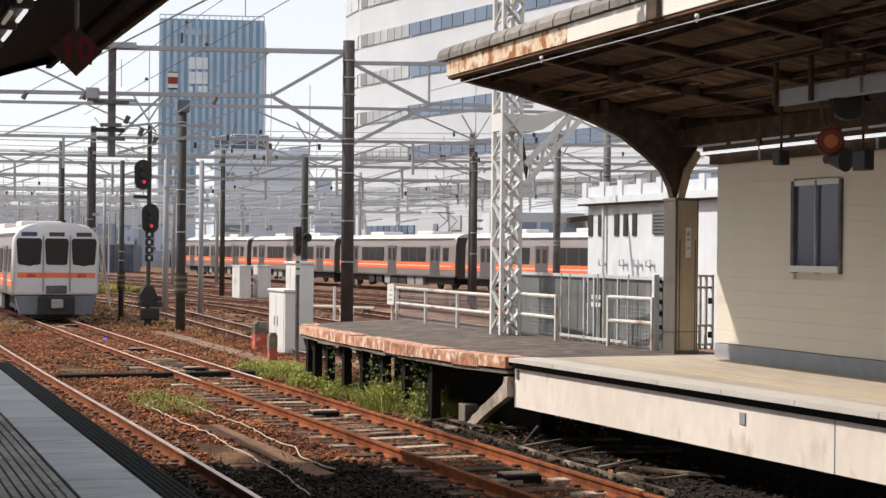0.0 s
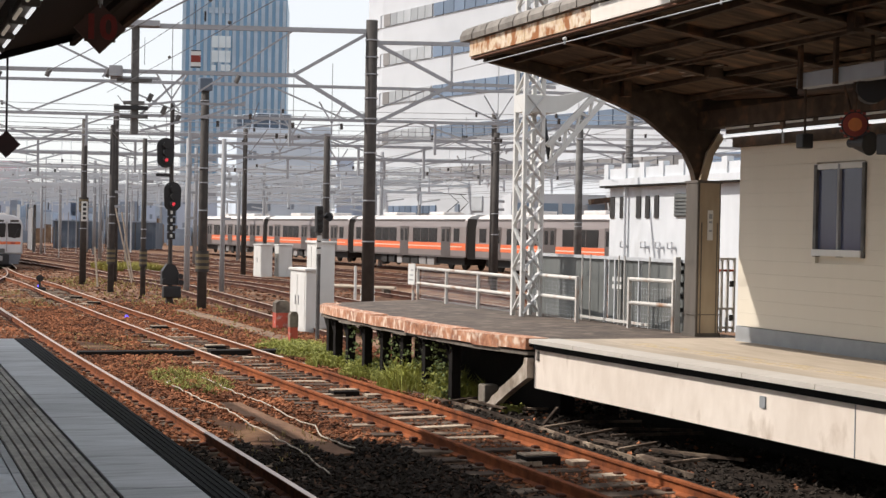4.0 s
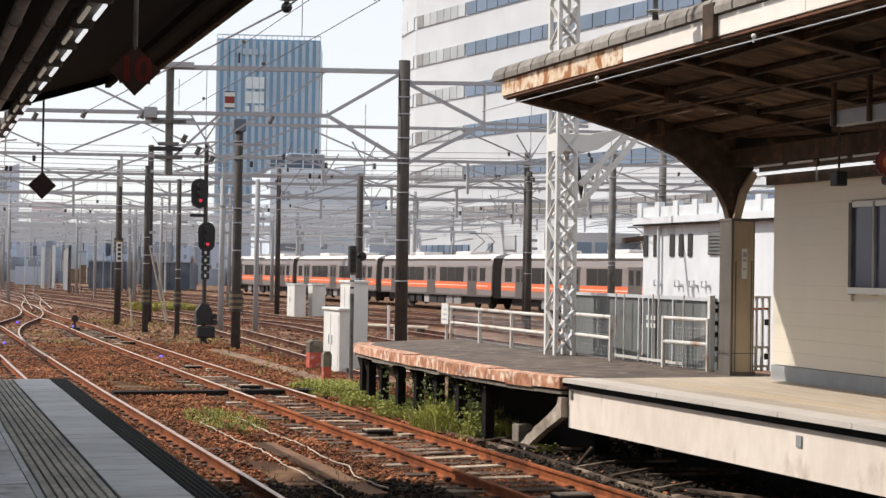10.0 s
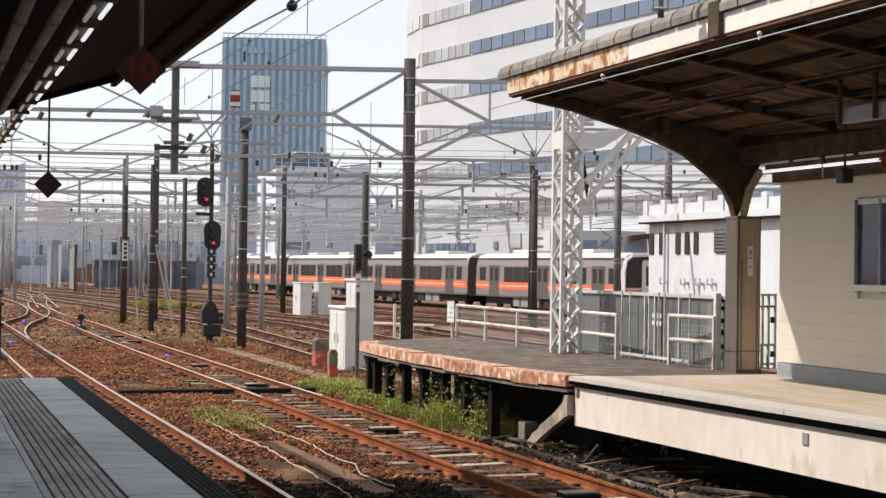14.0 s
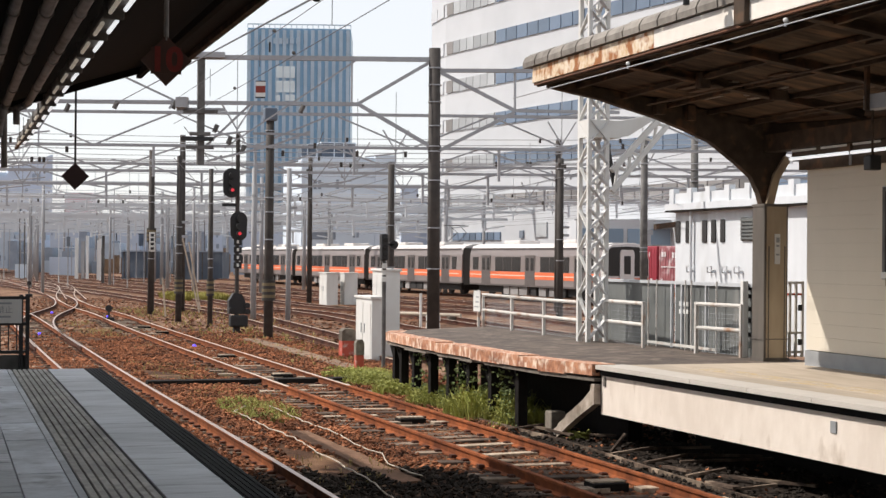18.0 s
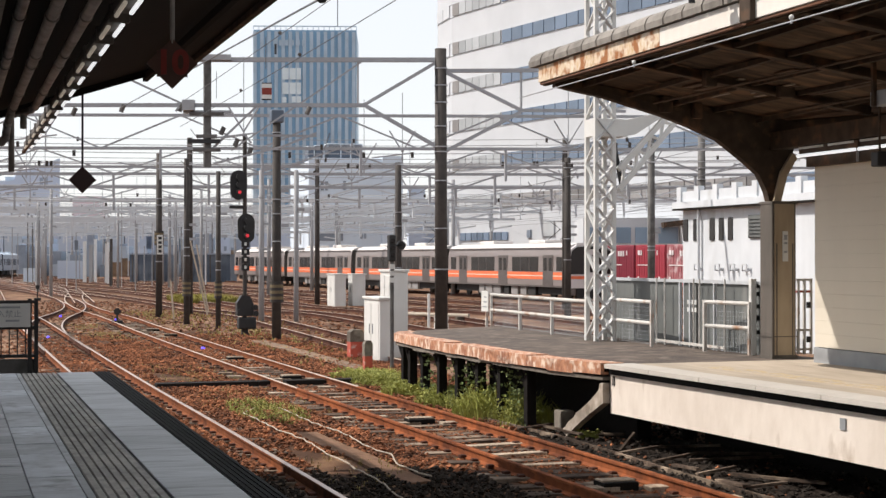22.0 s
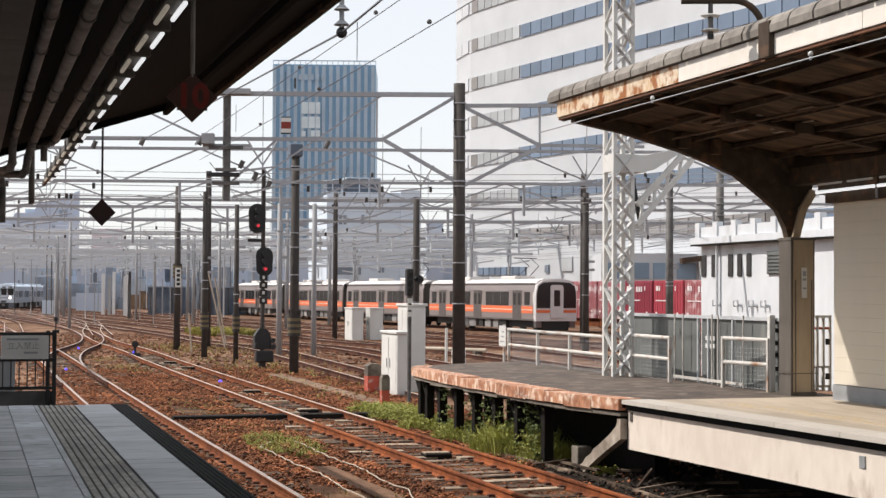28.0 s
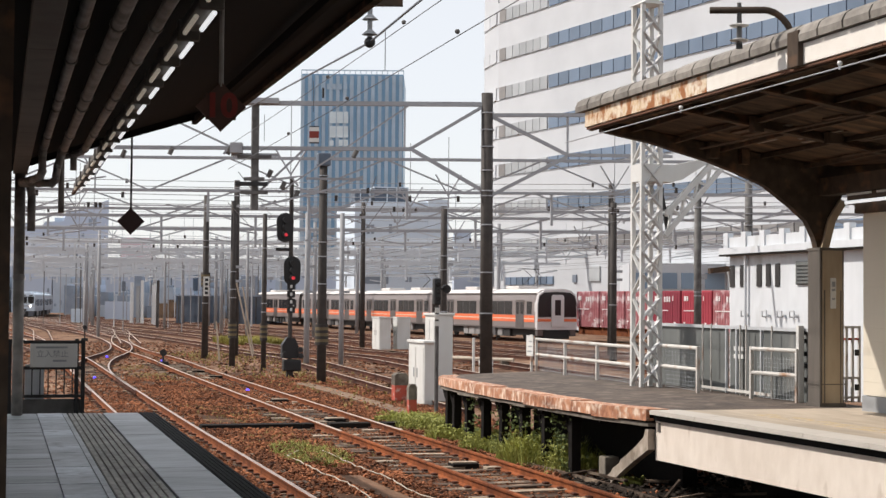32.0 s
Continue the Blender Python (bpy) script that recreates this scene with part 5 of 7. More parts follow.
box(bm, -0.5, 0, -0.05, 0.05, 4.1, 4.2)
part("bracket", bm, M_BLACK, sg)

rp = thing("repeater_signal", "tall black repeater signal with a dark lens on a grey pipe", "signal")
rp.location = (9.42, 32.8, GR)
bm = B()
box(bm, -0.09, 0.07, -0.1, 0.1, 2.42, 3.02, 0.03)
part("case", bm, M_BLACK, rp)
for z in (2.56, 2.72, 2.88):
    bm = B()
    rod(bm, (-0.01, -0.16, z), (-0.01, -0.1, z), 0.05, 12)
    part("lens_hood", bm, M_GLASS, rp)
bm = B()
rod(bm, (0, 0, 0), (0, 0, 2.45), 0.045, 10)
part("post", bm, M_DARKSTEEL, rp)
for k in range(3):
    bm = B()
    box(bm, -0.06, 0.05, -0.06, -0.04, 1.95 + k * 0.15, 2.06 + k * 0.15)
    part("plate", bm, M_WHITE, rp)
bm = B()
rod(bm, (0.22, -.02, 2.78), (0.22, .06, 2.78), 0.1, 14)
part("round_lamp", bm, M_BLACK, rp)
bm = B()
bar(bm, (0, 0, 2.78), (0.22, 0, 2.78), .04)
part("lamp_arm", bm, M_BLACK, rp)

# ---- lattice mast on the far platform ----
lm = thing("lattice_mast", "white painted steel lattice mast with crossed bracing on the platform", "mast")
lm.location = (10.49, 23.75, PL)
lm.rotation_euler = (0, 0, radians(4))
H = 6.45
for sx in (-1, 1):
    for sy in (-1, 1):
        bm = B()
        box(bm, sx * 0.165 - 0.036, sx * 0.165 + 0.036, sy * 0.165 - 0.03, sy * 0.165 + 0.03, 0, H)
        part("leg", bm, M_WHITE, lm)
for k in range(17):
    z0, z1 = k * 0.37 + 0.05, k * 0.37 + 0.40
    bm = B()
    bar(bm, (-0.165, -0.18, z0), (0.165, -0.18, z1), 0.11, 0.014)
    bar(bm, (0.165, -0.185, z0), (-0.165, -0.185, z1), 0.11, 0.014)
    part("crossed_lacing", bm, M_MASTSHADE, lm)
    for f in range(1, 4):
        s = 1 if (k + f) % 2 else -1
        a, b = (-0.165 * s, 0.165 * s)
        y = -0.175 if f == 0 else 0.175
        p, q = ((a, y, z0), (b, y, z1)) if f < 2 else (((-0.175 if f == 2 else 0.175), a, z0), ((-0.175 if f == 2 else 0.175), b, z1))
        bm = B()
        bar(bm, p, q, 0.055, 0.02)
        # sunny side in white, the other sides in the shaded copy
        part("lacing_bar", bm, M_WHITE if f == 2 else M_MASTSHADE, lm)
bm = B()
box(bm, -0.2, 0.42, -0.2, 0.2, 3.45, 3.74)
part("gusset_plate", bm, M_WHITE, lm)
bm = B()
prism(bm, [(-0.22, H), (0.22, H), (0.0, H + 0.12)], -0.22, 0.22, "y")
part("cap", bm, M_WHITE, lm)
bm = B()
prism(bm, [(0.3, 3.45), (0.62, 3.5), (1.15, 3.82), (1.15, 3.9), (0.42, 3.74)], -.1, .1, "y")
part("tapered_plate", bm, M_WHITE, lm)
for k in range(6):
    bm = B()
    p, q = (.35 + k * .25, -.1, 2.62 + k * .27), (.42 + k * .25, -.1, 2.98 + k * .25)
    bar(bm, p, q, .04)
    bar(bm, q, (.6 + k * .25, -.1, 2.89 + k * .27), .04)
    part("truss_web", bm, M_WHITE, lm)
for a, b, w in (((0.3, -.1, 2.9), (1.95, -0.1, 4.55), .085), ((0.3, -.1, 2.55), (1.95, -.1, 4.33), .075), ((0.25, 0, 3.4), (0.42, 0, 2.6), .06), ((-0.22, 0, 5.05), (0.8, 0.1, 5.05), .06)):
    bm = B()
    bar(bm, a, b, w)
    part("arm", bm, M_WHITE if w != .06 else M_BLACK, lm)

# ---- fence on the far platform ----
FA = 29.4
fn = thing("pipe_fence", "white painted pipe fence with peeling rails on the old platform", "fence")


def fence_run(parent, a, b, n, h=0.78):
    for k in range(n + 1):
        x, y = a[0] + (b[0] - a[0]) * k / n, a[1] + (b[1] - a[1]) * k / n
        bm = B()
        box(bm, x - 0.027, x + 0.027, y - 0.027, y + 0.027, PL - .05, PL + h + 0.03, 0.006)
        part("post", bm, M_FENCE, parent)
    for z in (h, h * 0.52):
        bm = B()
        rod(bm, (*a, PL + z), (*b, PL + z), 0.03, 8)
        part("rail", bm, M_FENCE, parent)


fence_run(fn, (10.56, FA), (10.46, 24.2), 3, 0.65)
fence_run(fn, (10.64, 23.5), (10.58, 21.95), 1, 0.70)
fence_run(fn, (10.78, 20.55), (10.95, 19.5), 1, 0.74)
for a, b in (((10.60, FA - .1), (10.50, 24.4)), ((10.69, 23.4), (10.63, 22.0)), ((10.83, 20.45), (11.0, 19.55))):
    bm = B()
    n = int(abs(a[1] - b[1]) / 0.06)
    for k in range(n + 1):
        x, y = line(a, b, k / n)
        bar(bm, (x, y, PL + .02), (x, y, PL + .64), 0.0026)
    for k in range(10):
        bar(bm, (*a, PL + .03 + k * .064), (*b, PL + .03 + k * .064), 0.0026)
    part("wire_mesh", bm, M_GALV, fn, "fine galvanised wire mesh")
gs = thing("sheet_gate", "grey-green sheet metal gate and hoarding behind the fence", "gate")
for a, b, h in ((24.9, 22.0, 1.03), (21.9, 21.45, 1.03), (21.4, 20.85, 1.03), (20.8, 19.0, 1.03)):
    bm = B()
    box(bm, 11.10, 11.14, b, a - 0.03, PL, PL + h)
    part("sheet_panel", bm, M_GREYSHEET, gs)
for y in (24.95, 21.95, 21.6, 20.8, 19.2):
    bm = B()
    box(bm, 11.06, 11.1, y - 0.018, y + 0.018, PL, PL + 1.06)
    part("post", bm, M_GALV, gs)
for y in (22.6, 22.3, 21.3, 21.1, 20.3):
    bm = B()
    rod(bm, (10.98, y, PL), (10.98, y, PL + 1.08), 0.014, 8)
    part("gate_bar", bm, M_FENCE, gs)
bm = B()
bar(bm, (10.98, 22.6, PL + .06), (10.98, 20.3, PL + .06), .04)
part("gate_foot", bm, M_FENCE, gs)
bm = B()
box(bm, 11.06, 11.12, 18.9, 24.95, PL + 1.01, PL + 1.06)
part("top_rail", bm, M_GALV, gs)

wp = thing("white_post", "thick white painted post at the end of the fence", "post")
bm = B()
box(bm, 10.95, 11.04, 19.46, 19.54, PL, 2.05, .01)
part("post", bm, M_WHITE, wp)
for z in (1.25, 1.45, 1.62, 1.8, 1.92):
    bm = B()
    box(bm, 11.045, 11.09, 19.47, 19.53, z, z + .06)
    part("hinge", bm, M_BLACK, wp)
wf = thing("wicket_frame", "rusty pale wicket frame beside the column", "gate frame")
for x in (11.74, 11.84, 11.95):
    bm = B()
    box(bm, x - .018, x + .018, 19.48, 19.52, PL, 2.05, .004)
    part("upright", bm, M_FENCE, wf)
for z in (1.02, 1.3, 1.86, 2.03):
    bm = B()
    box(bm, 11.7, 11.97, 19.485, 19.515, z - .016, z + .016)
    part("crossbar", bm, M_REDFOOT if z == 1.86 else M_FENCE, wf)
for z in (1.12, 1.62):
    bm = B()
    box(bm, 11.86, 11.93, 19.46, 19.48, z, z + .09, .008)
    part("lock_case", bm, M_BLACK, wf)

# ---- signal hut ----
ht = thing("signal_hut", "white concrete hut with a parapet and slit windows", "hut")
HX, H0, H1 = 21.4, 26.0, 42.2
bm = B()
box(bm, HX, HX + 5, H0, H1, GR, 3.85)
part("wall", bm, M_HUT, ht)
bm = B()
box(bm, HX - 0.25, HX + 5.2, H0 - 0.2, H1 + 0.25, 3.85, 4.05)
part("roof_slab", bm, M_HUT, ht)
for k in range(9):
    y = H1 - 0.1 - k * 1.15
    bm = B()
    box(bm, HX - 0.2, HX, y - 0.14, y + 0.14, 4.05, 4.5)
    part("parapet_post", bm, M_HUT, ht)
bm = B()
box(bm, HX - 0.15, HX - 0.05, H0, H1, 4.06, 4.36)
part("parapet", bm, M_HUT, ht)
# gutter coloured black as the dark line under the eave
bm = B()
box(bm, HX - 0.27, HX - 0.02, H0, H1 + 0.2, 3.80, 3.85)
part("eave_gutter", bm, M_DUCT, ht)
for y in (41.1, 39.8, 38.9, 38.2, 36.9):
    bm = B()
    for o in (-0.13, 0.13):
        bar(bm, (HX - 0.12, y + o, 1.98), (HX - 0.12, y + o, 2.16), 0.035)
        bar(bm, (HX - 0.12, y + o, 1.99), (HX + 0.01, y + o, 1.99), 0.035)
    bar(bm, (HX - 0.12, y - 0.13, 2.16), (HX - 0.12, y + 0.13, 2.16), 0.035)
    part("hook_rail", bm, M_GALV, ht)
for y, w in ((42.0, .28), (41.35, .28), (40.3, .28), (39.75, .26), (39.2, .26)):
    bm = B()
    prism(bm, [(y - w / 2, 2.88), (y - w * .4, 2.86), (y + w * .4, 2.86), (y + w / 2, 2.88), (y + w / 2, 3.5), (y + w * .4, 3.52), (y - w * .4, 3.52), (y - w / 2, 3.5)], HX - 0.03, HX + 0.02, "x")
    part("window", bm, M_GLASS, ht)
bm = B()
box(bm, HX - 0.05, HX + 0.02, 37.3, 38.1, 2.9, 3.55)
louvre = part("louvre", bm, M_GREYSHEET, ht)
for k in range(6):
    bm = B()
    bar(bm, (HX - .07, 37.34, 2.96 + k * .1), (HX - .07, 38.06, 2.96 + k * .1), .03, .05)
    part("slat", bm, M_GREYSHEET, louvre)
bm = B()
rod(bm, (HX - .1, 41.0, GR), (HX - .1, 41.0, 3.8), 0.05, 8)
part("downpipe", bm, M_HUT, ht)

# ---- freight containers ----
for k in range(7):
    ct = thing("freight_container", "dark red ribbed freight container with white markings", "container", "containers on the freight track")
    y = 102.2 - k * 3.85
    ct.location = (TR(y) + 4.6, y, 0.62)
    ct.rotation_euler = (0, 0, radians(-90 + 4.2))
    bm = B()
    box(bm, -1.83, 1.83, 0, 2.4, 0, 2.55, 0.03)
    paint = (M_FADEDRED, M_FADEDRED, M_FADEDRED, M_DEEPRED, M_CONTAINER, M_FADEDRED, M_DEEPRED)[k]
    part("shell", bm, paint, ct)
    for i in range(12):
        bm = B()
        x = -1.7 + i * 0.31
        box(bm, x - 0.07, x + 0.07, -0.025, 0.01, 0.15, 2.4)
        part("rib", bm, paint, ct)
    for a, b, z, w in ((-1.45, -1.2, 2.05, .3), (-1.1, -.95, 2.05, .3), (-0.2, 0.0, 2.0, .34), (.12, .3, 2.0, .34), (.42, .6, 2.0, .34), (0.9, 1.0, 2.05, .3), (-1.5, 0.3, 1.28, .06), (-1.5, -1.3, .5, .12), (1.1, 1.3, .5, .12)):
        bm = B()
        box(bm, a, b, -0.06, -0.04, z - w / 2, z + w / 2)
        part("marking", bm, M_LETTER, ct)
    bm = B()
    box(bm, -1.9, 1.9, 0.2, 2.2, -0.55, 0.0)
    part("wagon_deck", bm, M_RAIL, ct)

# ---- trackside cabinets ----
def cabinet(label, x, y, w, d, h, z0=GR):
    c = thing("trackside_cabinet", label, "cabinet", "white trackside cabinets")
    c.location = (x, y, z0)
    bm = B()
    box(bm, 0, w, 0, d, 0.0, h, 0.012)
    part("body", bm, M_WHITE, c)
    bm = B()
    box(bm, -0.04, w + 0.04, -0.04, d + 0.04, h, h + 0.06, 0.01)
    part("lid", bm, M_WHITE, c)
    for k in range(2):
        bm = B()
        box(bm, -0.012, 0.0, d * (0.06 + 0.48 * k), d * (0.46 + 0.48 * k), 0.12, h - 0.1)
        dr = part("door", bm, M_WHITE, c)
        bm = B()
        box(bm, -0.03, -0.012, d * (0.4 + 0.2 * k), d * (0.4 + 0.2 * k) + 0.03, h * 0.45, h * 0.6)
        part("handle", bm, M_GREYBASE, dr)
    return c


cabinet("white steel trackside cabinet below the platform end", 9.74, 34.95, 0.3, 1.45, 1.5)
cabinet("tall white steel trackside cabinet behind a smaller one", 10.5, 36.7, 0.46, 0.95, 2.15)
cabinet("pale grey trackside cabinet out in the yard", 18.9, 76.5, 0.6, 1.6, 1.62)
cabinet("pale grey trackside cabinet out in the yard", 19.95, 76.9, 0.7, .9, 1.62)


# ---- buildings ----
def block(name, label, corners, z1, mat, z0=GR - 0.6):
    """A building on an outline, with walls as one mesh."""
    b = thing(name, label, "building")
    bm = B()
    prism(bm, corners, z0, z1, "z")
    part("wall", bm, mat, b)
    return b


tw = thing("office_tower", "tall blue glass office tower with pale vertical fins", "tower")
A, C = place(-36.2, 400), place(-9.3, 400)
out = (C - A).normalized()
back = Vector((-out.y, out.x, 0))
bm = B()
prism(bm, [(p.x, p.y) for p in (A, C, C + back * 25, A + back * 25)], GR, 62.0, "z")
part("wall", bm, M_TOWER, tw)
for k in range(15):
    p = A + out * (26.9 * (k + 0.2) / 14.6)
    bm = B()
    bar(bm, p - back * 0.2 + Vector((0, 0, 1)), p - back * 0.2 + Vector((0, 0, 61.6)), 0.9, 0.5)
    part("fin", bm, M_TOWERFIN, tw)
for a, b, z0, z1 in ((7.6, 12.4, 49.0, 52.0), (7.6, 12.4, 45.2, 48.2), (7.6, 8.6, 43, 44.4), (10.0, 12.4, 43, 44.6)):
    bm = B()
    p, q = A + out * a - back * 0.5, A + out * b - back * 0.5
    prism(bm, [(p.x, p.y), (q.x, q.y), (q.x + back.x, q.y + back.y), (p.x + back.x, p.y + back.y)], z0, z1, "z")
    part("bright_pane", bm, M_TOWERLIT, tw)
for k in range(20):
    p = A + out * (26.9 * k / 19)
    bm = B()
    bar(bm, p + Vector((0, 0, 62)), p + Vector((0, 0, 63)), 0.15)
    part("railing_post", bm, M_TOWERFIN, tw)
bm = B()
bar(bm, A + Vector((0, 0, 63)), C + Vector((0, 0, 63)), 0.25)
part("railing", bm, M_TOWERFIN, tw)

for k in range(6):
    bm = B()
    q = A + out * (5.2 + k * 1.5) - back * 0.55
    bar(bm, q + Vector((0, 0, 58.6)), q + out * 0.9 + Vector((0, 0, 58.6)), 0.15, 1.5)
    part("roof_mark", bm, M_TOWERFIN, tw)

ht2 = thing("hotel_block", "large white panelled block with bands of blue-grey windows", "building")
P0, P1, P2 = Vector((64.5, 54, 0)), Vector((48.0, 145.4, 0)), Vector((48.3, 151, 0))
bm = B()
prism(bm, [(P0.x, P0.y), (P1.x, P1.y), (P2.x, P2.y), (60, 176), (95, 176), (110, 54)], GR, 46, "z")
part("wall", bm, M_HOTEL, ht2)
for f in range(1, 11):
    z = 3.29 + f * 3.88
    for dz in (-0.08, 1.24):
        for p, q in ((P0, P1), (P1, P2)):
            bm = B()
            d = (q - p).normalized()
            nrm = Vector((-d.y, d.x, 0))
            bar(bm, p + nrm * .01 + Vector((0, 0, z + dz)), q + nrm * .01 + Vector((0, 0, z + dz)), 0.08, 0.05)
            part("ledge", bm, M_HOTEL, ht2)
    # paler and greyer panes: their reflections are put into the colour
    for (p, q, mat, n, s0) in ((P0, P1.lerp(P0, .108), M_HOTELWIN, 44, 0.0), (P1.lerp(P0, .106), P1.lerp(P0, .003), M_HOTELPALE, 7, 0.0), (P1, P2, M_HOTEL, 2, 0.1)):
        d = (q - p).normalized()
        nrm = Vector((-d.y, d.x, 0))
        L = (q - p).length
        for k in range(n):
            a, b = p + d * (L * (s0 + (1 - s0) * k / n)), p + d * (L * (s0 + (1 - s0) * (k + 0.93) / n))
            bm = B()
            e0, e1 = nrm * 0.12, nrm * -0.15
            prism(bm, [((a + e0).x, (a + e0).y), ((b + e0).x, (b + e0).y), ((b + e1).x, (b + e1).y), ((a + e1).x, (a + e1).y)], z, z + 1.2, "z")
            part("window", bm, M_UNDERGREY if (f == 1 and n == 44 and k > 22) or (n == 7 and k == 6) else mat, ht2)

GROUND_FLOOR = [(.835, .842, 4.2, 4.9, M_FARDARK), (.74, .747, 4.2, 4.85, M_FARDARK), (.69, .697, 4.2, 4.85, M_FARDARK), (.792, .811, 4.3, 5.6, M_HOTELPALE), (.65, .672, 4.3, 5.5, M_HOTELPALE)]
GROUND_FLOOR += [(.88 + k * .0125, .891 + k * .0125, 4.05, 4.8, M_HOTELWIN) for k in range(8)]
for s0, s1, z0, z1, m in GROUND_FLOOR:
    d = (P1 - P0).normalized()
    nrm = Vector((-d.y, d.x, 0))
    L = (P1 - P0).length
    p, q = P0 + d * (L * s0), P0 + d * (L * s1)
    bm = B()
    prism(bm, [((p + nrm * o).x, (p + nrm * o).y) for o in (.14, -.15)] + [((q + nrm * o).x, (q + nrm * o).y) for o in (-.15, .14)], z0, z1, "z")
    part("window" if m is not M_HOTELPALE else "wall_panel", bm, m, ht2)

mid = thing("grey_block", "blue-grey block paled for haze, with sunlit side wall and rooftop plant", "building")
A, C, E = place(-10.9, 200), place(-1.2, 202.5), place(-14.4, 217)
out = (C - A).normalized()
back = Vector((-out.y, out.x, 0))


def slabs(name, a, b, z0, z1, m, f, deep):
    """A box on the block's front line, from a to b along it, f metres behind it."""
    bm = B()
    p, q = A + out * a + back * f, A + out * b + back * f
    dd = back * deep
    prism(bm, [(p.x, p.y), (q.x, q.y), ((q + dd).x, (q + dd).y), ((p + dd).x, (p + dd).y)], z0, z1, "z")
    return part(name, bm, m, mid)


bm = B()
far_c = C + (E - A)
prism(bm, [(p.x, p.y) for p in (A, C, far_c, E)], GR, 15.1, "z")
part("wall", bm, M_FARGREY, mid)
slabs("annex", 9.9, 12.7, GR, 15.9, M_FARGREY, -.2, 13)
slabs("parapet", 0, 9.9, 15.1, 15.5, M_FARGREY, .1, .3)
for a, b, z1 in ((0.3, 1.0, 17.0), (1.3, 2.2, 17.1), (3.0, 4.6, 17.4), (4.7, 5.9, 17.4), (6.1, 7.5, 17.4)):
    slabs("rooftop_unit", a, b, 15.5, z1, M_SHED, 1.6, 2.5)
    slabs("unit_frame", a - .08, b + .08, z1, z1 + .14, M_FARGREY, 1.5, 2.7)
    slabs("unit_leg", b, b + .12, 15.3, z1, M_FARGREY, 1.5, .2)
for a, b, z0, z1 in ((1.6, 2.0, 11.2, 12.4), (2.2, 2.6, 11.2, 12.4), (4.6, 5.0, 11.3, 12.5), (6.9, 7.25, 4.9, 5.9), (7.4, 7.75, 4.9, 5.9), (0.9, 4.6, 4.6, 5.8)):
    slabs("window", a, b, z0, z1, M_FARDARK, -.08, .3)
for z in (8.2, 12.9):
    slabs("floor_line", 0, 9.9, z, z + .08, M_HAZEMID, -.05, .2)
gb = thing("gabled_building", "building with haze-painted walls and a sloping roofline beyond the yard", "building")
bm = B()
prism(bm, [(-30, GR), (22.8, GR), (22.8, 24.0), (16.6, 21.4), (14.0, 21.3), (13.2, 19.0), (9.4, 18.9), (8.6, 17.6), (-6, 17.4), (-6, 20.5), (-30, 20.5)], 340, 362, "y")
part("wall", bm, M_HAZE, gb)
for x, z, w, h in ((18.9, 18.0, .7, 1.7), (19.9, 18.0, .7, 1.7), (10.2, 15.6, .6, .6), (11.9, 15.7, .6, .6), (13.5, 15.5, .6, .6), (15.6, 14.7, .8, .8), (17.4, 15.8, .6, .7), (21.4, 14.5, .7, .7), (4.0, 13.4, .8, .7), (7.0, 13.6, .8, .7), (12.4, 12.6, .8, .7), (18.6, 12.4, .8, .7)):
    bm = B()
    box(bm, x - w / 2, x + w / 2, 339.8, 340.2, z, z + h)
    part("window", bm, M_FARDARK, gb)
for x, z in ((-2, 17.4), (3.5, 17.6), (11.5, 18.9)):
    bm = B()
    box(bm, x, x + 2.2, 342, 344, z, z + 1.0)
    part("rooftop_unit", bm, M_HAZEMID, gb)
# far rows: paler, bluer walls stand in for haze
rng = random.Random(21)
for s0, s1, d, z in ((-60, -46, 330, 11), (-120, -92, 345, 16), (-46, -30, 300, 9), (-30, -10, 310, 10), (2.5, 5, 230, 13), (4.5, 9, 240, 11.5), (-24, -12, 260, 9), (-160, -118, 350, 17), (8, 12, 260, 14)):
    a, b, c, e = place(s0, d), place(s1, d), place(s1, d + 25), place(s0, d + 25)
    t = block("far_building", "far building with haze-painted grey walls beyond the yard", [(p.x, p.y) for p in (a, b, c, e)], z, M_HAZE)
    for f in range(int(z / 4)):
        for k in range(int((s1 - s0) / 3)):
            if rng.random() < .6:
                p, q = place(s0 + 1 + k * 3, d - .1), place(s0 + 1.8 + k * 3, d - .1)
                bm = B()
                prism(bm, [(p.x, p.y), (q.x, q.y), (q.x + .1, q.y + .4), (p.x + .1, p.y + .4)], 2.2 + f * 4, 3.0 + f * 4, "z")
                part("window", bm, M_FARDARK, t)
rng = random.Random(41)
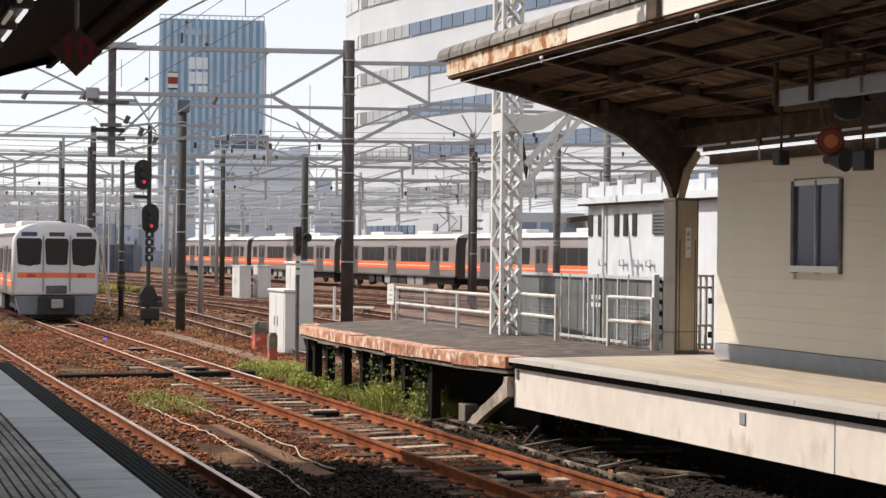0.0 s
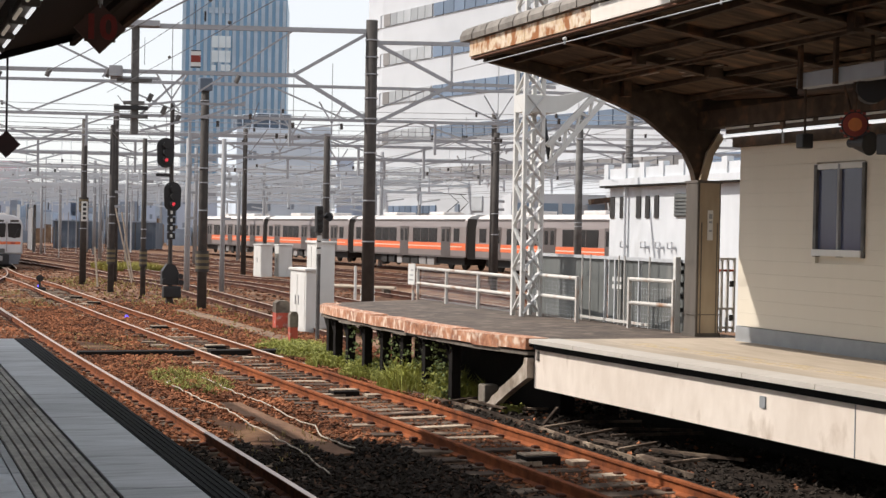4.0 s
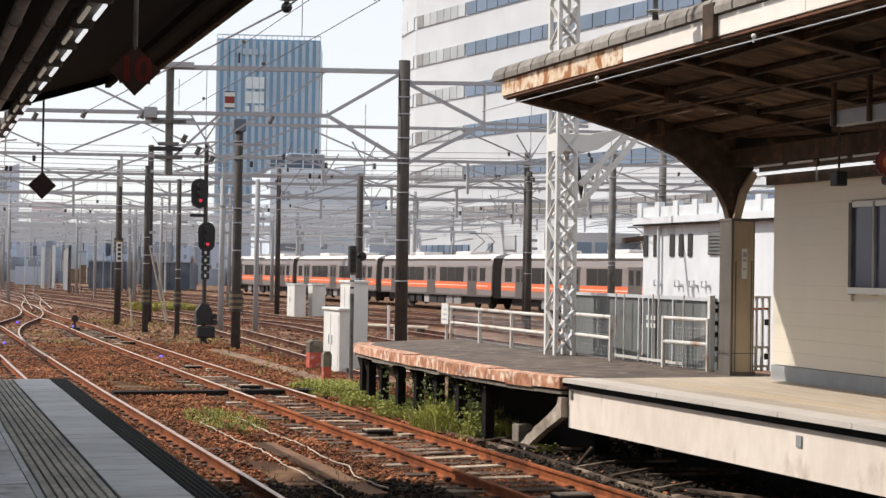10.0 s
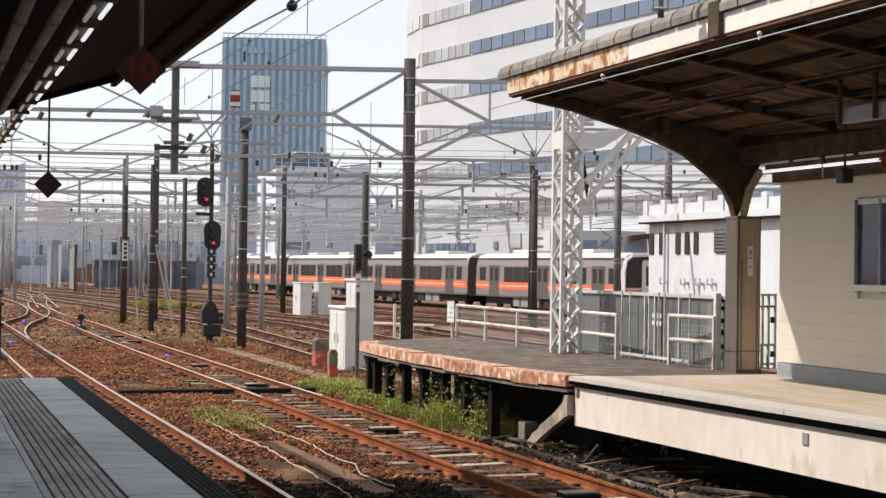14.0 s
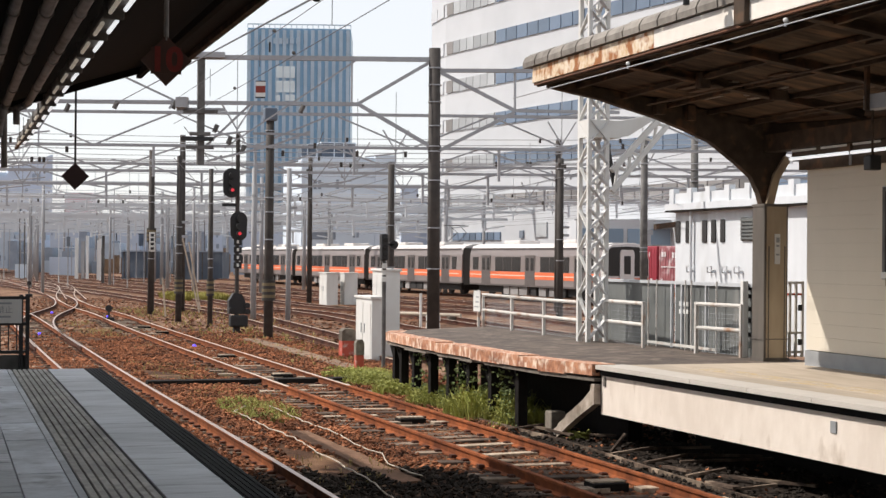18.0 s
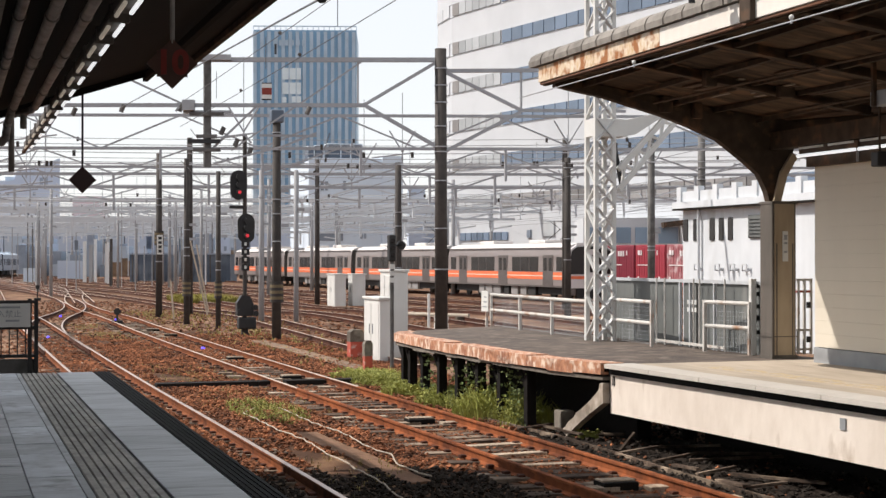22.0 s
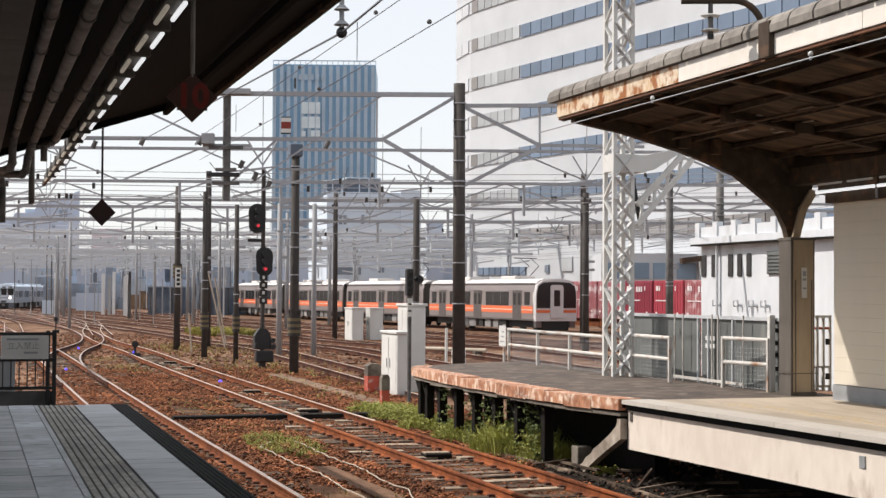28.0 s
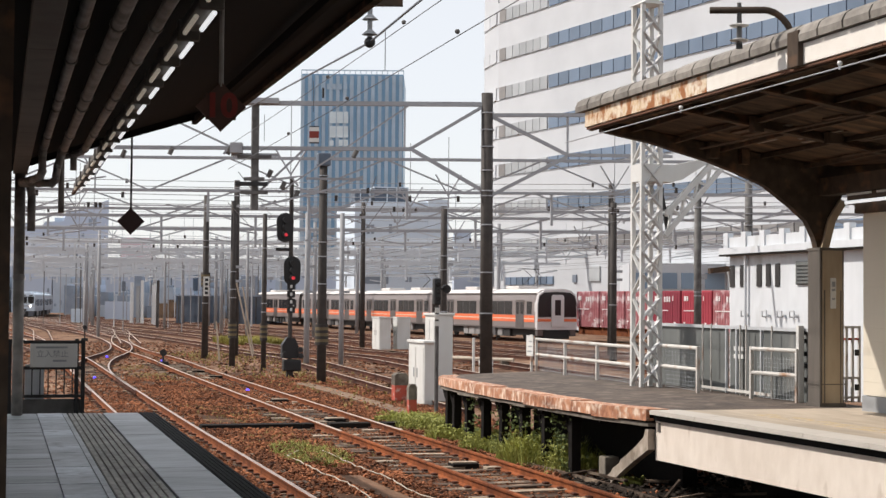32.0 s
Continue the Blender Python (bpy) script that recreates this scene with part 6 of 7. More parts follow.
for d, lo, hi, wid, s, e, mats, lab in ((292, 6.0, 10.5, 6.0, -86, -18, (M_HAZEMID, M_HAZE, M_HAZEMID), "far block in haze-painted blue-grey beyond the yard"),
                                        (262, 3.0, 8.0, 3.4, -64, -13, (M_HAZEDARK, M_HAZEMID, M_HAZE, M_HAZEDARK), "low far shed in haze-painted blue-grey beyond the yard"),
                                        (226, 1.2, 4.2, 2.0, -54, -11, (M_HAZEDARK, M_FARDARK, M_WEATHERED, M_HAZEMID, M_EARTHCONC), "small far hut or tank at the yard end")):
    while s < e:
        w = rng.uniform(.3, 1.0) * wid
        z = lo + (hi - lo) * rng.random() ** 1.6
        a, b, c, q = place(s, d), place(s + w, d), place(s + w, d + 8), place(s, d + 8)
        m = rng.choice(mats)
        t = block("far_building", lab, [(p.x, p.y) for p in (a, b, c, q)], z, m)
        if rng.random() < .6:
            q = rng.uniform(.1, .6)
            p, r = place(s + w * q, d + 1), place(s + w * (q + .3), d + 1)
            bm = B()
            prism(bm, [(p.x, p.y), (r.x, r.y), (r.x + .8, r.y + 2.5), (p.x + .8, p.y + 2.5)], z, z + rng.uniform(.3, 1.1), "z")
            part("rooftop_unit", bm, rng.choice(mats), t)
        for k in range(int(w / 1.1)):
            for f in range(int(z / 2.6)):
                if rng.random() < .4:
                    p, r = place(s + .3 + k * 1.1, d - .08), place(s + .3 + k * 1.1 + rng.uniform(.25, .6), d - .08)
                    bm = B()
                    zz = 1.0 + f * 2.5 + rng.uniform(-.3, .3)
                    prism(bm, [(p.x, p.y), (r.x, r.y), (r.x + .1, r.y + .4), (p.x + .1, p.y + .4)], zz, zz + rng.uniform(.4, .9), "z")
                    part("window", bm, rng.choice((M_FARDARK, M_HAZEDARK, M_WEATHERED)), t)
        s += w + rng.choice((0.0, 0.2, 1.2))
# thin masts, signal lamps and pale posts of the far yard
for k in range(46):
    d = rng.uniform(120, 245)
    sd = rng.uniform(-.305, -.115) * d
    z = rng.uniform(3.0, 8.5)
    q = place(sd, d)
    fm = thing("far_mast", "thin grey mast out in the far yard", "mast", "thin masts of the far yard")
    r = 0.018 + 0.00018 * d
    bm = B()
    rod(bm, (q.x, q.y, GR - .4), (q.x, q.y, z), r, 7)
    part("shaft", bm, rng.choice((M_FARPOLE, M_FARPOLE, M_DARKSTEEL, M_FARGANTRY)), fm)
    if k % 6 == 0:
        bm = B()
        zz = z - rng.uniform(0, .8)
        box(bm, q.x - .16, q.x + .16, q.y - .2, q.y - .05, zz - .8, zz, .05)
        part("signal_case", bm, M_SHED, fm)
    if k % 2 == 0:
        bm = B()
        zz = z * rng.uniform(.6, .95)
        w = rng.uniform(.6, 1.8)
        bar(bm, place(sd - w, d, zz), place(sd + w * .4, d, zz), r * 1.2)
        part("cross_arm", bm, M_FARGANTRY, fm)
for sd, d, w, z, m in ((-34.2, 170, .3, 4.2, M_WEATHERED), (-33.3, 169, .3, 3.8, M_FARPOLE), (-32.6, 168, .24, 4.4, M_WEATHERED), (-31.8, 170, .2, 4.2, M_FARPOLE), (-31.2, 167, .3, 3.9, M_WEATHERED), (-30.3, 165, .18, 4.4, M_POLE), (-29.7, 160, .16, 4.0, M_WEATHERED), (-27.6, 150, .2, 3.0, M_DARKSTEEL), (-43.5, 200, 3.2, 2.0, M_HAZE), (-41.2, 172, 1.8, 1.2, M_FARGREY)):
    b1, b2, b3, b4 = place(sd, d), place(sd + w, d), place(sd + w, d + .6), place(sd, d + .6)
    block("pale_post", "tall pale concrete slab standing in the far yard", [(p.x, p.y) for p in (b1, b2, b3, b4)], z, m)
lb2 = thing("yard_office", "white low office with wide blue windows behind the containers", "building")
bm = B()
a, b = Vector((58.5, 107.2, 0)), Vector((47.5, 110.8, 0))
prism(bm, [(a.x, a.y), (b.x, b.y), (b.x + 3, b.y + 9), (a.x + 3, a.y + 9)], GR, 5.5, "z")
part("wall", bm, M_HOTEL, lb2)
for k in range(6):
    bm = B()
    q, r = a.lerp(b, 0.04 + k * 0.16), a.lerp(b, 0.17 + k * 0.16)
    prism(bm, [(q.x, q.y - .1), (r.x, r.y - .1), (r.x, r.y + .2), (q.x, q.y + .2)], 3.5, 4.75, "z")
    part("window", bm, M_BLUEWIN, lb2)
bm = B()
bar(bm, a.lerp(b, .1) + Vector((0, -1, 5.5)), a.lerp(b, .5) + Vector((0, -1, 4.9)), 1.4, 0.42)
part("canopy", bm, M_STEELBROWN, lb2, "dark brown sloping canopy")
for s0, s1, d, z, m, lab in ((-66.5, -61.0, 320, 15.2, M_PINK, "pale pink far building beyond the yard"),):
    a, b, c, e = place(s0, d), place(s1, d), place(s1, d + 6), place(s0, d + 6)
    block("far_building", lab, [(q.x, q.y) for q in (a, b, c, e)], z, m)
for s0, s1, d in ((-30.4, -26.1, 178), (-23.8, -18.6, 176)):
    a, b, c, e = place(s0, d), place(s1, d), place(s1, d + 8), place(s0, d + 8)
    sh = block("dark_shed", "low dark blue ribbed shed beyond the yard", [(p.x, p.y) for p in (a, b, c, e)], 2.75, M_SHED)
    n = int((s1 - s0) / .6)
    for k in range(n):
        bm = B()
        q = place(s0 + .3 + k * (s1 - s0 - .6) / max(1, n - 1), d - .06)
        bar(bm, q + Vector((0, 0, GR - .5)), q + Vector((0, 0, 2.7 if k % 3 else 2.95)), .12, .1)
        part("rib", bm, M_SHED if k % 4 else M_DARKSTEEL, sh)
    bm = B()
    bar(bm, place(s0 - .1, d - .1, 2.8), place(s1 + .1, d - .1, 2.8), .2, .14)
    part("eave", bm, M_HAZEDARK, sh)

# ---- near canopy fittings ----
for k in range(18):
    y = 5.0 + k * 1.16
    lt = thing("strip_light", "bright white fluorescent strip light under the canopy", "lamp", "strip lights in a row")
    lt.location = (1.19, y, 4.10)
    bm = B()
    box(bm, -0.06, 0.06, -0.5, 0.5, 0.03, 0.10, 0.01)
    part("housing", bm, M_DUCTGREY, lt)
    for o, s in ((-0.045, 0.1), (0.045, -0.06)):
        bm = B()
        rod(bm, (o, s - 0.3, 0.0), (o, s + 0.3, 0.0), 0.017, 8)
        part("tube", bm, M_TUBEDIM if o < 0 else M_TUBE, lt)
    bm = B()
    box(bm, -0.075, 0.075, -0.59, -0.53, -0.02, 0.12, .01)
    part("bracket", bm, M_DUCTGREY, lt)
for x, z, r, end in ((0.93, 4.08, .04, 18.1), (0.68, 4.04, .045, 17.8), (0.45, 4.0, .04, 16.9)):
    pp = thing("service_pipe", "dark grey service pipe hung under the canopy", "pipe", "pipes under the canopy")
    bm = B()
    rod(bm, (x, -8, z), (x, end, z), r, 12)
    smooth(part("run", bm, M_PIPE, pp))
    for y in (0.2, 2.1, 4.6, 6.2, 8.9, 10.3, 12.4, 13.1, 15.5, 17.4):
        bm = B()
        y = min(y + x * .9, end - .1)
        rod(bm, (x, y, z), (x, y + .05, z), r * 1.22, 12)
        part("collar", bm, M_PIPE, pp)
du = thing("service_duct", "flat brown-grey duct hung under the canopy", "duct")
for k in range(10):
    bm = B()
    y = 19.0 - k * 2.4
    box(bm, 0.14, 0.31, y - 2.39, y, 3.84, 3.91, 0.006)
    part("section", bm, M_DUCTGREY, du)
tn = thing("platform_number_sign", "dark maroon diamond platform sign with a dull red number", "sign")
tn.location = (1.387, 10.04, 3.622)
tn.scale = (.66, .66, .66)
tn.rotation_euler = (0, 0, radians(-8))
bm = B()
prism(bm, [(-0.25, 0), (0, -0.25), (0.25, 0), (0, 0.25)], -0.02, 0.02, "y")
prism(bm, [(-0.15, -0.13), (0.15, -0.13), (0.15, 0.13), (-0.15, 0.13)], -0.022, 0.018, "y")
part("board", bm, M_SIGNBACK, tn)
bm = B()
rod(bm, (0, 0, 0.2), (0, 0, 1.12), 0.024, 8)
part("rod", bm, M_PIPE, tn)
font = bpy.data.curves.new("number", "FONT")
font.body, font.size, font.align_x, font.align_y, font.extrude = "10", 0.33, "CENTER", "CENTER", 0.004
font.offset = 0.012
txt = new("number", font)
txt.parent = tn
txt.matrix_basis = pose(0, -0.03, 0, 90, 0, 0)
font.materials.append(M_SIGNDARK)
dm = thing("diamond_marker", "small dark maroon diamond marker hung on a thin rod", "sign")
dm.location = (1.54, 19.0, 3.3)
bm = B()
prism(bm, [(-0.165, 0), (0, -0.165), (0.165, 0), (0, 0.165)], -0.02, 0.02, "y")
part("board", bm, M_DIAMOND, dm)
bm = B()
rod(bm, (0, 0, 0.15), (0, 0, 1.1), 0.014, 6)
part("rod", bm, M_BLACK, dm)


# ---- things on the far platform ----
RB = random.Random(31)
bk = thing("insulator_bracket", "dark curved bracket holding a pale insulator above the roof edge", "bracket")
arc = [(7.72, 13.84, 4.72), (7.72, 13.84, 5.02)] + [(7.72 - 0.3 * (1 - math.cos(a)), 13.84 + .03 * a, 5.02 + 0.32 * math.sin(a)) for a in (0.2, 0.4, 0.6, 0.8, 1.0, 1.2, 1.4, 1.57)] + [(7.2, 14.0, 5.345), (6.92, 14.1, 5.345)]
smooth(part("arm", tube(arc, .036, 8), M_STEELBROWN, bk))
bm = B()
rod(bm, (7.2, 14.0, 5.42), (7.2, 14.0, 4.98), 0.022, 10, 0.03)
part("stem", bm, M_DARKSTEEL, bk)
for z in (5.21, 5.06):
    bm = B()
    rod(bm, (7.2, 14.0, z), (7.2, 14.0, z - 0.022), 0.03, 16, 0.1)
    rod(bm, (7.2, 14.0, z - .022), (7.2, 14.0, z - 0.034), 0.1, 16, 0.08)
    part("insulator_disc", bm, M_WHITE, bk, "white porcelain insulator disc")
bm = B()
rod(bm, (7.2, 14.0, 5.0), (7.2, 14.0, 4.95), 0.034, 10)
part("clamp", bm, M_BLACK, bk)
bm = B()
box(bm, 7.52, 7.60, 13.38, 13.60, 4.70, 5.06, .008)
part("post", bm, M_STEELBROWN, bk)
for y in (9.6, 12.55, 16.0):
    lb = thing("conduit_lamp", "small white bulb fitting on the conduit below the eave", "lamp", "bulb fittings on the conduit")
    lb.location = (7.49, y, 4.60)
    bm = B()
    bmesh.ops.create_uvsphere(bm, u_segments=10, v_segments=6, radius=0.026)
    smooth(part("bulb", bm, M_WHITE, lb))
    bm = B()
    rod(bm, (0, 0, 0), (0, 0, -0.06), 0.012, 6)
    part("stem", bm, M_GALV, lb)
tray = thing("cable_tray", "galvanised cable tray hung below the canopy", "cable tray")
for k in range(5):
    bm = B()
    y = 14.3 - k * 1.6
    box(bm, 9.5, 9.66, y - 1.55, y, 3.99, 4.155, 0.01)
    part("tray_section", bm, M_GANTRY, tray)
for y in (14.2, 13.55, 11.5):
    bm = B()
    bar(bm, (9.48, y, 3.98), (9.48, y, FZ(9.48)), 0.045)
    part("hanger", bm, M_STEELBROWN, tray)
am = thing("warning_lamp", "round amber departure lamp in a dark ring hung under the canopy", "lamp")
am.location = (9.6, 13.366, 3.544)
am.rotation_euler = (0, 0, radians(-32))
bm = B()
rod(bm, (0, -0.05, 0), (0, 0.05, 0), 0.14, 20)
part("housing", bm, M_BLACK, am)
for r0, z in ((0.125, -0.056), (0.07, -0.07)):
    bm = B()
    rod(bm, (0, z, 0), (0, -0.045, 0), r0, 20)
    part("ring" if r0 > .1 else "lens", bm, M_SIGNRED if r0 > .1 else M_AMBER, am)
for k in range(14):
    bm = B()
    a = k * math.tau / 14
    box(bm, -.018, .018, -.05, .0, -.012, .012)
    bmesh.ops.translate(bm, vec=(.147 * math.cos(a), 0, .147 * math.sin(a)), verts=bm.verts)
    part("rim_lug", bm, M_SIGNRED, am)
bm = B()
rod(bm, (0, 0, 0.1), (0, 0, 0.5), 0.022, 8)
part("stem", bm, M_STEELBROWN, am)
sp = thing("loudspeaker", "black horn loudspeaker below the amber lamp", "loudspeaker")
sp.location = (9.66, 13.32, 3.345)
bm = B()
rod(bm, (0.03, -0.1, 0), (-.02, 0.1, 0.02), 0.125, 16, 0.06)
part("horn", bm, M_BLACK, sp)
bm = B()
rod(bm, (0, 0.08, 0.02), (0, 0.2, 0.02), 0.05, 12)
part("driver", bm, M_BLACK, sp)
bm = B()
rod(bm, (0, 0.05, 0.02), (-0.15, 0.12, 0.62), 0.015, 8)
part("stem", bm, M_STEELBROWN, sp)
cbx = thing("control_box", "black box hung beside the horn under the canopy", "box")
bm = B()
box(bm, 9.6, 9.72, 12.79, 13.0, 3.22, 3.43, .012)
part("case", bm, M_BLACK, cbx)
bm = B()
rod(bm, (9.66, 12.9, 3.42), (9.66, 12.9, FZ(9.66)), .014, 8)
part("stem", bm, M_STEELBROWN, cbx)
dl = thing("dome_speaker", "dark round loudspeaker hung close under the tray", "loudspeaker")
bm = B()
rod(bm, (9.70, 13.2, 3.93), (9.78, 13.36, 3.93), .165, 18)
part("shell", bm, M_BLACK, dl)
bm = B()
rod(bm, (9.74, 13.28, 4.05), (9.74, 13.28, FZ(9.74)), .02, 8)
part("stem", bm, M_STEELBROWN, dl)
pl = thing("pendant_box", "small dark box hung on a rod below the tray", "fixture")
pl.location = (9.6, 14.27, 3.43)
bm = B()
box(bm, -0.07, 0.07, -0.07, 0.07, -0.09, 0.07, 0.015)
part("box", bm, M_BLACK, pl)
bm = B()
rod(bm, (0, 0, 0.06), (0, 0, 0.62), 0.014, 8)
part("rod", bm, M_STEELBROWN, pl)
for k in range(8):
    lt = thing("strip_light", "white fluorescent strip light above the cabin wall", "lamp", "strip lights above the cabin")
    lt.location = (10.92, 17.46 - k * 1.46, 3.725)
    bm = B()
    rod(bm, (0, -0.69, 0), (0, 0.69, 0), 0.022, 8)
    part("tube", bm, M_TUBE, lt)
    bm = B()
    box(bm, .03, .07, -0.7, 0.7, -.03, 0.12)
    part("housing", bm, M_STEELBROWN, lt)
    bm = B()
    for y0 in (-.62, .1):
        bar(bm, (.02, y0, .105), (.02, y0 + .58, .105), .02, .028)
    part("reflector_edge", bm, M_WHITE, lt)
pt = thing("column_plate", "white plate with small marks on the tan column", "sign")
bm = B()
box(bm, 11.005, 11.085, 18.672, 18.69, 2.3, 2.72)
part("plate", bm, M_WHITE, pt)
for z, h in ((2.6, .07), (2.54, .03), (2.42, .025)):
    bm = B()
    box(bm, 11.02, 11.07, 18.666, 18.672, z, z + h)
    part("mark", bm, M_GREYBASE, pt)
nt = thing("gate_notice", "white notice with two lines of marks on the sheet gate", "sign")
for k, z in enumerate((1.62, 1.5)):
    bm = B()
    box(bm, 11.085, 11.1, 21.42, 21.72, z, z + 0.07)
    part("line", bm, M_WHITE, nt)
fp = thing("fence_plate", "white enamel plate on the end post of the fence", "sign")
bm = B()
box(bm, 10.50, 10.515, FA + .04, FA + .44, PL + 0.3, PL + 0.72)
part("plate", bm, M_WHITE, fp)
bm = B()
box(bm, 10.517, 10.56, FA + .2, FA + .25, PL - .1, PL + .74)
part("post", bm, M_FENCE, fp)
for k in range(3):
    bm = B()
    box(bm, 10.494, 10.5, FA + .12, FA + .36 - .05 * k, PL + 0.38 + k * 0.1, PL + 0.41 + k * 0.1)
    part("mark", bm, M_GREYBASE, fp)

# ---- barrier at the near platform's end ----
br = thing("end_barrier", "dark steel barrier with bars at the end of the near platform", "barrier")
for x in (0.15, 0.98, 1.06):
    bm = B()
    box(bm, x - 0.025, x + 0.025, 20.15, 20.2, 0.2, 1.83)
    part("post", bm, M_BLACK, br)
for z in (1.79, 1.46, 1.10):
    bm = B()
    box(bm, 0.05, 1.07, 20.14, 20.18, z - 0.02, z + 0.02)
    part("rail", bm, M_BLACK, br)
for k in range(8):
    bm = B()
    x = 0.22 + k * 0.1
    box(bm, x, x + 0.015, 20.15, 20.17, 1.1, 1.46)
    part("bar", bm, M_BLACK, br)
bm = B()
box(bm, -1.5, 1.2, 19.3, 20.4, GR, 0.86)
part("footing", bm, M_ASPHALT, br)
# dark board added for the shaded step behind the barrier
bm = B()
box(bm, 0.1, 1.07, 20.2, 20.24, 0.86, 1.06, .006)
part("toe_board", bm, M_DARKSTEEL, br)
sn = thing("no_entry_notice", "white no-entry notice board on the dark barrier", "sign")
bm = B()
box(bm, 0.40, 0.985, 20.10, 20.13, 1.47, 1.77, 0.004)
part("board", bm, M_WHITE, sn)
fz = bpy.data.curves.new("words", "FONT")
fz.body, fz.size, fz.align_x, fz.align_y, fz.extrude = "\u7acb\u5165\u7981\u6b62", 0.1, "CENTER", "CENTER", 0.001
ob = new("words", fz)
ob.parent, ob.matrix_basis = sn, pose(0.675, 20.096, 1.635, 90, 0, 0)
fz.materials.append(M_GREYBASE)
for z, a, b in ((1.71, .47, .86), (1.54, .68, .85)):
    bm = B()
    box(bm, a, b, 20.095, 20.1, z, z + 0.025)
    part("small_print", bm, M_GREYBASE, sn)
pn = thing("leaning_panel", "pale blue-grey panel leaning behind the barrier", "panel")
bm = B()
box(bm, 0.34, 0.58, 20.22, 20.25, 0.86, 1.5)
part("panel", bm, M_GALV, pn)

# ---- at the near canopy ----
ins = thing("wire_insulator", "grey double-disc insulator hung from an arm by the eave", "insulator")
bm = B()
bar(bm, (3.2, 15.65, 5.48), (4.02, 15.4, 5.48), 0.07)
bar(bm, (2.86, 15.75, 4.95), (3.25, 15.65, 5.48), 0.07)
part("arm", bm, M_STEELBROWN, ins)
bm = B()
rod(bm, (3.69, 15.49, 5.46), (3.69, 15.49, 5.08), 0.026, 10)
part("stem", bm, M_GREYBASE, ins)
for z in (5.30, 5.14):
    bm = B()
    rod(bm, (3.69, 15.49, z + 0.05), (3.69, 15.49, z), 0.03, 14, 0.085)
    part("insulator_disc", bm, M_GREYBASE, ins)
bm = B()
bmesh.ops.create_uvsphere(bm, u_segments=10, v_segments=6, radius=0.06, matrix=Matrix.Translation((3.69, 15.49, 5.06)))
part("clamp", bm, M_BLACK, ins)
wire("thin feeder wire along the near eave", [(3.69, 8, 5.3), (3.69, 15.49, 5.06), (4.6, 44, 6.6)], 0.012)
fr = thing("lamp_frame", "dark pipe ends, riser and lamp rail below the canopy", "frame")
bm = B()
bar(bm, (1.2, 19.0, 4.16), (1.2, 27.0, 4.16), 0.045, 0.05)
part("rail", bm, M_STEELBROWN, fr)
for name, r, pts in (("pipe_end", .044, ((.45, 16.8, 4.0), (.44, 16.95, 3.98), (.43, 17.0, 3.9), (.43, 17.0, 3.72), (.41, 17.1, 3.67), (.34, 17.9, 3.69), (.24, 18.9, 3.74))),
                     ("pipe_end", .045, ((.68, 17.7, 4.04), (.66, 17.84, 4.0), (.62, 17.86, 3.85), (.60, 17.86, 3.7), (.56, 17.9, 3.66), (.42, 18.2, 3.68), (.24, 18.9, 3.72))),
                     ("pipe_end", .04, ((.93, 18.0, 4.08), (.9, 18.18, 4.06), (.81, 18.2, 4.02), (.81, 18.2, 3.84))), ("pipe_end", .032, ((.81, 18.2, 4.01), (.70, 18.2, 4.0), (.66, 18.1, 3.97))),
                     ("pipe_stub", .036, ((.70, 18.9, 4.14), (.705, 18.9, 3.38))), ("pipe_stub", .05, ((.33, 18.85, 3.72), (.36, 18.85, 3.6), (.36, 18.85, 3.15))),
                     ("riser", .064, ((.225, 18.95, 3.88), (.23, 18.95, 2.6), (.235, 18.95, PL)))):
    bm = B()
    for p, q in zip(pts, pts[1:]):
        rod(bm, p, q, r, 10)
    for p in pts[1:-1]:
        bmesh.ops.create_uvsphere(bm, u_segments=10, v_segments=6, radius=r * 1.15, matrix=Matrix.Translation(p))
    smooth(part(name, bm, M_PIPE, fr))
# ---- on the ground ----
def ribbon(name, label, pts, r, mat):
    c = thing(name, label, "cable")
    fine = []
    for p, q in zip(pts, pts[1:]):
        for s in range(4):
            x, y = line(p, q, s / 4)
            fine.append((x + RB.uniform(-.016, .016), y, GR + 0.055 + RB.uniform(0, .02)))
    part("run", tube(fine, r, 6), mat, c)


ribbon("ground_cable", "pale cable lying loosely on the ballast", [(4.75, 24.6), (4.4, 23.7), (4.43, 22.5), (4.44, 21.3), (4.52, 20.05), (4.5, 19.0), (4.47, 18.1), (4.48, 16.8), (4.47, 16.0), (4.39, 15.3), (4.36, 14.4)], 0.009, M_CABLE)
ribbon("ground_cable", "pale cable lying loosely on the ballast", [(5.1, 24.4), (5.13, 23.3), (5.1, 22.05), (5.21, 21.1), (5.22, 20.3), (5.13, 19.2), (5.2, 18.15), (5.05, 17.3), (5.05, 16.7), (5.15, 16.05)], 0.009, M_CABLE)
eb = thing("edge_board", "row of long weathered boards lying along the outer rail", "boards")
for p, q in zip(((7.72, 22.3), (7.84, 20.7), (7.95, 19.3), (7.94, 17.5), (7.89, 15.9)), ((7.84, 20.72), (7.95, 19.32), (7.94, 17.52), (7.89, 15.92), (7.93, 13.6))):
    bm = B()
    bar(bm, (*p, GR + .045), (*q, GR + .045), .035, .06)
    part("board", bm, M_SLEEPER, eb)
bm = B()
prism(bm, [(4.62, 21.2), (4.66, 19.6), (4.72, 18.3), (4.72, 16.9), (4.78, 16.0), (5.08, 16.1), (5.02, 17.2), (5.04, 18.4), (4.98, 19.6), (4.96, 21.1)], GR - .02, GR + .035, "z")
tagged(part("bare_soil", bm, M_BARESOIL), "strip of bare brown soil between the two cables", "ground", kind="structure")
cb2 = thing("concrete_block", "old concrete block under the platform corner", "block")
bm = B()
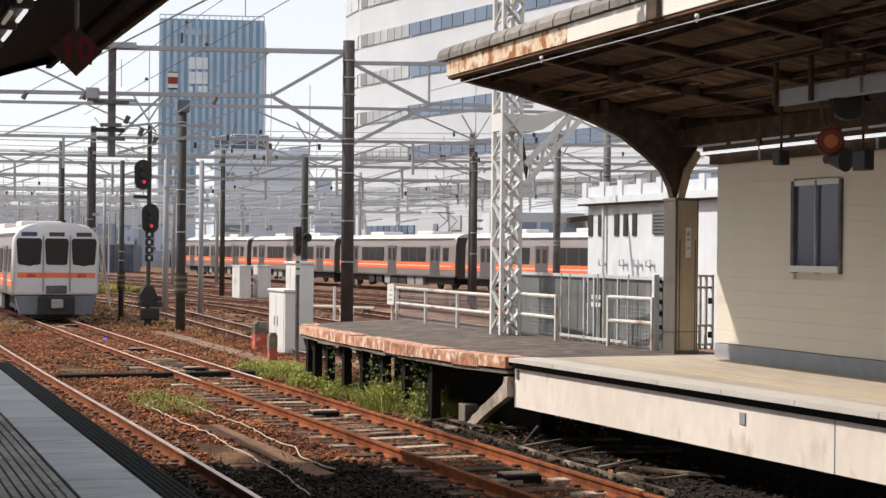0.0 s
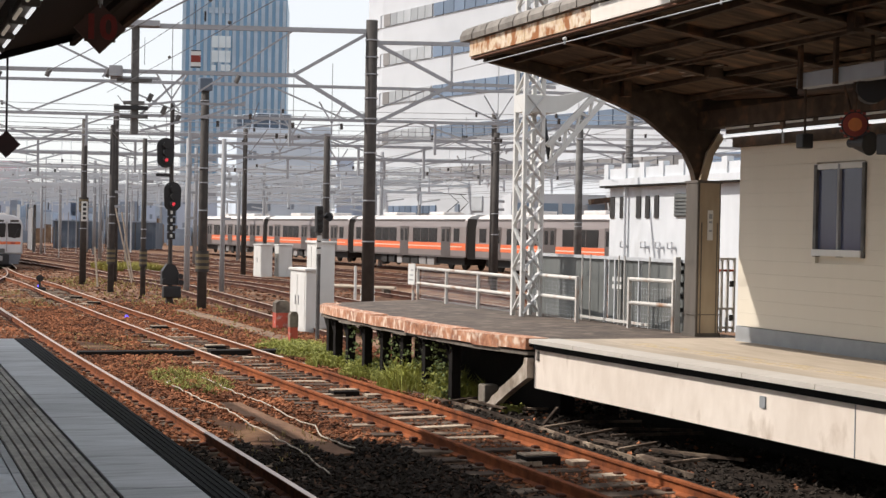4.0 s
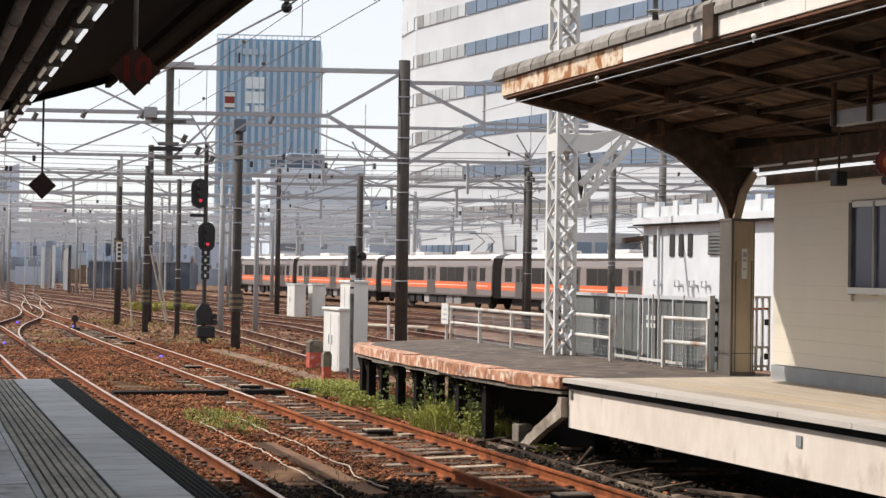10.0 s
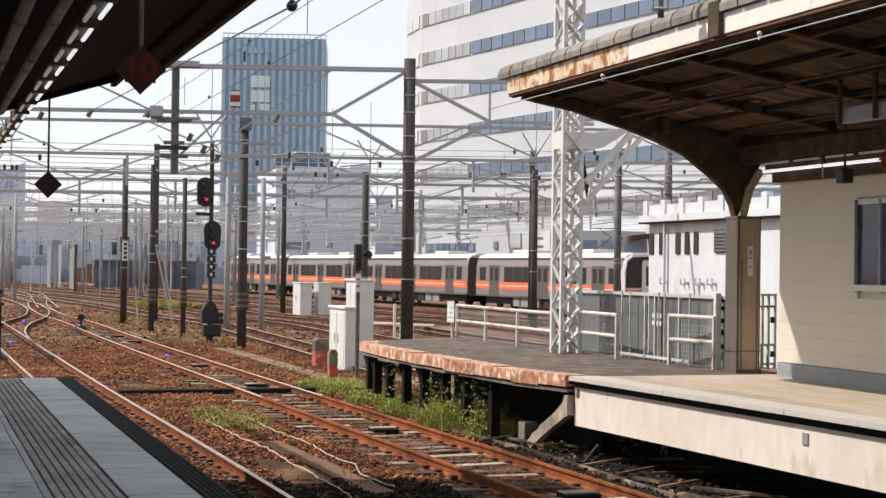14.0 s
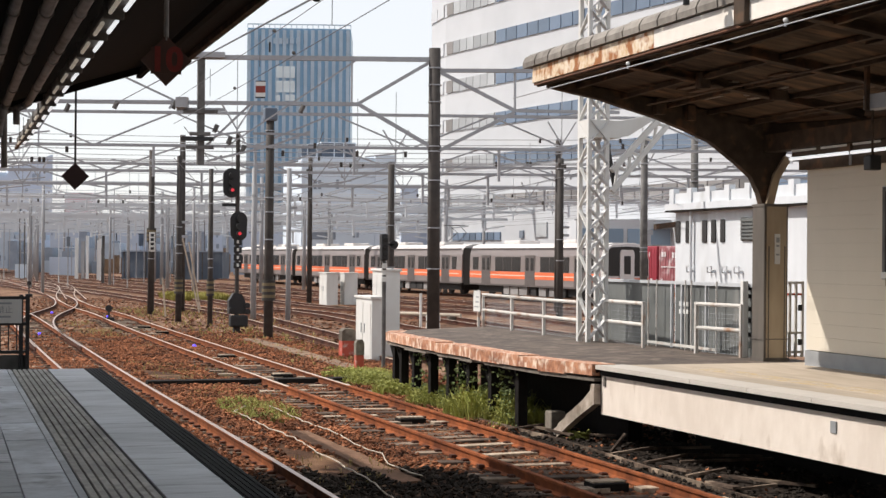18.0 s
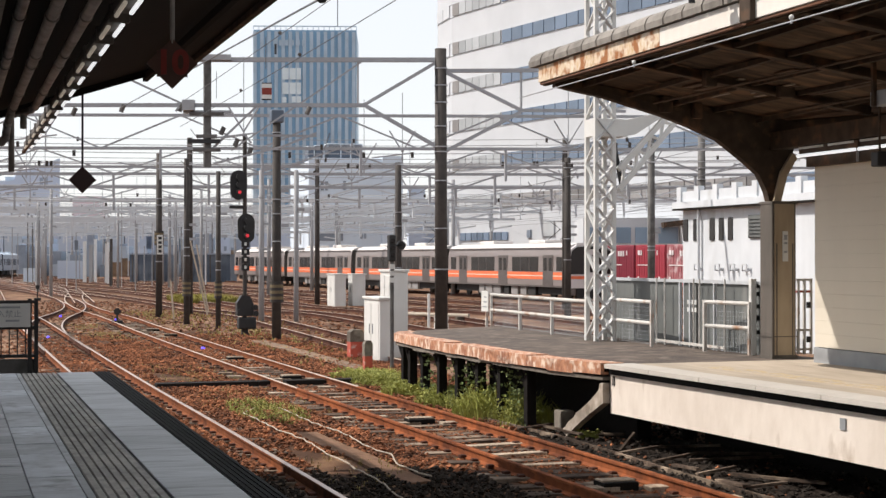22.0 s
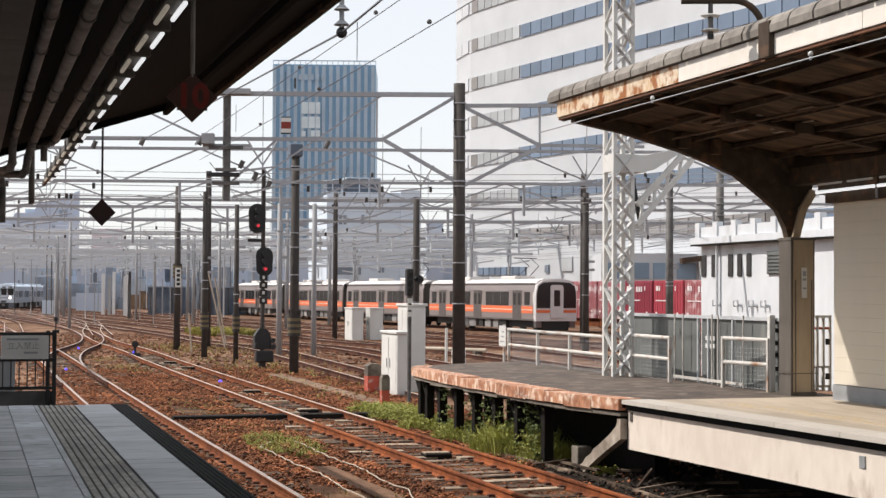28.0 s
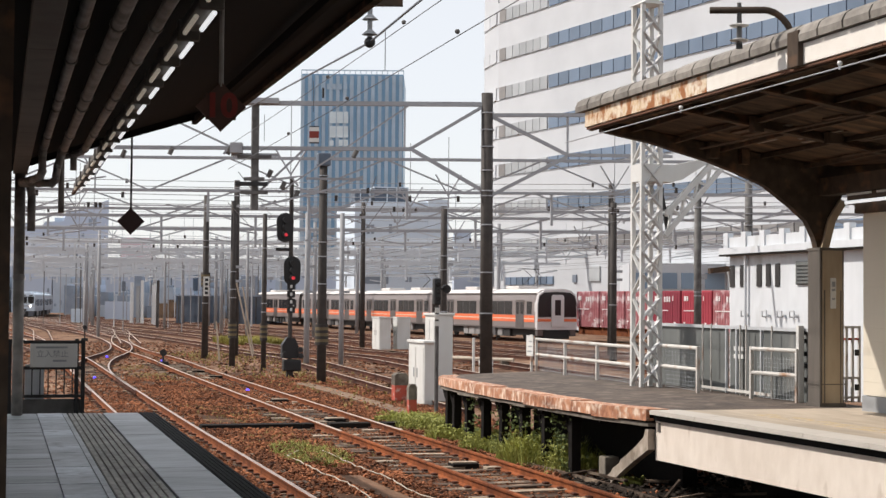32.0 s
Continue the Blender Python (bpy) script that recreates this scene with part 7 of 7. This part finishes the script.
box(bm, 8.24, 8.46, 20.05, 20.3, GR, 0.18, 0.02)
part("block", bm, M_DIRTYCONC, cb2)
tr = thing("cable_trough", "dark cable trough crossing under the rails", "trough")
for a, b in ((3.75, 5.7), (5.72, 6.0), (6.25, 7.05), (7.3, 8.6)):
    bm = B()
    box(bm, a, b, 29.2, 29.55, GR - 0.05, GR + 0.11, 0.01)
    part("cover", bm, M_DUCT, tr)
for x, y, h, w in ((8.29, 30.7, 0.80, 0.085), (9.6, 36.7, 0.74, 0.17)):
    mk = thing("marker_post", "short grey concrete post with a red painted foot", "post", "marker posts")
    mk.location = (x, y, GR - .02)
    bm = B()
    box(bm, -w, w, -w, w, 0, h * 0.6, 0.008)
    part("red_foot", bm, M_REDFOOT, mk)
    bm = B()
    prism(bm, [(-w - .004, h * .6), (w + .004, h * .6), (w + .004, h * .92), (w * .6, h), (-w * .6, h), (-w - .004, h * .92)], -w - .004, w + .004, "y")
    part("head", bm, M_DIRTYCONC, mk)
for x, y in ((6.53, 51.95), (6.62, 48.25), (6.57, 36.6), (6.62, 30.5), (6.69, 21.8), (6.83, 15.05)):
    tb = thing("track_box", "dark timber box between the rails beside a bleached board", "box", "boxes between the rails")
    tb.location = (x, y, GR)
    bm = B()
    box(bm, -0.2, 0.2, -0.15, 0.15, 0, 0.10, 0.006)
    part("box", bm, M_SHADEWOOD, tb)
    bm = B()
    box(bm, -0.19, 0.2, -0.06, 0.14, 0.10, 0.118, 0.004)
    part("lid", bm, M_PALETIMBER, tb)
    for q in (-0.22, 0.42):
        bm = B()
        box(bm, q - .14, q + .2, -0.2 - q * .2, 0.0 - q * .2, 0, 0.06, 0.01)
        part("board", bm, M_PALETIMBER, tb)
ct = thing("concrete_trough", "pale concrete cable trough running beside the cabinets", "trough")
for k in range(24):
    bm = B()
    y = 29.9 + k * .62
    box(bm, 8.5 + RB.uniform(-.02, .02), 8.95 + RB.uniform(-.02, .02), y, y + .6, GR - .05, GR + .055 + RB.uniform(0, .012), 0.008)
    part("lid", bm, M_EARTHCONC, ct)
pp = thing("yard_pipe", "pale pipe on low blocks crossing behind the pole", "pipe")
bm = B()
rod(bm, (17.0, 60.9, 0.06), (19.6, 57.2, 0.06), 0.075, 12)
part("pipe", bm, M_CABLE, pp)
for s in (.1, .9):
    bm = B()
    box(bm, 17 + 2.6 * s - .15, 17 + 2.6 * s + .15, 60.9 - 3.7 * s - .15, 60.9 - 3.7 * s + .15, GR, 0.02)
    part("block", bm, M_DIRTYCONC, pp)
wb = thing("white_post", "thin white post with a small white box at its foot", "post")
wb.location = (15.96, 50.9, GR)
bm = B()
rod(bm, (0, 0, 0), (0, 0, 1.25), 0.05, 8)
part("post", bm, M_WHITE, wb)
for z in (0, .26):
    bm = B()
    box(bm, .25, .7, -.1, .2, z, z + .22, .03)
    part("box", bm, M_WHITE, wb)
for a, b, w in (((7.98, 17.47), (8.66, 17.67), .05), ((8.04, 16.62), (8.74, 16.9), .05), ((8.01, 15.48), (8.59, 15.64), .05), ((8.07, 14.44), (8.52, 14.39), .06), ((7.7, 20.33), (8.3, 20.51), .06), ((8.13, 16.28), (8.1, 15.59), .07), ((8.04, 15.01), (7.99, 14.3), .09), ((8.2, 19.6), (8.75, 19.0), .07), ((8.6, 17.9), (9.4, 17.5), .06), ((8.5, 16.6), (9.6, 16.3), .07), ((8.5, 20.9), (9.3, 20.2), .06), ((8.1, 21.6), (8.2, 19.2), .06), ((8.9, 17.2), (10.4, 16.2), .05), ((8.4, 15.4), (8.9, 14.2), .07)):
    pk = thing("loose_plank", "weathered loose plank lying below the platform", "plank", "loose planks")
    bm = B()
    bar(bm, (*a, GR + 0.06), (*b, GR + 0.10), w, 0.03)
    part("board", bm, M_SLEEPER, pk)
pk = thing("loose_plank", "weathered plank leaning up below the platform", "plank", "loose planks")
bm = B()
bar(bm, (8.13, 17.81, GR + 0.03), (8.36, 17.85, 0.11), 0.045, 0.025)
part("board", bm, M_SLEEPER, pk)
# blue dots of unknown source, added as small glowing balls
for x, y in ((6.57, 41.5), (6.35, 62), (4.47, 66.3), (2.92, 48.7)):
    bl = thing("blue_track_lamp", "small blue dot given a glow between the rails", "lamp", "blue lamps between the rails")
    bl.location = (x, y, GR + 0.03)
    bm = B()
    bmesh.ops.create_uvsphere(bm, u_segments=10, v_segments=6, radius=0.055)
    part("lens", bm, M_BLUEDOT, bl)
    bm = B()
    box(bm, -0.09, 0.09, -0.06, 0.06, -0.05, -0.02)
    part("base", bm, M_STONE, bl)
for x, y, z in ((5.95, 57.7, 0.5), (4.9, 92, 0.8)):
    st = thing("point_indicator", "small black point machine beside the rails", "point machine", "point machines")
    st.location = (x, y, GR)
    bm = B()
    box(bm, -0.2, 0.2, -0.1, 0.1, 0, 0.18, 0.02)
    part("case", bm, M_BLACK, st)
    bm = B()
    rod(bm, (0, 0, 0.1), (0, 0, z), 0.04, 8)
    part("stem", bm, M_BLACK, st)
    bm = B()
    rod(bm, (0, -0.02, z), (0, 0.02, z), 0.13, 14)
    part("target", bm, M_BLACK, st)
for x, y, h, dx in ((8.8, 63.0, 1.45, -.16), (10.85, 67.0, 3.1, -.8), (12.0, 74, 3.0, -.6)):
    ls = thing("stay_wire_guard", "pale sleeve on a slanting stay wire", "stay", "stays of the poles")
    bm = B()
    rod(bm, (x, y, GR - .2), (x + dx, y, h), 0.036, 8)
    part("sleeve", bm, M_CABLE, ls)
for x, y, r, z in ((9.46, 45.63, .205, 1.0), (9.16, 54.4, .137, .9), (8.52, 57.7, .165, .9), (8.68, 66.9, .205, 2.9)):
    hb = thing("hazard_band", "worn yellow and black banding round the pole", "band", "bands on the poles")
    for k in range(7):
        bm = B()
        rod(bm, (x, y, z + k * .09), (x, y, z + k * .09 + .088), r, 14)
        part("ring", bm, M_DULLYELLOW if k % 2 else M_POLE, hb)

# dark sheet under the stones paints the shade between them
bed = B()
prism(bed, [(1.95, 8), (9.0, 8), (7.9, 20), (8.1, 30), (8.5, 52), (1.95, 52)], GR, GR + .006, "z")
tagged(part("ballast_bed", bed, M_BED), "ballast bed darkened as gap shade, with earthy patches", "ground", kind="structure")
# stones, weeds
rs = np.random.default_rng(7)
n = 110000
X, Y = rs.uniform(1.9, 10.0, n), 11.5 + 38.5 * rs.beta(1.0, 1.5, n)
earth = (np.sin(X * 2.1 + np.cos(Y * 0.5)) + np.sin(Y * 0.9 + X)) > 1.25
keep = ~((earth) & (np.abs(X - 4.9) < 0.8)) & ~((np.abs(X - 4.87 - (18.5 - Y) * .03) < .16) & (Y < 21.2) & (Y > 16)) & ~((X > 8.1) & (Y < 27) & (rs.uniform(0, 1, n) < .6))
t1, t2 = np.interp(Y, [p[1] for p in T1], [p[0] for p in T1]), np.interp(Y, [p[1] for p in T2], [p[0] for p in T2])
for c in (t1, t2):
    for o in (-0.567, 0.567):
        keep &= np.abs(X - c - o) > 0.085
X, Y = X[keep], Y[keep]
size = rs.uniform(0.016, 0.044, len(X))
lift = rs.uniform(-0.02, 0.06, len(X))
near_rail = np.minimum(np.abs(np.abs(X - t1[keep]) - 0.567), np.abs(np.abs(X - t2[keep]) - 0.567)) < 0.17
lift = np.where(near_rail, rs.uniform(-0.05, 0.0, len(X)), lift)
inside = (np.abs(X - t2[keep]) < 1.02) & (Y < 34)
lift = np.where(inside, rs.uniform(-0.05, 0.024, len(X)), lift)
size = np.where(inside, size * .8, size)
# dark stones by the platforms; they also paint the canopy's shadow on the ballast
shade_edge = 17.1 + .5 * np.sin(X * 2.3 + 3.9) + .25 * np.sin(X * 6.1) + rs.normal(0, .12, len(X))
dark_zone = ((X > 7.55 + .12 * np.sin(Y * 2)) & (Y < 20.3) & (rs.uniform(0, 1, len(X)) < .95)) | ((Y < shade_edge) & (X < 6.0 + .15 * np.sin(Y * 3)))
scatter("oily_stones", np.stack([X, Y, GR + lift], 1)[dark_zone], size[dark_zone], None, M_DARKSTONE, "black stones by the platforms, partly painted shade", "stones", 15)
X, Y, lift, size = X[~dark_zone], Y[~dark_zone], lift[~dark_zone], size[~dark_zone]
scatter("ballast_stones", np.stack([X, Y, GR + lift], 1), size, None, M_STONE, "brown and grey ballast stones between the rails", "stones", 5)
n = 26000
X, Y = rs.uniform(-3, 34, n), rs.uniform(34, 100, n)
keep = (X < 8.5 + (Y - 34) * 0.42) & (X > -3 + (40 - Y) * 0.0)
X, Y = X[keep], Y[keep]
scatter("far_ballast_stones", np.stack([X, Y, GR + dip(Y)], 1), rs.uniform(0.04, 0.10, len(X)), None, M_STONE, "brown ballast stones farther down the yard", "stones", 6, squash=0.5)
n = 2900
Y = rs.uniform(20.8, 31.5, n)
X = 7.62 + rs.beta(2, 2, n) * 1.1 + 0.15 * np.sin(Y * 3)
Hh = 0.09 + 0.20 * (0.5 + 0.5 * np.sin(Y * 1.7 + 1)) * rs.uniform(0.4, 1.2, n) + 0.3 * (np.abs(Y - 21.8) < 0.9) * rs.uniform(0, 1, n) + 0.14 * (np.abs(Y - 23.2) < 1.4) * rs.uniform(0, 1, n)
blades("green_weeds", np.stack([X, Y, np.full(n, GR - 0.01)], 1), Hh, 0.011, M_GRASS, "green weeds growing along the old platform", "weeds", 3, 0.9, 7)
n = 6400
Y = rs.uniform(20.9, 30.8, n)
X = 7.6 + rs.beta(2, 2.2, n) * 1.0 + 0.12 * np.sin(Y * 3)
Z = GR + rs.uniform(0.02, 0.22, n) + 0.32 * (np.abs(Y - 21.8) < 0.9) * rs.uniform(0, 1, n) ** 2 * (X < 8.3)
blades("leafy_weeds", np.stack([X, Y, Z], 1), rs.uniform(0.025, 0.06, n), 0.017, M_GRASS, "small broad weed leaves along the old platform", "weeds", 13, 1.4, 3)
n = 700
a, r = rs.uniform(0, 6.28, n), np.sqrt(rs.uniform(0, 1, n))
blades("grass_patch", np.stack([4.85 + 0.55 * r * np.cos(a), 24.2 + 1.9 * r * np.sin(a), np.full(n, GR)], 1), rs.uniform(0.05, 0.16, n), 0.007, M_GRASS, "patch of short green grass between the tracks", "grass", 4, 0.9, 6)
n = 2600
X, Y = 4.9 + rs.normal(0, 0.45, n), rs.uniform(14, 62, n)
keep = np.sin(Y * 0.8) + np.sin(Y * 0.31 + X) > 0.1
blades("dry_grass", np.stack([X, Y, np.full(n, GR)], 1)[keep], rs.uniform(0.04, 0.14, n)[keep], 0.007, M_DRYGRASS, "sparse dry yellow grass between the tracks", "grass", 5, 0.9, 3)
n = 1000
X, Y = rs.uniform(7.7, 13, n), rs.uniform(33, 80, n)
keep = X < 8.8 + (Y - 33) * 0.08 + rs.uniform(0, 2, n)
blades("yard_grass", np.stack([X, Y, GR + dip(Y)], 1)[keep], rs.uniform(0.06, 0.2, n)[keep], 0.025, M_DRYGRASS, "sparse dry grass beside the poles", "grass", 6, 0.9, 3)

n = 2600
X, Y = rs.uniform(13.6, 17.2, n), rs.uniform(93, 101, n)
blades("far_grass", np.stack([X, Y, GR + dip(Y)], 1), rs.uniform(0.25, 0.6, n), 0.03, M_YARDGRASS, "yellow-green grass patch out in the yard", "grass", 8, 0.9, 4)

n = 420
Y = rs.choice([20.9, 21.3, 22.3, 23.1, 23.7, 25.2], n) + rs.normal(0, .16, n)
Z = GR + rs.uniform(0.1, 1.0, n) ** 1.3 * .85
X = np.interp(Y, [p[1] for p in EDGE], [p[0] for p in EDGE]) + rs.uniform(.02, .3, n)
blades("climbing_weeds", np.stack([X, Y, Z], 1), rs.uniform(0.03, 0.07, n), 0.022, M_VINE, "dark green climbing weeds between the timber posts", "weeds", 19, 1.4, 3)
n = 40
a = rs.uniform(0, 6.28, n)
blades("weed_tuft", np.stack([8.35 + .12 * np.cos(a), 19.3 + .12 * np.sin(a), GR + rs.uniform(0.02, .12, n)], 1), rs.uniform(0.04, 0.09, n), 0.035, M_GRASS, "small leafy green weed below the platform corner", "weeds", 17, 1.3, 3)

# ---- paving of the near platform ----
def slab(x0, x1, y0, y1, z, mat, name):
    bm = B()
    box(bm, x0 + 0.004, x1 - 0.004, y0 + 0.004, y1 - 0.004, z - 0.035, z, 0.003)
    return part(name, bm, mat, near)


y = 19.2
while y > -4:
    slab(1.25, 1.685, y - 1.58, y, PL + RB.uniform(-.002, .002), M_PAVE, "slab")
    y -= 1.58
y = 19.2
while y > -4:
    slab(0.47, 0.77, y - 0.61, y, PL + RB.uniform(-.002, .002), M_PAVE2, "paver")
    slab(0.77, 0.825, y - 0.61, y, PL + RB.uniform(-.002, .002), M_PAVE, "border_paver")
    y -= 0.61
for col in range(6):
    x1 = 0.47 - col * 0.45
    y = 19.2 - (0.15 if col % 2 else 0)
    while y > -4:
        slab(x1 - 0.45, x1, y - 0.45, y, PL + RB.uniform(-.002, .002), M_PAVE, "paver")
        y -= 0.45
# ---- movement ----
def motions():
    rows = []
    for t, y in ((0, 67.6), (3, 69.0), (6, 69.2), (8, 69.4), (10, 70.2), (13, 73.5), (15, 76.2), (17, 78.9), (20, 82.8), (22, 85.5), (24, 88.0), (26, 90.6), (29, 93.9), (32, 97.0)):
        rows.append((t, pose(TR(y), y, float(dip(y)), 0, 0, 4.2)))
    walk(silver_train, rows)
    rows = []
    for t, x, y, turn in ((0, 6.40, 50.3, -0.8), (0.3, 6.4, 53.4, -1), (1, 6.6, 60.2, -1.3), (2, 6.88, 71.0, -1.3), (3, 7.15, 82.5, -1.3), (3.5, 7.28, 88.5, -1), (5.5, 7.4, 112, 0), (8, 7.2, 142, 2), (12, 3.0, 190, 8), (20, -14, 262, 14), (32, -40, 340, 18)):
        rows.append((t, pose(x, y, float(dip(y)), 0, 0, turn)))
    walk(white_train, rows)
    rows = []
    for t, x, y, turn in ((0, -5, 150, -9), (14, -1.2, 186, -9), (18, 0.72, 195, -9), (20, 1.29, 205, -9), (22, 2.95, 215, -9), (24, 4.8, 224, -9.2), (26, 4.85, 225, -9.2), (28.5, 4.7, 225, -9.6), (30, 3.95, 224, -10), (31, 3.8, 224, -6), (32, 3.5, 224, -5.4)):
        rows.append((t, pose(x, y, -0.43, 0, 0, turn)))
    walk(far_train, rows)


motions()
